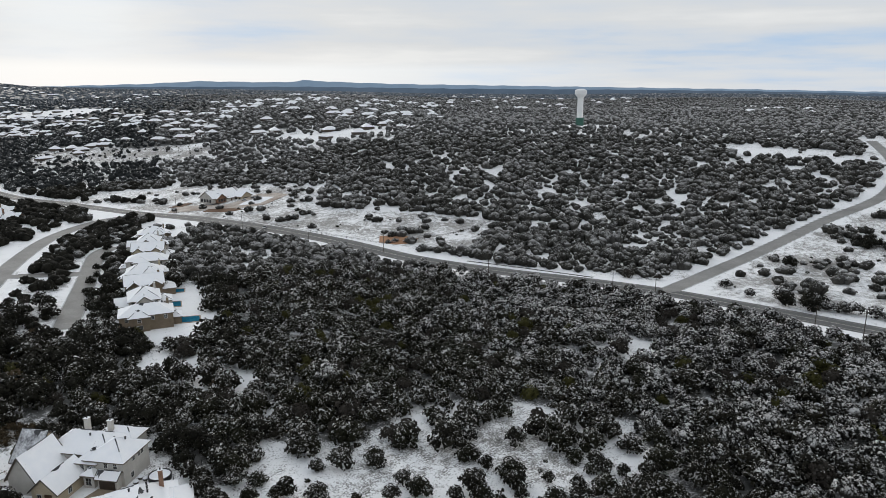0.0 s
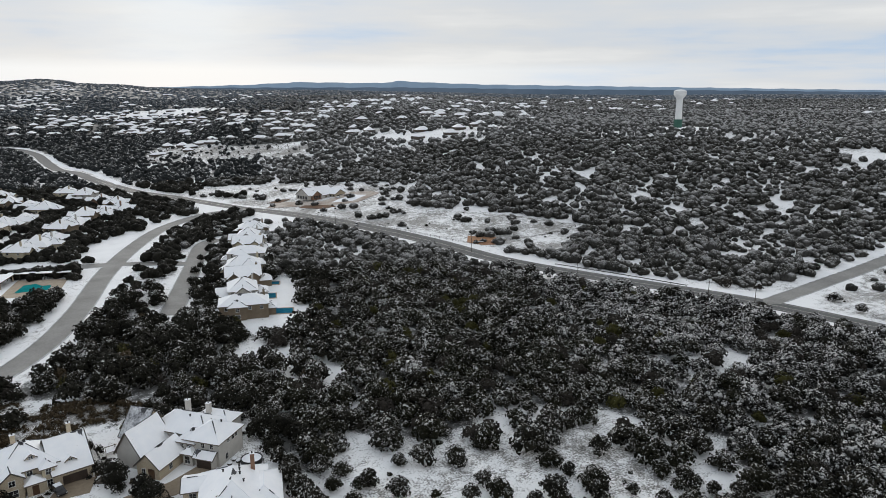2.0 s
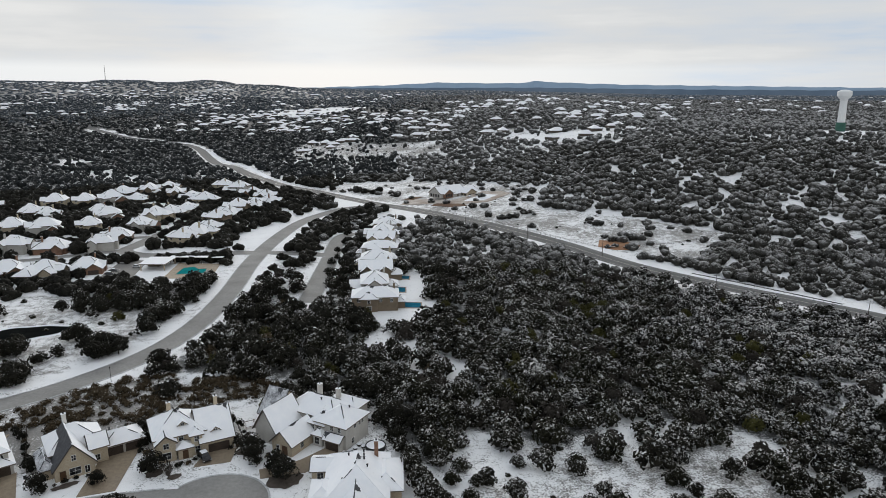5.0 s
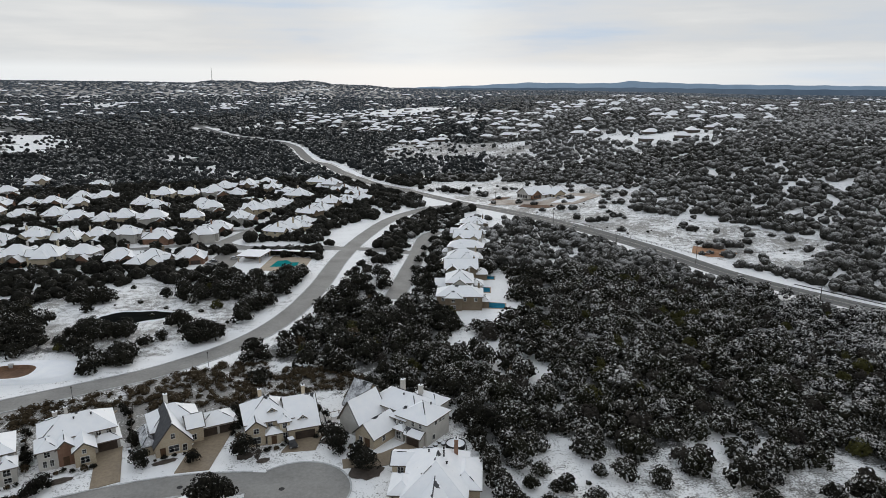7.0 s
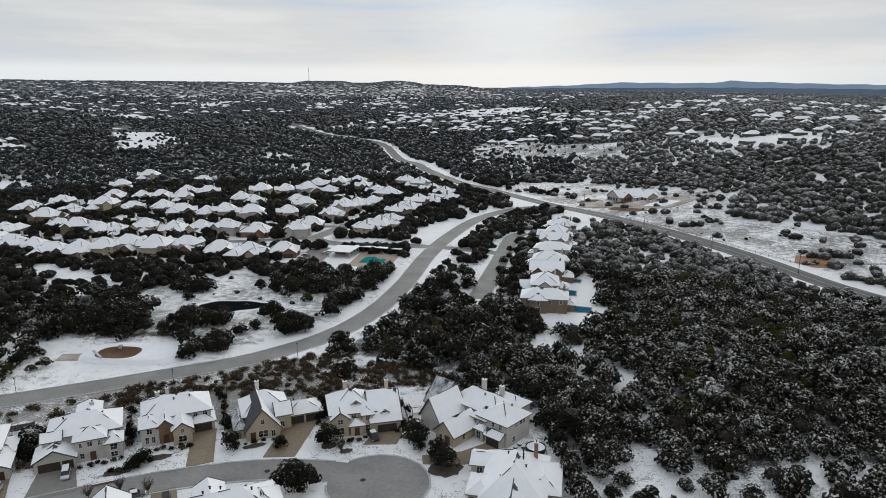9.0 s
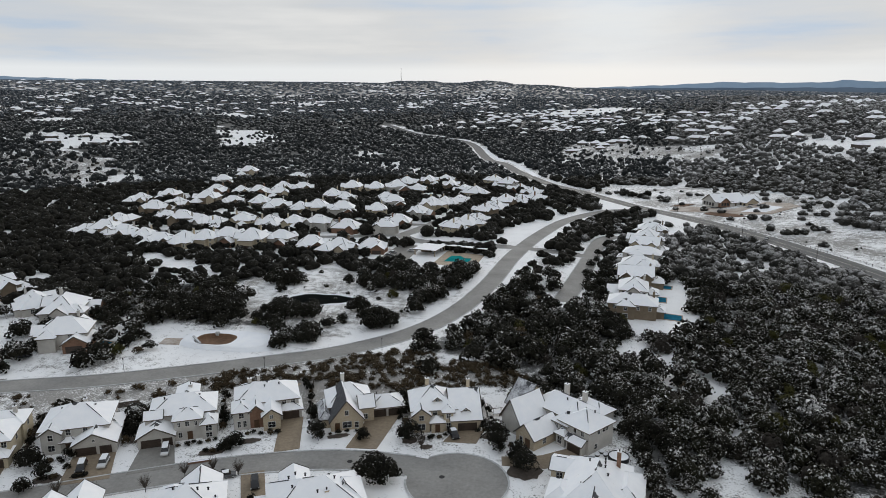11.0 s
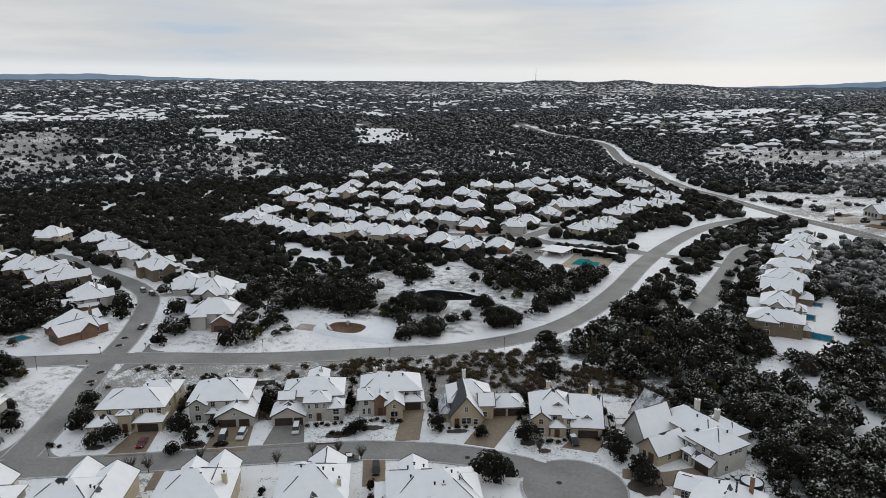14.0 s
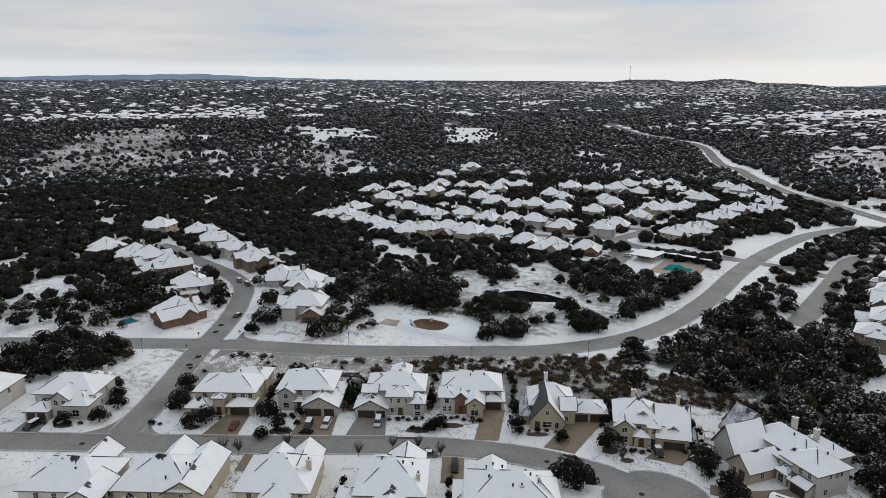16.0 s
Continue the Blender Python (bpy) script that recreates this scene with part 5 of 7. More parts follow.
def build_pool_house():
    t = thing("pool_pavilion", pose(-75, 362, 0, 0, 0, -12), "flat-roofed pool pavilion under snow", "pavilion")
    s, r = Shape(), Shape()
    for x, y in ((-6, -8), (6, -8), (-6, 6), (6, 6)):
        p = Shape()
        p.box(x - 0.25, x + 0.25, y - 0.25, y + 0.25, 0, 3.2)
        part("post", p, "coping", t)
    s.box(-6, 0, 0, 6, 0, 3.2)
    part("wall", s, "stucco_tan", t)
    r.box(-7, 7, -9, 7, 3.2, 3.6, 1, 0)
    part("roof", r, ("snow_roof", "fascia"), t, "flat roof under snow")
    t = thing("shade_canopy", pose(-55, 366, 0, 0, 0, -14), "long flat canopy beside the pool, snow on top", "canopy")
    r = Shape()
    r.box(-16, 13, -2.0, 2.0, 3.1, 3.35, 1, 0)
    part("roof", r, ("snow_roof", "fascia"), t, "flat roof under snow")
    for k in range(6):
        for y in (-1.8, 1.8):
            p = Shape()
            p.box(-15.5 + k * 5.5, -15.2 + k * 5.5, y - 0.15, y + 0.15, 0, 3.1)
            part("post", p, "trim_dark", t)
    clear(-72, 358, 13), clear(-57, 345, 19), clear(-91, 356, 19)


def build_basins():
    """The drainage pits on the lawn and the small pond."""
    t = thing("drainage_pit", pose(-124, 210.6, 0), "sunken drainage pit of red-brown earth inside a snowy bank", "drainage pit")
    s, w, c = Shape(), Shape(), Shape()
    rings = [[(ox + rx * math.copysign(abs(math.cos(q)) ** 0.72, math.cos(q)), oy + ry * math.copysign(abs(math.sin(q)) ** 0.72, math.sin(q)), z) for q in np.linspace(0, 2 * math.pi, 40, endpoint=False)]
             for ox, oy, rx, ry, z in ((4.5, 2.6, 20, 9.4, 0.02), (3.6, 2.2, 16, 8.4, 1.2), (0.8, 0.5, 9.0, 6.6, 1.75), (0.2, 0.2, 7.4, 5.5, 1.6), (0, 0, 6.6, 4.9, 0.6), (0, 0, 5.6, 4.2, 0.3))]
    for j, (a, b) in enumerate(zip(rings[:-1], rings[1:])):
        for i in range(40):
            (s if j < 3 else w).poly([a[i], a[(i + 1) % 40], b[(i + 1) % 40], b[i]])
    w.poly(rings[-1])
    part("bank", s, "snow", t, "snowy raised bank")
    part("bed", w, "earth_red", t, "bare red-brown earth")
    c.solid([(-9.3, 0.4, 0.4), (-8.8, 0.9, 0.4), (-2.4, -5.3, 0.4), (-2.9, -5.8, 0.4), (-9.3, 0.4, 2.1), (-8.8, 0.9, 2.1), (-2.4, -5.3, 2.1), (-2.9, -5.8, 2.1)],
            [(0, 1, 5, 4), (1, 2, 6, 5), (2, 3, 7, 6), (3, 0, 4, 7), (4, 5, 6, 7)], [0] * 5)
    part("retaining_wall", c, "kerb", t, "pale concrete wall")
    c = Shape()
    c.box(-2.6, -1.4, 5.0, 6.0, 0.8, 2.2)
    part("inlet_box", c, "kerb", t, "pale concrete inlet")
    t = thing("drain_apron", pose(-139, 208.4, 0, 0, 0, 4), "sloping concrete drain apron in the snow", "drain")
    c = Shape()
    c.solid([(-5, -2.4, 0.03), (5, -2.2, 0.03), (3.4, 2.2, 0.03), (-4.6, 1.8, 0.03), (-4.6, -1.6, 0.55), (4.6, -1.4, 0.4), (3.2, 1.8, 1.1), (-4.2, 1.5, 1.0)],
            [(0, 1, 5, 4), (1, 2, 6, 5), (2, 3, 7, 6), (3, 0, 4, 7), (4, 5, 6, 7)], [0] * 5)
    part("slab", c, "earth_tan", t)
    t = thing("pond", pose(-105, 267.5, 0, 0, 0, 6), "small dark pond among snowy banks", "pond", kind="structure")
    s, b = Shape(), Shape()
    edge = [(1 + 0.08 * math.sin(3 * q + 1) + 0.05 * math.sin(7 * q)) for q in np.linspace(0, 2 * math.pi, 48, endpoint=False)]
    ring = lambda rx, ry, z: [(rx * f * math.cos(q), ry * f * math.sin(q), z) for f, q in zip(edge, np.linspace(0, 2 * math.pi, 48, endpoint=False))]
    s.poly(ring(14, 7.2, 0.12))
    rings = [ring(16.5, 9.2, 0.02), ring(15, 8.0, 0.35), ring(13.9, 7.1, 0.1)]
    for a, c in zip(rings[:-1], rings[1:]):
        for i in range(48):
            b.poly([a[i], a[(i + 1) % 48], c[(i + 1) % 48], c[i]])
    part("water", s, "pond_water", t, "still black water")
    part("bank", b, "snow", t)
    clear(-105, 267.5, 15)


def build_poles():
    pole = thing("utility_pole", pose(177, 253, 0), "dark wooden utility pole with a crossarm", "utility pole", "utility poles along the highway")
    a, b = Shape(), Shape()
    a.tube((0, 0, -0.3), (0, 0, 11.2), 0.17, 0.11, 8)
    b.box(-1.3, 1.3, -0.06, 0.06, 10.2, 10.34)
    part("shaft", a, "pole_wood", pole)
    arm = part("crossarm", b, "pole_wood", pole)
    for x in (-1.15, -0.4, 0.4, 1.15):
        c = Shape()
        c.tube((x, 0, 10.34), (x, 0, 10.6), 0.06, 0.04, 6)
        part("insulator", c, "rim", arm)
    spots = [(177, 253), (211.4, 206), (223, 192), (243.4, 132.8), (252.4, 119.6), (105, 422.7), (128, 365), (82, 520.5), (159.3, 330.4)]
    pole.matrix_world = pose(*spots[0], 0, 0, 0, -32)
    for x, y in spots[1:]:
        copy_thing(pole, pose(x, y, float(height(x, y)), 0, 0, -32 if y > 250 else -20))


def build_car(paint, kind="saloon", snow=True):
    """A parked car: body with sills and arches, cabin, wheels, lamps; length along y."""
    t = thing("car", pose(0, 0, 0), "", "car")
    ln, w, belt, top = {"saloon": (4.6, 1.8, 0.9, 1.42), "suv": (4.8, 1.95, 1.05, 1.75), "pickup": (5.7, 2.0, 1.1, 1.85), "van": (4.9, 1.9, 1.0, 1.8)}[kind]
    bonnet = {"saloon": 1.25, "suv": 1.15, "pickup": 1.4, "van": 0.8}[kind]
    boot = {"saloon": 0.8, "suv": 0.15, "pickup": 2.0, "van": 0.1}[kind]
    s = Shape()
    y0, y1 = -ln / 2, ln / 2
    prof = [(y0 + 0.05, 0.28), (y0, 0.6), (y0 + 0.15, belt - 0.18), (y0 + bonnet, belt), (y1 - 0.12, belt), (y1, 0.6), (y1 - 0.05, 0.28)]
    for x, k in ((-w / 2, 0), (w / 2, 1)):
        s.v.extend((x * (0.94 if z > 0.8 or z < 0.4 else 1), y, z) for y, z in prof)
    n = len(prof)
    s.f = [tuple(range(n)), tuple(reversed(range(n, 2 * n)))] + [(i, i + n, (i + 1) % n + n, (i + 1) % n) for i in range(n)]
    s.s = [0] * len(s.f)
    part("body", s, paint, t)
    c = Shape()
    a, b = y0 + bonnet, y1 - boot
    rake = 0.55 if kind != "van" else 0.7
    c.solid([(-w * 0.46, a, belt), (w * 0.46, a, belt), (w * 0.46, b, belt), (-w * 0.46, b, belt),
             (-w * 0.38, a + rake, top), (w * 0.38, a + rake, top), (w * 0.38, b - (0.45 if kind == "saloon" else 0.15), top), (-w * 0.38, b - (0.45 if kind == "saloon" else 0.15), top)],
            [(0, 1, 5, 4), (1, 2, 6, 5), (2, 3, 7, 6), (3, 0, 4, 7), (4, 5, 6, 7)], [0] * 5)
    part("cabin_glass", c, "glass", t, "dark glazing")
    r = Shape()
    r.box(-w * 0.385, w * 0.385, a + rake - 0.03, b - (0.43 if kind == "saloon" else 0.13), top - 0.03, top + (0.10 if snow else 0.03), 0, None, 0.04)
    part("roof", r, "snow" if snow else paint, t, "roof with a layer of snow" if snow else "")
    for x in (-w / 2 + 0.1, w / 2 - 0.1):
        for y in (y0 + 0.85, y1 - 0.95):
            wh, rm = Shape(), Shape()
            wh.tube((x - 0.12, y, 0.33), (x + 0.12, y, 0.33), 0.34, 0.34, 14)
            rm.tube((x - 0.13, y, 0.33), (x + 0.13, y, 0.33), 0.2, 0.2, 10)
            wheel = part("wheel", wh, "tyre", t)
            part("rim", rm, "rim", wheel)
        hl, tl = Shape(), Shape()
        hl.box(x - 0.2, x + 0.1, y0 - 0.01, y0 + 0.12, 0.6, 0.74)
        tl.box(x - 0.1, x + 0.1, y1 - 0.1, y1 + 0.01, 0.62, 0.86)
        part("headlight", hl, "lamp_clear", t)
        part("tail_light", tl, "lamp_red", t)
    return t


def build_cars():
    g = "parked cars"
    words = {"car_red": "dark red", "car_white": "white", "car_black": "black", "car_grey": "grey"}
    rows = [("car_red", "saloon", False, *at(-63.4, 164), 25, "on a brown driveway"), ("car_black", "suv", True, *at(-43.2, 165.2), 27, "before a garage"), ("car_white", "suv", True, *at(-38.4, 165.8), 22, "before a garage"), ("car_white", "van", True, *at(-24.4, 167.6), 27, "on a grey driveway"),
            ("car_black", "pickup", True, *at(48.5, 155.2), 27, "before a stone house"), ("car_black", "suv", True, *at(-118.6, 162), 15, "on a driveway"), ("car_black", "suv", False, *at(-2.8, 146), 27, "beside a snowy lawn"), ("car_grey", "saloon", True, *at(-9.2, 151.6), 117, "at the kerb"),
            ("car_black", "pickup", True, -225.7, 190.0, 75, "beside a brick house"), ("car_white", "saloon", True, -264.2, 226.5, 60, "at the kerb"), ("car_grey", "suv", True, -235.3, 221.3, 60, "at the kerb"), ("car_black", "suv", True, -227.8, 219.0, 60, "at the kerb"),
            ("car_black", "saloon", True, -198.6, 184.4, 10, "at the kerb"), ("car_black", "pickup", True, -182.1, 185.5, 110, "beside a house"), ("car_white", "saloon", False, 119.5, 424, -30, "on the highway"), ("car_white", "saloon", True, 133, 522, 60, "in the farm yard"), ("car_grey", "pickup", True, 141, 524, 70, "in the farm yard")]
    for x, y, r in ((-96, 350, 80), (-95.5, 356, 80), (-86, 362, 80), (-94, 372, 85)):
        rows.append(("car_white" if y > 360 else "car_grey", "saloon", True, x, y, r, "in a parking lot"))
    made = {}
    for paint, kind, snow, x, y, rot, place in rows:
        key = (paint, kind, snow)
        m = pose(x, y, float(height(x, y)) + 0.17, 0, 0, rot)
        if key in made:
            c = copy_thing(made[key], m)
        else:
            c = made[key] = build_car(paint, kind, snow)
            c.matrix_world = m
        tagged(c, f"{words[paint]} {'sedan' if kind == 'saloon' else kind} parked {place}" if "highway" not in place else "white sedan on the dark highway", "car", g)


def fence_run(points, high=1.7, mat="fence_wood", label="dark weathered board fence between gardens", boards=True):
    t = thing("fence", pose(*points[0], 0), label, "fence", "garden fences")
    ox, oy = points[0]
    for (xa, ya), (xb, yb) in zip(points, points[1:]):
        d = math.hypot(xb - xa, yb - ya)
        ang = math.degrees(math.atan2(yb - ya, xb - xa))
        if boards:
            s = Shape()
            k = int(d / 0.32)
            for i in range(k):
                s.box(i * d / k + 0.01, (i + 1) * d / k - 0.01, -0.02 + 0.015 * (i % 2), 0.02 + 0.015 * (i % 2), 0.02, high + 0.03 * math.sin(i * 2.7))
            part("board_panel", s, mat, t, "", pose(xa - ox, ya - oy, 0, 0, 0, ang))
        else:
            s = Shape()
            for z in (0.25, high - 0.1):
                s.box(0, d, -0.02, 0.02, z, z + 0.05)
            for i in range(int(d / 0.35) + 1):
                s.box(i * 0.35 - 0.012, i * 0.35 + 0.012, -0.012, 0.012, 0.02, high)
            part("rail_panel", s, mat, t, "", pose(xa - ox, ya - oy, 0, 0, 0, ang))
        for i in range(int(d / 2.6) + 1):
            p = Shape()
            q = min(i * 2.6, d)
            p.box(q - 0.06, q + 0.06, -0.06, 0.06, 0, high + 0.1)
            part("post", p, mat, t, "", pose(xa - ox, ya - oy, 0, 0, 0, ang))


def build_fences():
    fence_run(uvs((-58.5, 172), (-59, 197)))
    fence_run(uvs((-33.6, 175), (-34.5, 199)))
    fence_run(uvs((-10.5, 176), (-10.2, 200)))
    fence_run(uvs((12.8, 175), (16.5, 202)))
    fence_run(uvs((-59, 197), (-34.5, 198)))
    fence_run(uvs((-33.6, 175), (-31.5, 175)))
    fence_run(uvs((58.5, 152), (63, 172)), 1.5, "iron", "black iron railing beside a house", False)
    fence_run([(18, 154), (26, 157.5), (33, 156)], 1.4, "iron", "black iron railing round a snowy garden", False)
    fence_run([(-160, 208), (-151, 190), (-165, 184)], 1.5, "iron", "black iron railing round a garden pool", False)


def build_small():
    # raised round tub with a snowy cover
    t = thing("round_pool", pose(15.4, 156.2, 0), "round raised garden pool with a snowy cover", "swimming pool")
    a, b = Shape(), Shape()
    lathe(a, [(2.6, 0), (2.65, 1.15), (2.45, 1.2), (2.4, 0.95)], 26)
    b.poly(disc(0, 0, 1.0, 2.42, 2.42, 26))
    part("wall", a, "iron", t, "dark round wall")
    part("cover", b, "snow", t, "cover under snow")
    # play frame
    t = thing("play_frame", pose(-17, 174, 0, 0, 0, 20), "small wooden play frame in a snowy garden", "play frame")
    for x in (-1.2, 1.2):
        for y in (-1, 1):
            p = Shape()
            p.tube((x * 1.2, y * 1.3, 0), (x, y * 0.5, 2.2), 0.07, 0.06, 6)
            part("leg", p, "door_wood", t)
    p = Shape()
    p.tube((-1.6, 0, 2.2), (1.6, 0, 2.2), 0.08, 0.08, 6)
    part("beam", p, "door_wood", t)
    p = Shape()
    p.box(-1.3, 1.3, -0.9, 0.9, 0.9, 1.0, 0, 1)
    part("platform", p, ("door_wood", "snow"), t)
    # planted islands in the cross street
    for x, y in ((-178.6, 146.8), (-175.6, 140.4), (-196.1, 173.2), (-192, 166.8)):
        t = thing("planting_bed", pose(x, y, 0.1, 0, 0, 55), "dark oval planting bed with pale kerb in the street", "planting bed", "planted islands")
        k, e = Shape(), Shape()
        lathe(k, [(1.15, 0), (1.15, 0.28), (0.95, 0.28), (0.95, 0.2)], 20)
        k.v = [(q[0] * 1.6, q[1], q[2]) for q in k.v]
        part("kerb", k, "kerb", t, "pale concrete kerb")
        e.poly([(q[0] * 1.6, q[1], 0.22) for q in disc(0, 0, 0, 0.95, 0.95, 20)])
        part("soil", e, "fence_wood", t, "dark soil")
        for i in range(9):
            a = i * 2.4
            q = (1.1 * math.cos(a) * (0.3 + 0.07 * i), 0.6 * math.sin(a) * (0.3 + 0.07 * i), 0.35)
            sh = Shape()
            sh.tube(q, (q[0], q[1], 0.75), 0.3, 0.08, 6)
            part("plant", sh, "brush", t)
    # mulched beds on the lawns
    for u, v, ru, rv in ((-13, 164.6, 3.6, 1.6), (-50, 162.6, 3.4, 1.8), (-4, 167.6, 3.0, 1.4), (40, 151.5, 1.6, 1.2), (-111, 163.4, 2.6, 1.4), (19, 163.6, 3.2, 1.1), (-75, 163.8, 2.4, 1.4), (36.8, 156, 2.2, 1.8), (59, 152, 3.4, 2.6), (60, 134, 4.2, 4.0)):
        x, y = at(u, v)
        s = Shape()
        ring = disc(0, 0, 0.10, ru, rv, 22)
        s.poly([(p[0] * (1 + 0.12 * math.sin(5 * i + u)), p[1] * (1 + 0.12 * math.cos(4 * i + u)), 0.10) for i, p in enumerate(ring)])
        t = thing("planting_bed", pose(x, y, 0, 0, 0, 27), "dark mulched planting bed in a snowy lawn", "planting bed", "garden beds")
        part("soil", s, "fence_wood", t)
    # manhole covers
    for u, v in ((-14, 156.5), (-10, 154.8), (20, 150), (40, 137), (-60, 155), (-100, 154)):
        s = Shape()
        s.poly(disc(0, 0, 0.0, 0.55, 0.55, 16))
        s.poly([(p[0], p[1], -0.02) for p in disc(0, 0, 0.0, 0.7, 0.7, 16)])
        piece("manhole_cover", s, "iron", "dark iron manhole cover in the street", "manhole cover", "manhole covers", m=pose(*at(u, v), 0.20))
    # retaining wall along the kerb
    s = Shape()
    s.box(-18.5, -13, 159.9, 160.4, 0, 0.6, 0, 1)
    s.v = [(*at(q[0], q[1]), q[2]) for q in s.v]
    piece("retaining_wall", s, ("brick_brown", "snow"), "low brick retaining wall with snow on top", "wall")
    # cream wall of an unfinished garden terrace
    t = thing("terrace_wall", pose(-285.0, 154.1, 0), "pale cream angled terrace wall on snowy scrub", "wall")
    for ax, ay, bx, by, h in ((0, 0, 2.4, 10.3, 1.6), (0, 0, 10.1, -4.5, 1.1)):
        s = Shape()
        d = math.hypot(bx - ax, by - ay)
        s.box(0, d, -0.25, 0.25, 0, h, 0, None, 0.04)
        part("wall", s, "stucco_cream", t, "", pose(ax, ay, 0, 0, 0, math.degrees(math.atan2(by - ay, bx - ax))))
        c = Shape()
        c.box(0, d, -0.3, 0.3, h, h + 0.12, 0, None, 0.05)
        part("snow_cap", c, "snow", t, "rounded ridge of snow", pose(ax, ay, 0, 0, 0, math.degrees(math.atan2(by - ay, bx - ax))))
    # gateway by the highway
    for x, y in ((171.5, 345), (180, 341.5)):
        s = Shape()
        s.box(-2.4, 2.4, -0.4, 0.4, 0, 1.3, 0, 1)
        piece("gate_wall", s, ("brick_brown", "snow"), "low dark stone gate wall", "wall", "gate walls", m=pose(x, y, float(height(x, y)), 0, 0, -30))
    # street signs
    for u, v in ((-98.5, 217), (-84.5, 231.5), (-85, 160.5), (-99, 229)):
        t = thing("street_sign", pose(*at(u, v), 0, 0, 0, 27), "thin steel post with a small dark sign plate", "sign", "street signs")
        p, q = Shape(), Shape()
        p.tube((0, 0, 0), (0, 0, 2.8), 0.06, 0.05, 6)
        q.tube((0, -0.06, 2.5), (0, -0.02, 2.5), 0.4, 0.4, 8)
        part("post", p, "iron", t)
        part("plate", q, "brick_brown", t)
    for x, y in ((-140, 181), (-95, 190), (-62, 214), (-200, 141)):
        t = thing("street_lamp", pose(x, y, 0), "slim dark street lamp beside the road", "street lamp", "street lamps")
        p, q = Shape(), Shape()
        p.tube((0, 0, 0), (0, 0, 4.6), 0.08, 0.05, 8)
        q.tube((0, 0, 4.6), (0, 0, 5.05), 0.16, 0.24, 8)
        q.tube((0, 0, 5.05), (0, 0, 5.2), 0.26, 0.05, 8)
        part("post", p, "iron", t)
        part("lantern", q, "trim_dark", t)
    # snowy garden seats and bins
    for i, (x, y) in enumerate(((10.2, 156.8), (11.4, 158.4), (12.3, 157.2), (9.0, 155.2), (10.4, 154.6))):
        t = thing("garden_seat", pose(x, y, 0, 0, 0, 40 * i), "low round garden seat capped with snow", "garden seat", "garden seats")
        p, q = Shape(), Shape()
        lathe(p, [(0.0, 0.02), (0.5, 0.02), (0.62, 0.35), (0.55, 0.6)], 12)
        lathe(q, [(0.62, 0.58), (0.6, 0.75), (0.35, 0.86), (0.0, 0.9)], 12)
        part("seat", p, "trim_dark", t)
        part("snow_cap", q, "snow", t, "rounded cap of snow")
    for u, v in ((59.8, 166.5), (60.6, 167.6), (-59.6, 175), (12.2, 173)):
        t = thing("wheelie_bin", pose(*at(u, v), 0, 0, 0, 20), "dark wheeled rubbish bin with snow on its lid", "bin", "rubbish bins")
        p, q = Shape(), Shape()
        p.box(-0.32, 0.32, -0.36, 0.36, 0.05, 1.0, 0, None, -0.04)
        q.box(-0.38, 0.38, -0.42, 0.42, 1.0, 1.1, 0, 1)
        part("body", p, "iron", t)
        part("lid", q, ("trim_dark", "snow"), t)


def build_roadside():
    # steel guard rail on the hill side of the highway
    line = bend([(189, 290), (203, 268), (216, 246), (224, 232)], 4.0)
    t = thing("guard_rail", pose(*line[0], 0), "dark steel guard rail along the highway", "guard rail")
    s = Shape()
    o = line[0]
    for a, b in zip(line, line[1:]):
        a, b = a - o, b - o
        for z0, z1 in ((0.45, 0.8),):
            s.solid([(*a, z0), (*b, z0), (*b, z1), (*a, z1), (a[0] + 0.08, a[1] + 0.05, z0), (b[0] + 0.08, b[1] + 0.05, z0), (b[0] + 0.08, b[1] + 0.05, z1), (a[0] + 0.08, a[1] + 0.05, z1)],
                    [(0, 1, 2, 3), (7, 6, 5, 4), (3, 2, 6, 7), (0, 4, 5, 1)], [0] * 4)
    part("rail", s, "iron", t)
    for p in line[::1]:
        q = Shape()
        q.box(p[0] - o[0] - 0.07, p[0] - o[0] + 0.07, p[1] - o[1] - 0.07, p[1] - o[1] + 0.07, 0, 0.78)
        part("post", q, "pole_wood", t)
    # ranch fences round the field
    for pts in ([(122, 436), (140, 395), (155, 366), (166, 346)], [(184, 343), (205, 342), (225, 344), (250, 352)], [(104, 470), (122, 436)]):
        line = bend(pts, 4.0)
        o = line[0]
        t = thing("ranch_fence", pose(*o, float(height(*o))), "thin ranch fence of dark posts and rails", "fence", "ranch fences")
        for i, p in enumerate(line):
            q = Shape()
            z = float(height(*p) - height(*o))
            q.box(p[0] - o[0] - 0.08, p[0] - o[0] + 0.08, p[1] - o[1] - 0.08, p[1] - o[1] + 0.08, z, z + 1.35)
            part("post", q, "pole_wood", t)
        for h in (0.5, 0.85, 1.2):
            r = Shape()
            for a, b in zip(line, line[1:]):
                r.tube((*(a - o), float(height(*a) - height(*o)) + h), (*(b - o), float(height(*b) - height(*o)) + h), 0.045, 0.045, 4)
            part("rail", r, "pole_wood", t)


build_tower()
build_farm()
build_mast()
build_roadside()
build_paving()
build_pools()
build_pool_house()
build_basins()
build_poles()
build_cars()
build_fences()
build_small()


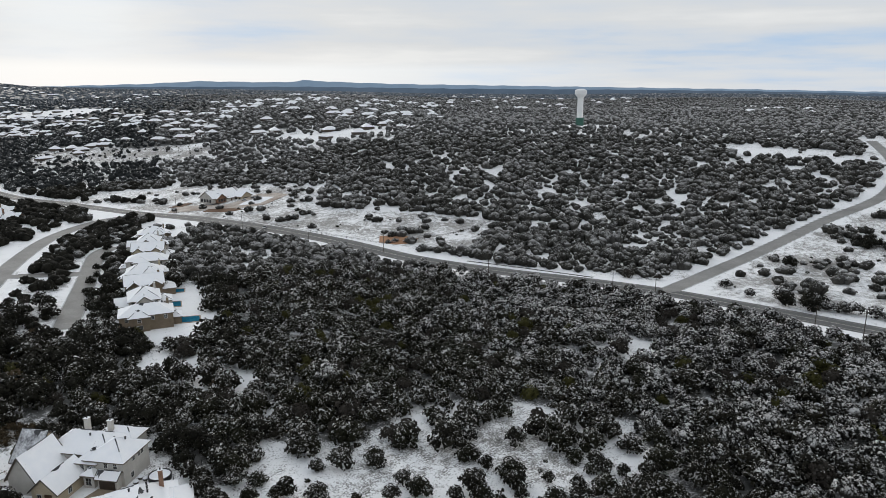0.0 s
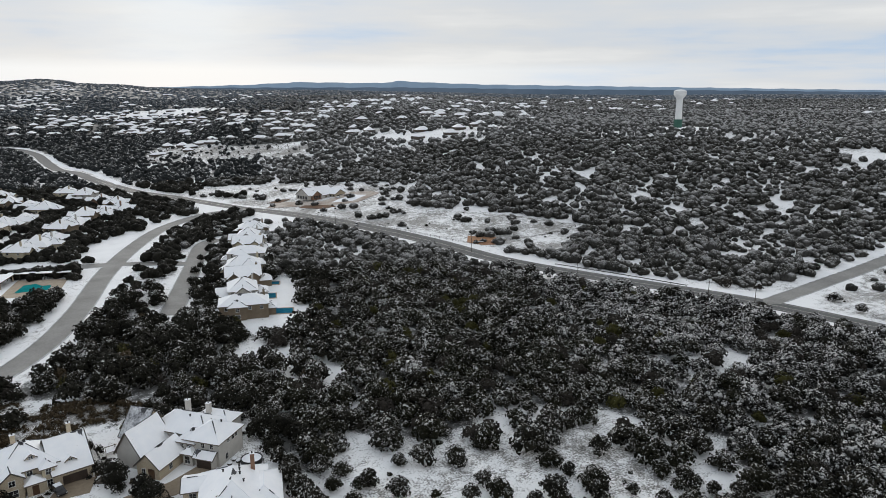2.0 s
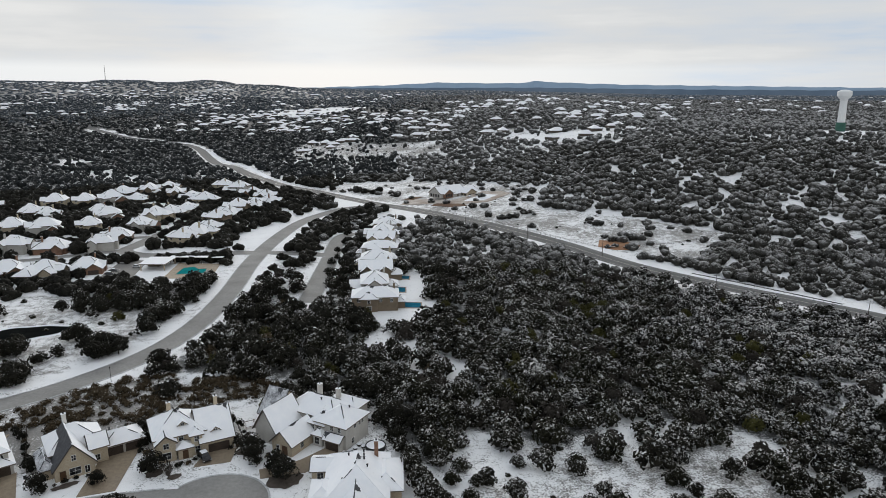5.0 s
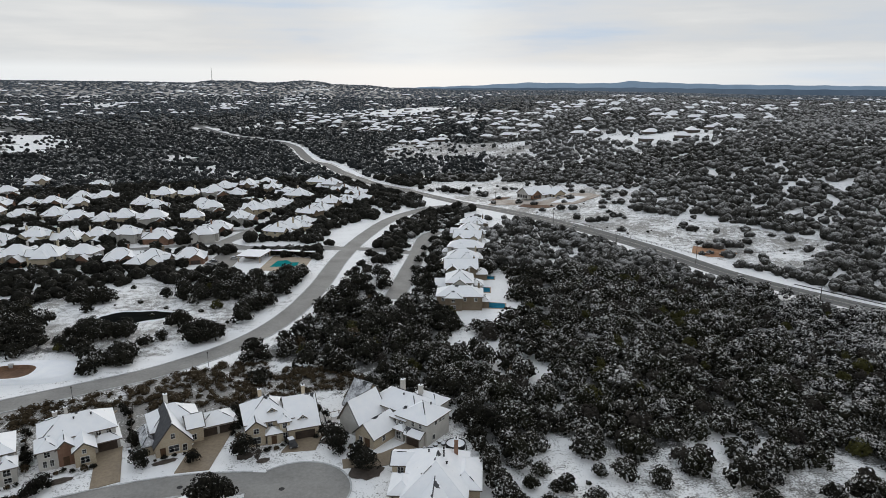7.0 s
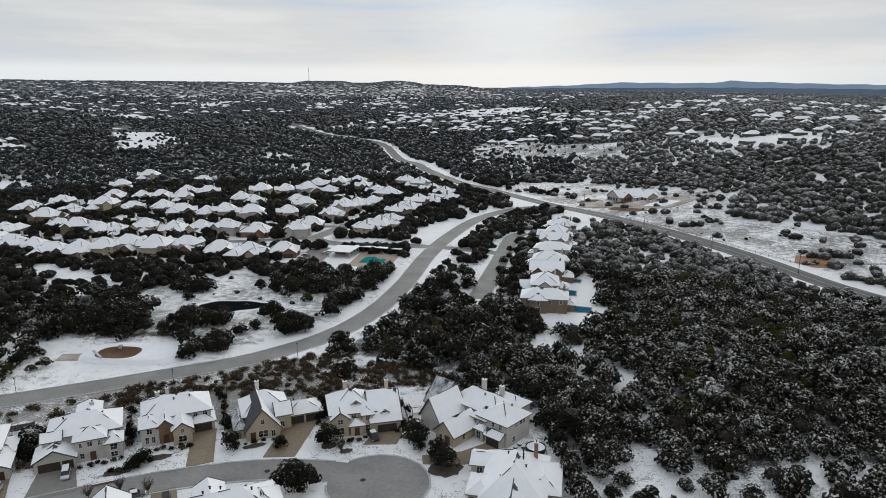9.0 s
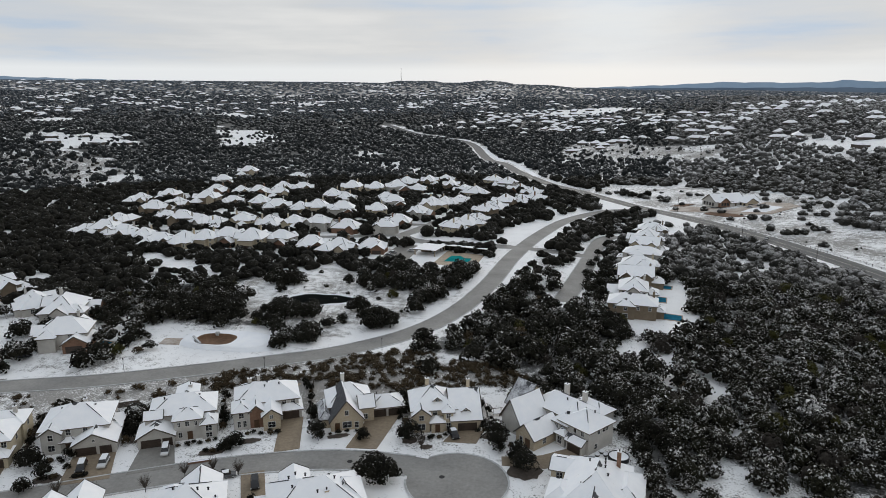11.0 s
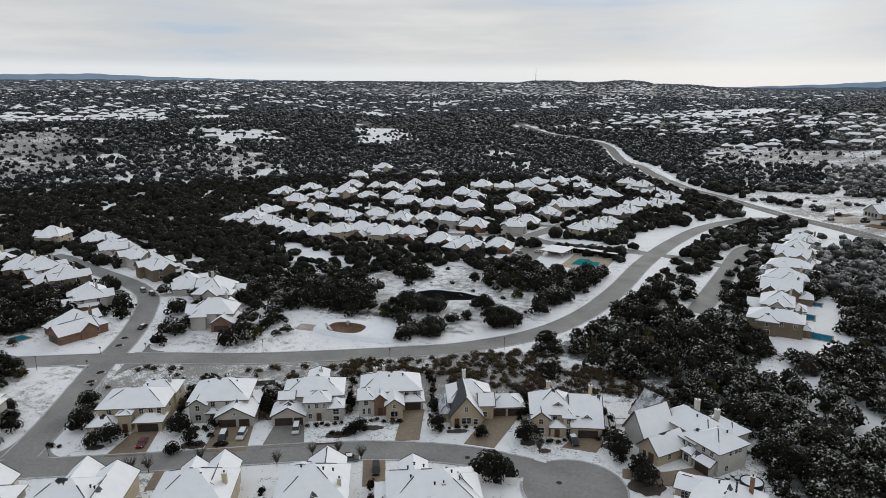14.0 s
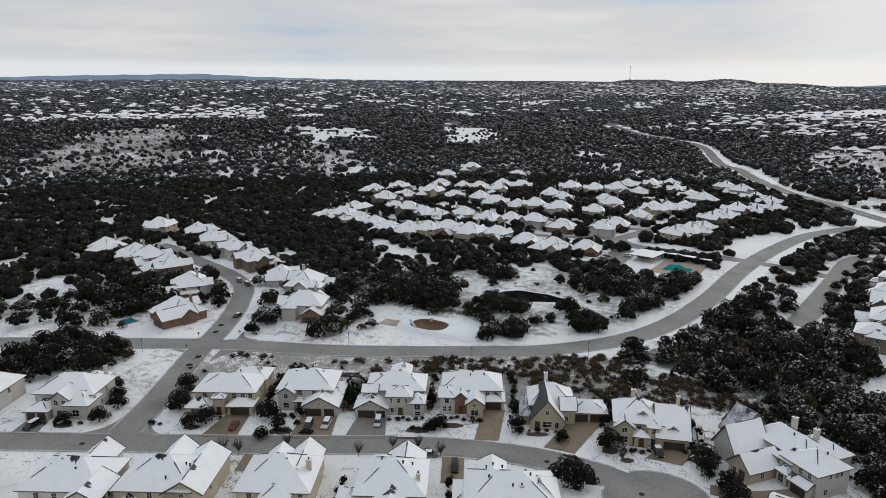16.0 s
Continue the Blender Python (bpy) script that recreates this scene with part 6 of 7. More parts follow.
def far_houses():
    """Hundreds of snowy roofs on the distant slopes, in loose clusters."""
    s = Shape()
    done = 0
    # districts: bearing from and to, distance from and to, houses
    districts = [(-2.2, 2.3, 1310, 1800, 30), (2.4, 7.4, 1110, 1510, 25), (-0.3, 13.1, 940, 1030, 16), (7.4, 14.1, 1040, 1460, 22), (12.5, 17.7, 1220, 1750, 22), (15.5, 31.0, 890, 1610, 55), (31.0, 41.1, 1340, 2770, 22), (20.4, 27.9, 760, 840, 10), (43.3, 46.5, 1910, 2460, 6), (17.8, 22.3, 1480, 2420, 10), (-2.0, 9.2, 1830, 2680, 20), (54.1, 59.8, 1150, 1390, 6), (-9.8, 3.3, 1230, 1690, 30), (-4.2, 1.4, 1600, 1830, 15), (-14.1, -6.1, 1760, 2500, 20), (-27.6, -24.4, 1620, 2290, 10), (-62.3, -43.8, 1240, 1620, 75), (-51.0, -37.9, 1520, 1970, 50), (-62.2, -51.0, 1670, 2400, 45), (-50.9, -29.2, 1990, 2950, 70), (-37.9, -29.2, 1780, 2260, 25), (-31.3, -28.5, 1750, 2010, 6), (-28.5, -16.8, 1740, 3140, 40), (-16.8, -4.1, 1750, 2910, 36), (-62.0, -29.2, 2710, 3410, 40), (-41.2, -35.1, 1000, 1090, 7), (-8.4, -3.9, 1250, 1660, 14)]
    for a0, a1, r0, r1, n in districts:
        for _ in range(int(n * 1.3)):
            r, az = 1 / rng.uniform(1 / r1, 1 / r0), radians(rng.uniform(a0, a1))
            x, y = r * math.sin(az), r * math.cos(az)
            if any((x - hx) ** 2 + (y - hy) ** 2 < 19 ** 2 for hx, hy, _ in DISTANT) or from_line(np.array([x]), np.array([y]), HIGHWAY)[0] < 22:
                continue
            z = float(height(x, y)) - 0.5
            a = float(rng.normal(0, 0.5)) + (1.57 if done % 3 == 0 else 0.0)
            w, d, e = float(rng.uniform(6, 12)), float(rng.uniform(4.2, 7.0)), float(rng.uniform(2.4, 3.6))
            ca, sa = math.cos(a), math.sin(a)
            top = e + d * 0.6
            pts = [(-w, -d, 0), (w, -d, 0), (w, d, 0), (-w, d, 0), (-w, -d, e), (w, -d, e), (w, d, e), (-w, d, e), (-w + d, 0, top), (w - d * 0.9, 0, top)]
            s.solid([(x + p[0] * ca - p[1] * sa, y + p[0] * sa + p[1] * ca, z + p[2]) for p in pts],
                    [(0, 1, 5, 4), (1, 2, 6, 5), (2, 3, 7, 6), (3, 0, 4, 7), (4, 5, 9, 8), (5, 6, 9), (6, 7, 8, 9), (7, 4, 8)], [1, 1, 1, 1, 0, 0, 0, 0])
            DISTANT.append((x, y, 11.0 + 7.0 * (done % 3 == 0)))
            done += 1
    piece("distant_houses", s, ("snow_roof", "fence_wood"), "distant houses with snow-covered roofs on wooded slopes", "houses", kind="stuff")


far_houses()


# ---- trees ----
def clump_cloud(seed, count, size, tall, wide, core_cut, conical=0.0, lobes=5, core=0.85):
    """A crown: small pointed leaf clumps over several rounded lobes, round a dark uneven core. Unit height about 1."""
    r = np.random.default_rng(seed)
    centres = [(0, 0, tall * 0.56, wide * 0.66)]
    for k in range(lobes):
        a = 2 * math.pi * (k + r.uniform(-0.3, 0.3)) / lobes
        d = wide * r.uniform(0.42, 0.62)
        centres.append((d * math.cos(a), d * math.sin(a), tall * r.uniform(0.22, 0.5), wide * r.uniform(0.36, 0.52)))
    v, f = [], []
    weights = np.array([c[3] ** 2 for c in centres])
    pick = r.choice(len(centres), count, p=weights / weights.sum())
    for j in pick:
        cx, cy, cz, cr = centres[j]
        n = r.normal(size=3)
        n[2] = abs(n[2]) * 1.1 - 0.35
        n /= np.linalg.norm(n)
        squeeze = 1 - conical * max(0.0, (cz + n[2] * cr) / tall - 0.3)
        p = np.array([cx + n[0] * cr * squeeze, cy + n[1] * cr * squeeze, cz + n[2] * cr * 0.85])
        p += r.normal(size=3) * size * 0.25
        out = n + np.array([0, 0, 0.30]) + r.normal(size=3) * 0.35
        out /= np.linalg.norm(out)
        t = np.cross(out, r.normal(size=3))
        t /= np.linalg.norm(t)
        b = np.cross(out, t)
        s = size * r.uniform(0.6, 1.35)
        i = len(v)
        v.append(p + out * s * 0.38)
        ph = r.uniform(0, 2)
        for q in range(3):
            a = ph + 2.094 * q
            v.append(p + (t * math.cos(a) + b * math.sin(a)) * s * r.uniform(0.55, 0.85) - out * s * 0.15)
        f += [(i, i + 1, i + 2), (i, i + 2, i + 3), (i, i + 3, i + 1)]
    for cx, cy, cz, cr in centres[:core_cut]:
        i = len(v)
        for rr, zz in ((0.55, -0.7), (0.9, 0.1)):
            for q in range(5):
                a = q * 1.2566 + rr
                k = cr * core * rr * r.uniform(0.8, 1.1)
                v.append(np.array([cx + k * math.cos(a), cy + k * math.sin(a), cz + zz * cr * 0.75]))
        v.append(np.array([cx, cy, cz + cr * (core - 0.15)]))
        for q in range(5):
            a0, a1, b0, b1 = i + q, i + (q + 1) % 5, i + 5 + q, i + 5 + (q + 1) % 5
            f += [(a0, a1, b1), (a0, b1, b0), (b0, b1, i + 10)]
    return np.array(v), np.array(f)


def limbs(seed, tall, wide):
    """A tapered trunk that forks into limbs."""
    r = np.random.default_rng(seed)
    s = Shape()
    lean = r.normal(size=2) * 0.04
    fork = (lean[0], lean[1], tall * 0.28)
    s.tube((0, 0, -0.03), fork, 0.045, 0.034, 6)
    for k in range(4):
        a = 2 * math.pi * k / 4 + r.uniform(-0.4, 0.4)
        mid = (fork[0] + wide * 0.3 * math.cos(a), fork[1] + wide * 0.3 * math.sin(a), tall * 0.48)
        end = (fork[0] + wide * 0.55 * math.cos(a + 0.2), fork[1] + wide * 0.55 * math.sin(a + 0.2), tall * 0.68)
        s.tube(fork, mid, 0.028, 0.018, 5)
        s.tube(mid, end, 0.018, 0.006, 4)
    return s


def join(name, templates, which, xs, ys, zs, scale, turn, mat, label, category, squash=None):
    """Many copies of crown shapes in one mesh."""
    allv, allf, base = [], [], 0
    for k, (tv, tf) in enumerate(templates):
        sel = np.nonzero(which == k)[0]
        if not len(sel):
            continue
        c, s = np.cos(turn[sel])[:, None], np.sin(turn[sel])[:, None]
        sx = scale[sel][:, None]
        sz = sx if squash is None else sx * squash[sel][:, None]
        x = (tv[:, 0] * c - tv[:, 1] * s) * sx + xs[sel][:, None]
        y = (tv[:, 0] * s + tv[:, 1] * c) * sx + ys[sel][:, None]
        z = tv[:, 2][None, :] * sz + zs[sel][:, None]
        allv.append(np.stack([x, y, z], 2).reshape(-1, 3))
        off = base + np.arange(len(sel))[:, None, None] * len(tv)
        allf.append((tf[None] + off).reshape(-1, 3))
        base += len(sel) * len(tv)
    if not allv:
        return
    v, f = np.concatenate(allv).astype(np.float32), np.concatenate(allf).astype(np.int32)
    me = bpy.data.meshes.new(name)
    me.vertices.add(len(v))
    me.vertices.foreach_set("co", v.ravel())
    me.loops.add(len(f) * 3)
    me.loops.foreach_set("vertex_index", f.ravel())
    me.polygons.add(len(f))
    me.polygons.foreach_set("loop_start", np.arange(0, len(f) * 3, 3, dtype=np.int32))
    me.materials.append(MATS[mat])
    me.polygons.foreach_set("use_smooth", np.ones(len(f), bool))
    me.update(calc_edges=True)
    return tagged(new(name, me), label, category, kind="stuff")


def scatter(r0, r1, step, a0=-66.0, a1=68.0):
    """Points on a jittered grid in a wide fan."""
    g = np.arange(-r1, r1, step)
    x, y = np.meshgrid(g, np.arange(-50, r1, step))
    x = (x + rng.uniform(-0.42, 0.42, x.shape) * step).ravel()
    y = (y + rng.uniform(-0.42, 0.42, y.shape) * step).ravel()
    r, az = np.hypot(x, y), np.degrees(np.arctan2(x, y))
    k = (r > r0) & (r <= r1) & (az > a0) & (az < a1)
    x, y = x[k], y[k]
    keep = rng.random(len(x)) < wooded(x, y)
    return x[keep], y[keep]


def mound(seed, tall, wide, lobes, seg, tufts):
    """A rounded broad crown for the middle distance: uneven lobes that run together, with leaf tufts on them."""
    r = np.random.default_rng(seed)
    v, f = [], []
    spots = [(0, 0, tall * 0.40, wide * 0.62)]
    for k in range(lobes - 1):
        a = 2 * math.pi * (k + r.uniform(-0.3, 0.3)) / max(1, lobes - 1)
        d = wide * r.uniform(0.38, 0.6)
        spots.append((d * math.cos(a), d * math.sin(a), tall * r.uniform(0.24, 0.42), wide * r.uniform(0.34, 0.5)))
    for cx, cy, cz, cr in spots:
        i = len(v)
        up = min(cr * 0.95, tall - cz)
        for zz, rr in ((-0.75, 0.62), (0.05, 1.0), (0.62, 0.74)) if seg > 5 else ((-0.7, 0.7), (0.3, 0.95)):
            for q in range(seg):
                a = 2 * math.pi * (q + 0.5 * zz) / seg
                k = cr * rr * r.uniform(0.78, 1.16)
                v.append(np.array([cx + k * math.cos(a), cy + k * math.sin(a), cz + zz * up * r.uniform(0.85, 1.15)]))
        n = (len(v) - i) // seg
        v.append(np.array([cx + cr * r.uniform(-0.15, 0.15), cy + cr * r.uniform(-0.15, 0.15), cz + up]))
        for j in range(n - 1):
            for q in range(seg):
                a0, a1, b0, b1 = i + j * seg + q, i + j * seg + (q + 1) % seg, i + (j + 1) * seg + q, i + (j + 1) * seg + (q + 1) % seg
                f += [(a0, a1, b1), (a0, b1, b0)]
        for q in range(seg):
            f.append((i + (n - 1) * seg + q, i + (n - 1) * seg + (q + 1) % seg, i + n * seg))
    for _ in range(tufts):
        cx, cy, cz, cr = spots[r.integers(len(spots))]
        n = r.normal(size=3)
        n[2] = abs(n[2]) * 0.8
        n /= np.linalg.norm(n)
        c = np.array([cx, cy, cz]) + n * cr * 0.95
        t = np.cross(n, r.normal(size=3))
        t /= np.linalg.norm(t)
        b, s = np.cross(n, t), wide * r.uniform(0.10, 0.22)
        i = len(v)
        v.append(c + n * s * 0.7)
        v += [c + (t * math.cos(a) + b * math.sin(a)) * s - n * s * 0.2 for a in (0.0, 2.1, 4.2)]
        f += [(i, i + 1, i + 2), (i, i + 2, i + 3), (i, i + 3, i + 1)]
    return np.array(v), np.array(f)


NEAR_CROWNS = [clump_cloud(10 + k, 175, 0.125, 1.0, 0.62 if k < 4 else 0.5, 4, 0.0 if k < 4 else 0.5, 5) for k in range(6)]
MID_CROWNS = [mound(30 + k, 0.86, 0.74, 4, 6, 22) for k in range(6)]
BRUSH_CROWNS = [clump_cloud(40 + k, 75, 0.16, 0.8, 0.7, 2, 0.0, 5) for k in range(4)]
FAR_CROWNS = [mound(50 + k, 0.85, 0.78, 2, 5, 4) for k in range(5)]
CLUSTERS = [mound(70 + k, 0.7, 0.8, 2, 4, 0) for k in range(4)]
SPECKS = [mound(80 + k, 0.5, 0.8, 1, 4, 0) for k in range(4)]


def plant(name, templates, x, y, lo, hi, mat, label, category="trees", sink=0.04):
    n = len(x)
    if not n:
        return
    lone = np.zeros(n, bool)
    for outline, share, _ in OPEN:
        if 0 < share < 0.35:
            lone |= inside(x, y, outline)
    size = rng.uniform(lo, hi, n) * (0.75 + 0.5 * patchy(x, y, 25.0)) if n < 20000 else rng.uniform(lo, hi, n)
    size = np.where(lone & (np.hypot(x, y) > 350), size * np.where(np.hypot(x, y) < 620, 0.85, 0.72), size)
    join(name, templates, rng.integers(0, len(templates), n), x, y, height(x, y) - sink * size, size, rng.uniform(0, 6.28, n), mat, label, category, rng.uniform(0.8, 1.1, n) * (0.5 if templates is SPECKS else 0.85 if templates is CLUSTERS else 1.0))
    return size


def single_tree(k, x, y, size, mat, group, label, fine=False):
    t = thing("tree", pose(x, y, float(height(x, y)), 0, 0, 57.0 * (k % 13)), label, "tree", group)
    t.scale = (size,) * 3
    part("trunk", TRUNK_MESHES[k % 4], (), t)
    part("crown", CROWN_MESHES[(k % 3 + 6 if fine else k % 6, mat)], (), t)


TRUNK_MESHES = [limbs(90 + k, 1.0, 0.6).mesh("trunk", ("bark",)) for k in range(4)]
CROWN_MESHES = {}
for k, (tv, tf) in enumerate(NEAR_CROWNS):
    tv, tf = clump_cloud(110 + k, 340, 0.092, 1.0, 0.62 if k < 4 else 0.5, 6, 0.0 if k < 4 else 0.5, 5)
    for mat in ("yard_oak", "oak", "juniper", "frost_oak"):
        me = bpy.data.meshes.new("crown")
        me.from_pydata(tv.tolist(), [], tf.tolist())
        me.materials.append(MATS[mat])
        me.polygons.foreach_set("use_smooth", np.ones(len(tf), bool))
        CROWN_MESHES[(k, mat)] = me
for k in range(9, 3, -1):
    tv, tf = clump_cloud(130 + k, 850 if k > 5 else 110, 0.055 if k > 5 else 0.15, 1.0, 0.60, 5, 0.0, 6)
    for mat in ("yard_oak", "brush"):
        me = bpy.data.meshes.new("crown")
        me.from_pydata(tv.tolist(), [], tf.tolist())
        me.materials.append(MATS[mat])
        me.polygons.foreach_set("use_smooth", np.ones(len(tf), bool))
        CROWN_MESHES[(k if k > 5 else k + 20, mat)] = me


def build_trees():
    # garden trees, by the near street's axes
    for k, (u, v, size) in enumerate(((-85.4, 186, 6.5), (-82.6, 174, 7), (-72, 166, 6), (-76, 164.5, 4.5), (-55.5, 170, 6), (-51.5, 165, 4), (13.5, 165, 5.2), (25, 160, 3.6), (36.7, 156.5, 6.2), (55.8, 159, 4), (57.5, 157, 3.5), (58.5, 149.5, 6.5), (57.5, 145.5, 5), (60.5, 139, 5.5), (60, 134.5, 6),
                                      (-54, 158.5, 4), (-7.2, 166, 4.5), (-9.5, 164.5, 4), (-108, 186, 5), (-104, 180, 4.5), (-101, 174, 5), (-102, 166, 5), (-111, 164.5, 4), (24, 141.5, 7.5), (26.5, 139, 7), (-47, 172, 3.5), (-33, 180, 4), (-33.8, 186, 4.5), (-10, 181, 3.5),
                                      (-35, 182, 4), (95, 140, 8), (97.5, 136, 7), (99, 130, 5), (93, 120, 4), (14, 176, 4), (39.5, 171, 4.5), (40, 178, 5), (60, 171, 3), (-130, 213, 8), (-137, 206, 8.5), (-143, 214, 9), (-150, 208, 7), (-134, 219, 7), (-146, 203, 7), (-128, 207, 7.5), (-140, 221, 8), (-127, 219, 7), (-121, 214, 7), (-145, 224, 8), (-139, 211, 8), (-124, 209, 6), (-150, 217, 8))):
        single_tree(k, *at(u, v), size, "yard_oak", "garden trees", "dark evergreen garden tree with little snow on it", True)
    # clipped shrubs along the fronts and in the beds
    k = 0
    for u0, u1, v, n in ((-79, -73, 168.6, 4), (-71, -68.5, 170, 2), (-54, -48, 170.6, 5), (-47, -46.6, 166, 1), (-22, -12, 170.3, 6), (-16, -10, 165, 5), (-7, 2, 171, 5), (1, 4.5, 170.4, 3), (13.5, 27, 164.8, 6), (39.5, 49, 155.6, 6), (55.5, 59.5, 154.6, 4), (-121, -105, 164.6, 5),
                         (60, 66, 146, 5), (86, 92, 146, 5), (-33.5, -33, 176, 2), (-58.6, -58.2, 176, 2), (-88, -84, 165, 3), (-44, -41, 161.2, 3), (-52, -48, 162.5, 5)):
        for i in range(n):
            f = (i + 0.5) / n
            x, y = at(u0 + (u1 - u0) * f + float(rng.uniform(-0.5, 0.5)), v + float(rng.uniform(-0.8, 0.8)))
            size = float(rng.uniform(0.9, 1.9))
            s = new("shrub", CROWN_MESHES[(24 + k % 2, "yard_oak" if k % 4 else "brush")])
            s.matrix_world = pose(x, y, 0.0, 0, 0, 40.0 * k) @ Matrix.Diagonal((size, size, size * 0.85, 1))
            tagged(s, "low dark evergreen shrub by a house" if k % 4 else "low brown winter shrub by a house", "shrub", "garden shrubs")
            k += 1
    # evergreen bushes along the fences and walls between the gardens
    for u, v0, v1, n in ((-58.8, 171, 196, 9), (-34.2, 174, 198, 9), (-10.4, 175, 199, 8), (14.0, 176, 201, 9), (-84, 172, 186, 6), (37.5, 164, 180, 6), (61.5, 154, 172, 6), (-73.5, 128, 142, 4), (-48.5, 126, 142, 5), (-29.2, 126, 142, 5), (-4.2, 126, 142, 5)):
        for i in range(n):
            x, y = at(u + float(rng.uniform(-0.7, 0.7)), v0 + (v1 - v0) * (i + float(rng.uniform(0.1, 0.9))) / n)
            size = float(rng.uniform(1.3, 3.0))
            s = new("shrub", CROWN_MESHES[(24 + i % 2, "yard_oak" if i % 5 else "brush")])
            s.matrix_world = pose(x, y, 0.0, 0, 0, 53.0 * i) @ Matrix.Diagonal((size * 0.8, size * 0.8, size, 1))
            tagged(s, "dark evergreen bush along a garden fence" if i % 5 else "brown winter bush along a garden fence", "shrub", "fence bushes")
    # bare saplings
    for u, v, size in ((38.5, 150.5, 4.0), (-18.8, 154.6, 3.2), (-12.3, 154.6, 3.4), (-46, 154.2, 3.6), (-38, 150.2, 4), (-27, 150.5, 3.5), (-61.5, 150.4, 4.2), (-57.5, 150.6, 3.8), (-40.5, 150.4, 3.8), (-6.5, 151.4, 3.6)):
        x, y = at(u, v)
        size *= 1.35
        t = thing("bare_tree", pose(x, y, 0), "small leafless tree on a snowy verge", "tree", "bare street trees")
        r = np.random.default_rng(int(abs(u) * 10))
        s, tw = Shape(), Shape()
        s.tube((0, 0, -0.1), (0, 0, size * 0.4), 0.09, 0.06, 6)
        for _ in range(90):
            a, e, h = r.uniform(0, 6.28), r.uniform(0.5, 1.2), r.uniform(0.3, 0.6) * size
            q = (h * 0.2 * math.cos(a), h * 0.2 * math.sin(a), h * 0.9)
            w = (size * 0.4 * math.cos(a) * math.cos(e), size * 0.4 * math.sin(a) * math.cos(e), h + size * 0.4 * math.sin(e))
            tw.tube((0, 0, h * 0.7), q, 0.04, 0.03, 4)
            tw.tube(q, w, 0.035, 0.012, 3)
        part("trunk", s, "bark", t)
        part("twigwork", tw, "twigs", t)
    # nearest woods
    x, y = scatter(120, 330, 5.7)
    r = np.hypot(x, y)
    az = np.degrees(np.arctan2(x, y))
    order = np.argsort(r + 60 * (az < 0))
    single, rest = order[:110], order[110:]
    for k in single:
        single_tree(int(k), float(x[k]), float(y[k]), float(rng.uniform(4.6, 8.0) if not inside(x[k:k + 1], y[k:k + 1], OPEN[0][0])[0] else rng.uniform(3.2, 6.2)), ("frost_oak" if x[k] > 128 else "oak") if k % 3 else "juniper", "trees of the near wood", "dark live oak dusted with snow" if k % 3 else "dark juniper tree dusted with snow")
    left = rng.random(len(rest)) < 1 / (1 + np.exp((x[rest] + 12 - 0.16 * y[rest]) / 14))
    a, b = rest[left], rest[~left]
    odd = rng.random(len(a))
    for lo, hi, name, mat, label in ((0, 0.58, "valley_trees", "yard_oak", "dense dark evergreen oaks with a little snow"), (0.58, 0.80, "snowy_valley_trees", "oak", "oaks with snow on their crowns"), (0.80, 0.88, "bare_valley_trees", "leafless", "grey-brown leafless trees among the oaks"), (0.88, 0.93, "olive_valley_trees", "olive", "yellow-green oaks without snow"), (0.93, 1.01, "valley_brush", "brush", "brown winter brush among the oaks")):
        c = a[(odd >= lo) & (odd < hi)]
        plant(name, NEAR_CROWNS, x[c], y[c], 4.6 if lo < 0.8 else 3.0, 8.4 if lo < 0.8 else 5.5, mat, label)
    odd = rng.random(len(b))
    plant("olive_trees", NEAR_CROWNS, x[b[odd < 0.06]], y[b[odd < 0.06]], 4.2, 6.5, "olive", "yellow-green oaks without snow")
    plant("leafless_trees", NEAR_CROWNS, x[b[odd > 0.89]], y[b[odd > 0.89]], 4.2, 6.5, "leafless", "grey-brown leafless trees in the wood")
    b = b[(odd >= 0.06) & (odd <= 0.89)]
    frost = rng.random(len(b)) < 0.8 / (1 + np.exp((138 - x[b]) / 14))
    plant("frosted_oaks", NEAR_CROWNS, x[b[frost]], y[b[frost]], 5.0, 8.0, "frost_oak", "live oaks white with frost and snow")
    b = b[~frost]
    m = rng.random(len(b)) < 0.68
    plant("near_oaks", NEAR_CROWNS, x[b[m]], y[b[m]], 5.0, 8.4, "oak", "dense live oaks with snow on their crowns")
    plant("near_junipers", NEAR_CROWNS, x[b[~m]], y[b[~m]], 4.6, 7.6, "juniper", "dense junipers with snow on their crowns")
    # middle distance
    x, y = scatter(330, 700, 6.4)
    az = np.degrees(np.arctan2(x, y))
    dark = rng.random(len(x)) < 1 / (1 + np.exp((az - 5) / 1.5))
    odd = rng.random(len(x))
    plant("middle_oaks", MID_CROWNS, x[~dark & (odd < 0.6)], y[~dark & (odd < 0.6)], 3.8, 8.2, "hill_oak", "oaks and junipers with snow in the middle distance")
    plant("middle_frosted_oaks", MID_CROWNS, x[~dark & (odd >= 0.6)], y[~dark & (odd >= 0.6)], 3.4, 7.4, "hill_frost", "grey oaks white with frost in the middle distance")
    plant("middle_dark_oaks", MID_CROWNS, x[dark], y[dark], 4.2, 8.4, "dark_oak", "dark evergreen oaks between the houses")
    x, y = scatter(700, 1300, 9.0)
    far_left = np.degrees(np.arctan2(x, y)) < 8
    plant("hill_trees", FAR_CROWNS, x[~far_left], y[~far_left], 5.0, 9.0, "hill_wood", "snow-dusted woods on the hill")
    plant("valley_woods", FAR_CROWNS, x[far_left], y[far_left], 5.0, 9.5, "valley_wood", "dark woods in the valley")
    x, y = scatter(1300, 2300, 13.0)
    r = np.hypot(x, y) + rng.normal(0, 120, len(x))
    tower_side = np.degrees(np.arctan2(x, y)) + rng.normal(0, 3, len(x)) > 9
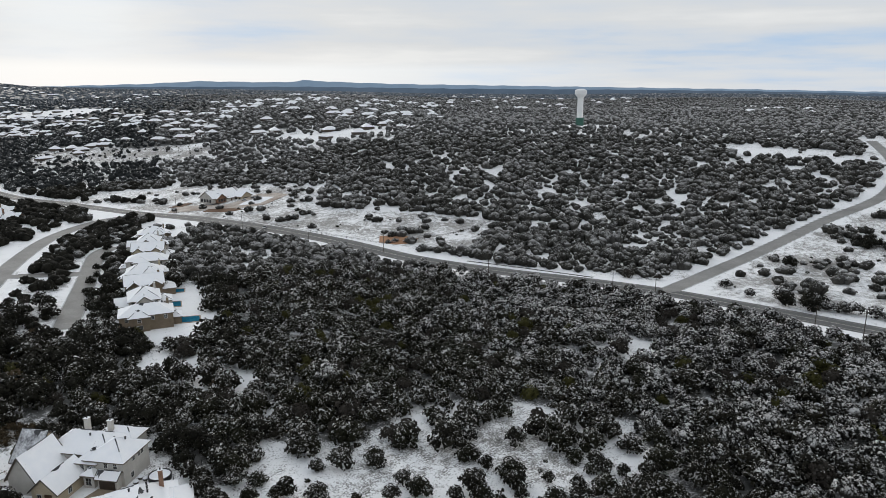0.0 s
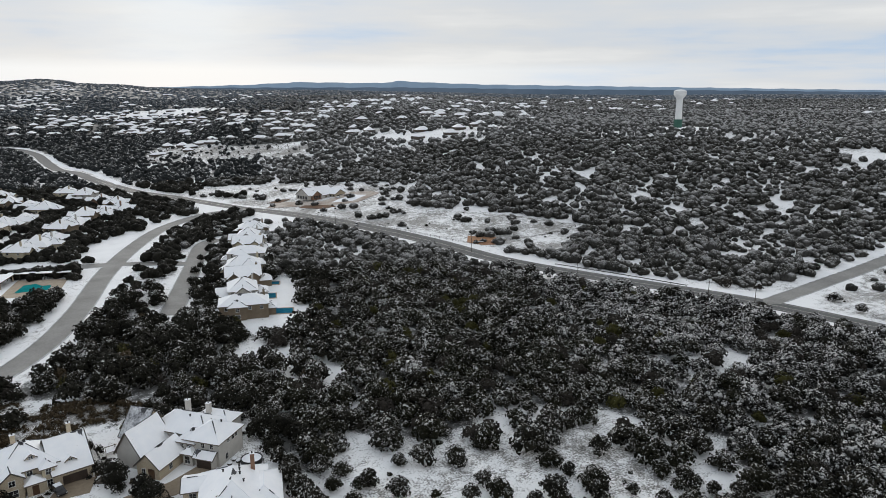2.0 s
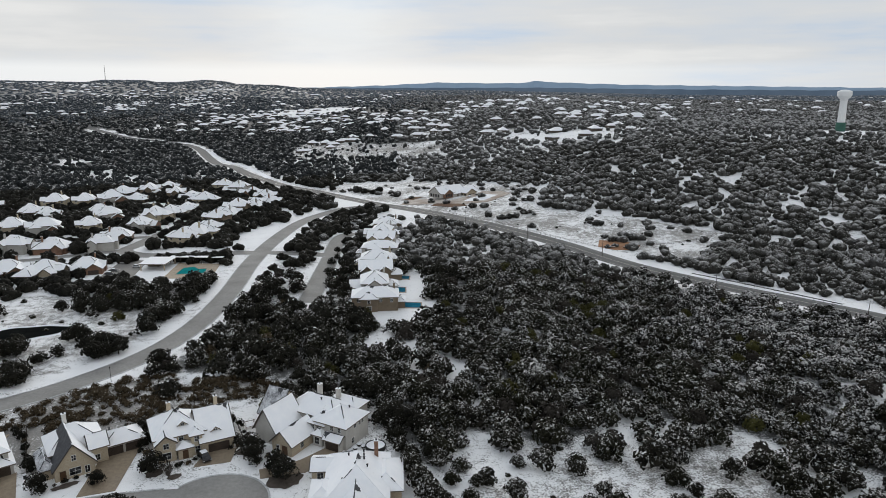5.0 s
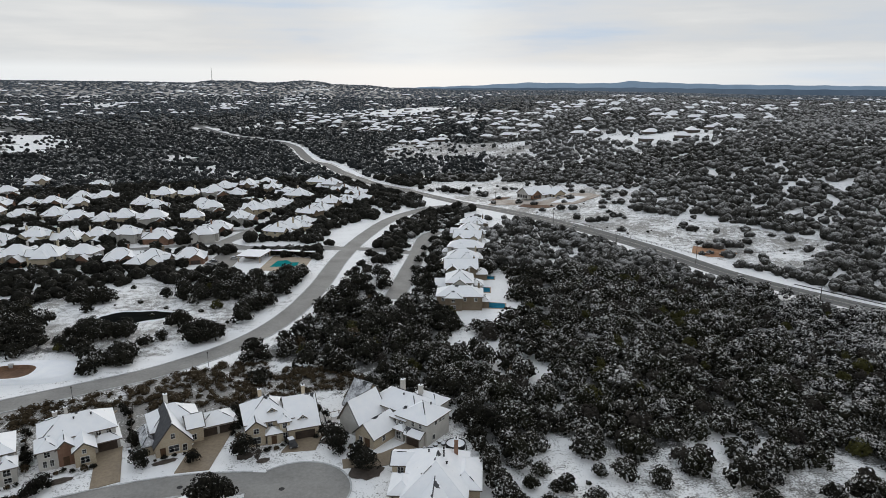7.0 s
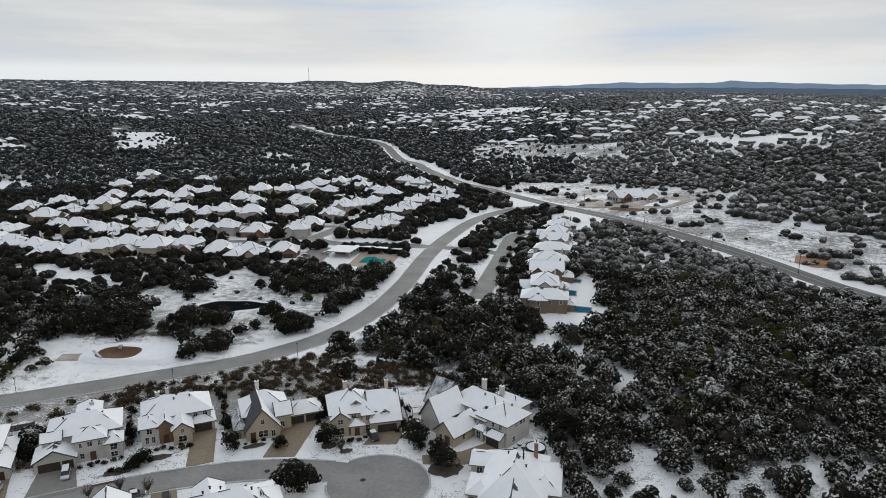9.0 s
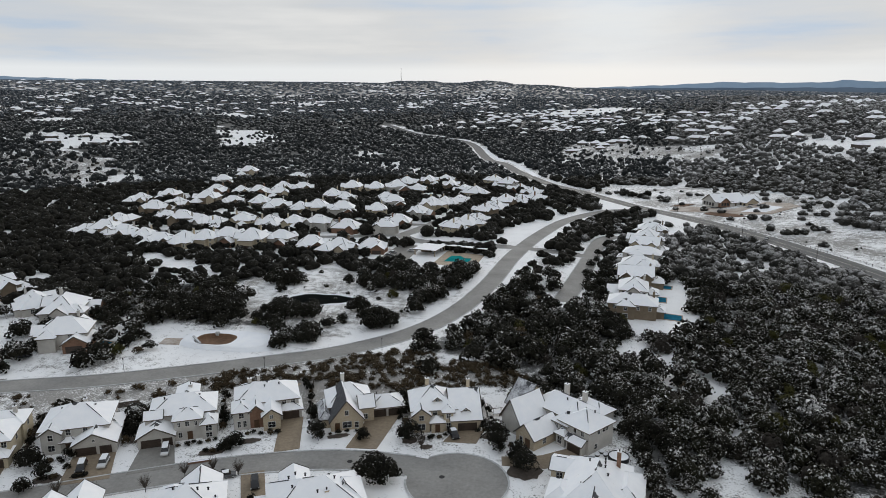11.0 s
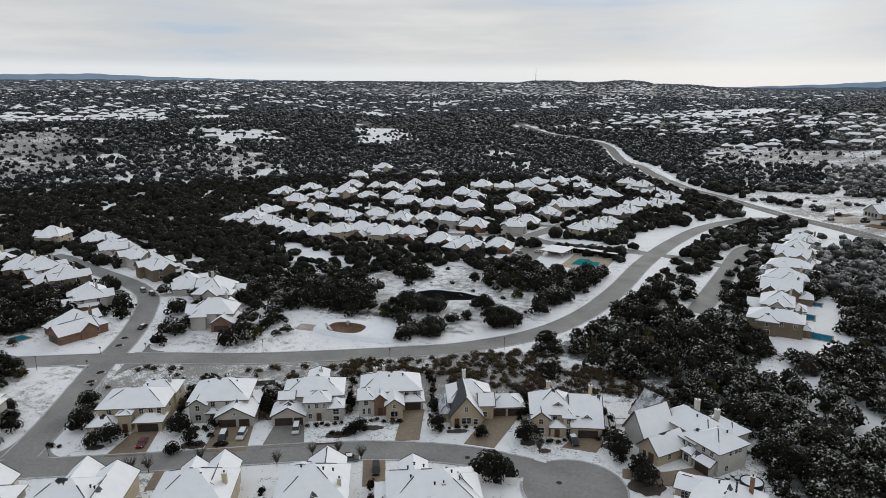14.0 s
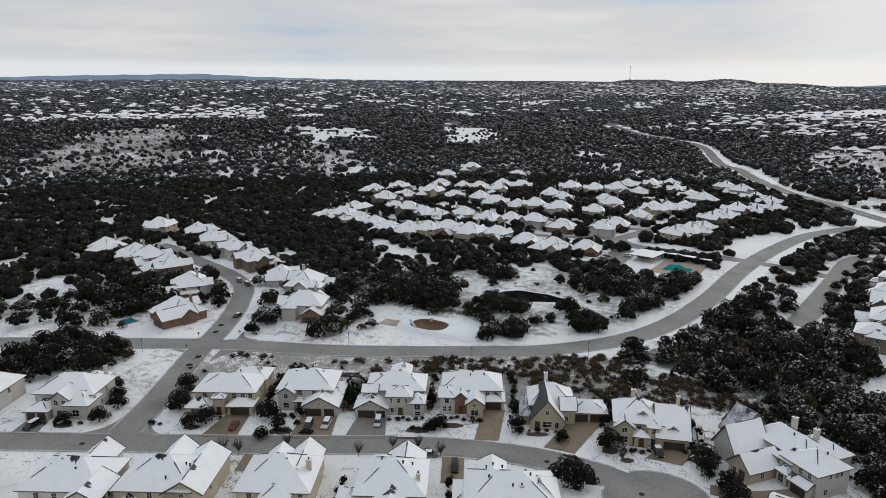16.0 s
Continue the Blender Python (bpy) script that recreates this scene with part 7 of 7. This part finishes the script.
    for k, (mat, name, label) in enumerate((("valley_wood", "slope_woods", "dark woods on low slopes"), ("hazed_far_wood", "hill_woods", "woods on rolling hills, haze in their blue-grey colour"))):
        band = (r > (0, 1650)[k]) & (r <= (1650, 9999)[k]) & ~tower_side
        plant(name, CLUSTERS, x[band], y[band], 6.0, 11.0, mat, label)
    # this pale grey is frost, and also haze put into the colour
    plant("plateau_woods", CLUSTERS, x[tower_side], y[tower_side], 5.0, 9.5, "hill_wood", "frosted woods on the high ground, haze also in their pale grey")
    # skyline trees wear a colour with the haze mixed in
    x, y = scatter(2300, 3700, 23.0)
    plant("skyline_woods", SPECKS, x, y, 12.0, 20.0, "hazed_distant_wood", "woods along the skyline, haze in their blue-grey colour")
    # evergreens in front of the estate houses
    spots = []
    for hx, hy, hr in HOUSES:
        d = math.hypot(hx, hy)
        if hx < -20 and hy > 330 and d > 330:
            for side in (-1, 1):
                far = hr + rng.uniform(1.5, 5.0)
                off = side * rng.uniform(2.5, 7.5)
                spots.append((hx - hx / d * far - hy / d * off, hy - hy / d * far + hx / d * off))
    x, y = np.array(spots).T
    ok = np.ones(len(x), bool)
    for hx, hy, hr in HOUSES:
        ok &= (x - hx) ** 2 + (y - hy) ** 2 > (hr - 1.0) ** 2
    for name, line, width, _, _ in ROADS[:-1]:
        ok &= from_line(x, y, line) > width / 2 + 2.5
    plant("estate_oaks", MID_CROWNS, x[ok], y[ok], 4.2, 6.4, "dark_oak", "dark evergreen oaks in the estate's gardens")
    # round oaks between the dead-end street and its houses
    for k, (x, y, size) in enumerate(((13, 283, 4.2), (12, 302, 4.4), (11, 328, 4.2), (13.5, 347, 4.4), (19, 341, 4.6), (18, 372, 4.6), (24, 393, 4.4), (27, 418, 4.6), (15, 312, 3.4), (17, 358, 3.6), (-6, 352, 4.6), (-8, 330, 4.4), (-2, 344, 3.6), (-12, 312, 4.4), (-4, 300, 4.0))):
        single_tree(k, x, y, size, "yard_oak", "street trees of the dead-end street", "rounded dark live oak on a snowy verge")
    # groups of dark oaks round the pond, behind the house row and beyond the junction
    k = 0
    for cx, cy, rx, ry, n in ((265, 152, 15, 7, 20), (325, 193, 4, 3, 3), (386, 189, 9, 6, 8), (50, 348, 4, 14, 9), (-112, 246, 14, 5.5, 22), (-95, 222, 6.5, 6, 9), (-71, 240, 9, 5, 13), (-148, 246, 17, 11, 34), (-84, 292, 18, 6, 18), (-128, 288, 10, 6, 9), (-86, 256, 6, 2, 4)):
        for _ in range(n):
            a, d = float(rng.uniform(0, 6.28)), math.sqrt(float(rng.uniform(0, 1)))
            x, y = cx + rx * d * math.cos(a), cy + ry * d * math.sin(a)
            if min(float(from_line(np.array([x]), np.array([y]), line)[0]) for line in (COLLECTOR, HIGHWAY, SIDE)) > 10:
                single_tree(k, x, y, float(rng.uniform(4.6, 7.6)), "yard_oak", "dark oaks in groups", "dense dark live oak in a group, little snow")
                k += 1
    # brush between the road and the gardens
    n = 4200
    u, v = rng.uniform(-120, 100, n), rng.uniform(155, 222, n)
    xy = np.array([at(p, q) for p, q in zip(u, v)])
    ok = (from_line(xy[:, 0], xy[:, 1], COLLECTOR) > 7.5) & inside(xy[:, 0], xy[:, 1], OPEN[11][0]) & (rng.random(n) < np.where(u > -15, 0.75, 0.10)) & (v > np.where(u < 20, 200, 160))
    for hx, hy, hr in HOUSES:
        ok &= (xy[:, 0] - hx) ** 2 + (xy[:, 1] - hy) ** 2 > (hr + 1) ** 2
    plant("roadside_brush", BRUSH_CROWNS, xy[ok, 0], xy[ok, 1], 1.1, 2.7, "brush", "brown and olive winter brush with traces of snow", "shrubs")
    # low shrubs in the open fields
    n = 650
    x, y = rng.uniform(-150, 480, n), rng.uniform(100, 520, n)
    ok = np.zeros(n, bool)
    for i in (0, 1, 2, 4):
        ok |= inside(x, y, OPEN[i][0])
    ok &= from_line(x, y, HIGHWAY) > 11
    ok &= from_line(x, y, SIDE) > 7
    plant("low_shrubs", MID_CROWNS, x[ok], y[ok], 0.8, 2.2, "juniper", "low dark shrubs scattered over snow", "shrubs")
    # grey winter brush on the far fields
    n = 5200
    x, y = rng.uniform(-900, 190, n), rng.uniform(380, 1080, n)
    ok = np.zeros(n, bool)
    for i in (22, 23, 17):
        ok |= inside(x, y, OPEN[i][0])
    plant("field_brush", FAR_CROWNS, x[ok], y[ok], 1.6, 3.6, "leafless", "low grey-brown winter brush on a snowy field", "shrubs")


# ---- the ground ----
def build_ground():
    radii = np.concatenate([[0.0, 40, 70, 90], np.arange(100, 460, 4.0), np.arange(460, 800, 9.0), np.geomspace(800, 4100, 150)])
    turns = np.radians(np.concatenate([np.arange(-180, -68, 4.0), np.arange(-68, 70, 0.7), np.arange(70, 180, 4.0)]))
    n, m = len(radii), len(turns)
    R, A = np.meshgrid(radii, turns, indexing="ij")
    x, y = (R * np.sin(A)).ravel(), (R * np.cos(A)).ravel()
    z = height(x, y)
    v = np.stack([x, y, z], 1)
    i, j = np.meshgrid(np.arange(n - 1), np.arange(m), indexing="ij")
    j2 = (j + 1) % m
    f = np.stack([i * m + j, (i + 1) * m + j, (i + 1) * m + j2, i * m + j2], 2).reshape(-1, 4)
    me = bpy.data.meshes.new("ground")
    me.from_pydata(v.tolist(), [], f[:, ::-1].tolist())
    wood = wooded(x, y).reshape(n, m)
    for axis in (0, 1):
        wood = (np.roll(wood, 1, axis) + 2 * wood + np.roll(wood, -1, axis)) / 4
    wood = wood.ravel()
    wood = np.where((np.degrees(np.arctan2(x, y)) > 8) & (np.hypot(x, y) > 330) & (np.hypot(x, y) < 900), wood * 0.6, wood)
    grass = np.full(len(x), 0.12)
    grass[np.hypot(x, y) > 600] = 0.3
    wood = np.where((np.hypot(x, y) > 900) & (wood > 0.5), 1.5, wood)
    # past 1900 m dry-grass tone replaces dark litter, matching the haze-coloured trees
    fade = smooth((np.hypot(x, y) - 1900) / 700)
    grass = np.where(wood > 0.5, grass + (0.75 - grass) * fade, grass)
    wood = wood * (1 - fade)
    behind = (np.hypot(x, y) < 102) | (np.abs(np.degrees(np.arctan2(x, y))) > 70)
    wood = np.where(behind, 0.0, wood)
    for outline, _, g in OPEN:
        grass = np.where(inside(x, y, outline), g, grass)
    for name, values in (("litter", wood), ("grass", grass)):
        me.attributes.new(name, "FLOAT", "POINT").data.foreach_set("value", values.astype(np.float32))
    me.materials.append(MATS["snow_ground"])
    for p in me.polygons:
        p.use_smooth = True
    tagged(new("ground", me), "snow-covered ground with dry grass and leaf litter", "ground", kind="structure")


def build_far_hills():
    """Two long ranges on the horizon, beyond the woods, with haze put into their colours."""
    low = ((-75, 0.40), (-62, 0.62), (-50, 0.72), (-40, 0.72), (-30, 0.5), (-8, 0.2), (0, 0.10), (8, 0.14), (20, 0.16), (31, 0.02), (44, -0.06), (54, -0.16), (64, -0.34), (75, -0.3))
    high = ((-75, 0.6), (-61.9, 0.80), (-58.4, 0.94), (-54.7, 1.02), (-48.7, 1.15), (-44.5, 0.96), (-39.6, 0.82), (-29.2, 0.60), (-10, 0.0), (0.2, 0.14), (7.3, 0.35), (11.4, 0.58), (17.0, 0.51), (18.8, 0.56), (19.4, 0.69), (22.4, 0.54), (27.0, 0.39), (36.4, 0.25), (45.5, 0.11), (53.9, -0.02), (63.8, -0.21), (75, -0.3))
    for profile, r, mat, label in ((low, 4150, "blue_hills", "long wooded range on the horizon, haze in its dark blue colour"), (high, 4700, "pale_hills", "hills on the far horizon, haze in their pale blue colour")):
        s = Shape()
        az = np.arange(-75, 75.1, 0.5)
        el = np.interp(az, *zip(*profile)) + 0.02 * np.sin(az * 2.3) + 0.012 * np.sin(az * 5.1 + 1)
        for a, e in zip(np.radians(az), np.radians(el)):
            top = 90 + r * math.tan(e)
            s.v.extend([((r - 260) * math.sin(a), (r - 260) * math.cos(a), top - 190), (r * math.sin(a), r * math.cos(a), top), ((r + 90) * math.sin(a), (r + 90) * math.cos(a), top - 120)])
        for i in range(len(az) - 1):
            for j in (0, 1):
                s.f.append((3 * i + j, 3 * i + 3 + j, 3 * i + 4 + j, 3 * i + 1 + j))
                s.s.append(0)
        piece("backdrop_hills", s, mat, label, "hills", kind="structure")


build_trees()
build_ground()
build_far_hills()
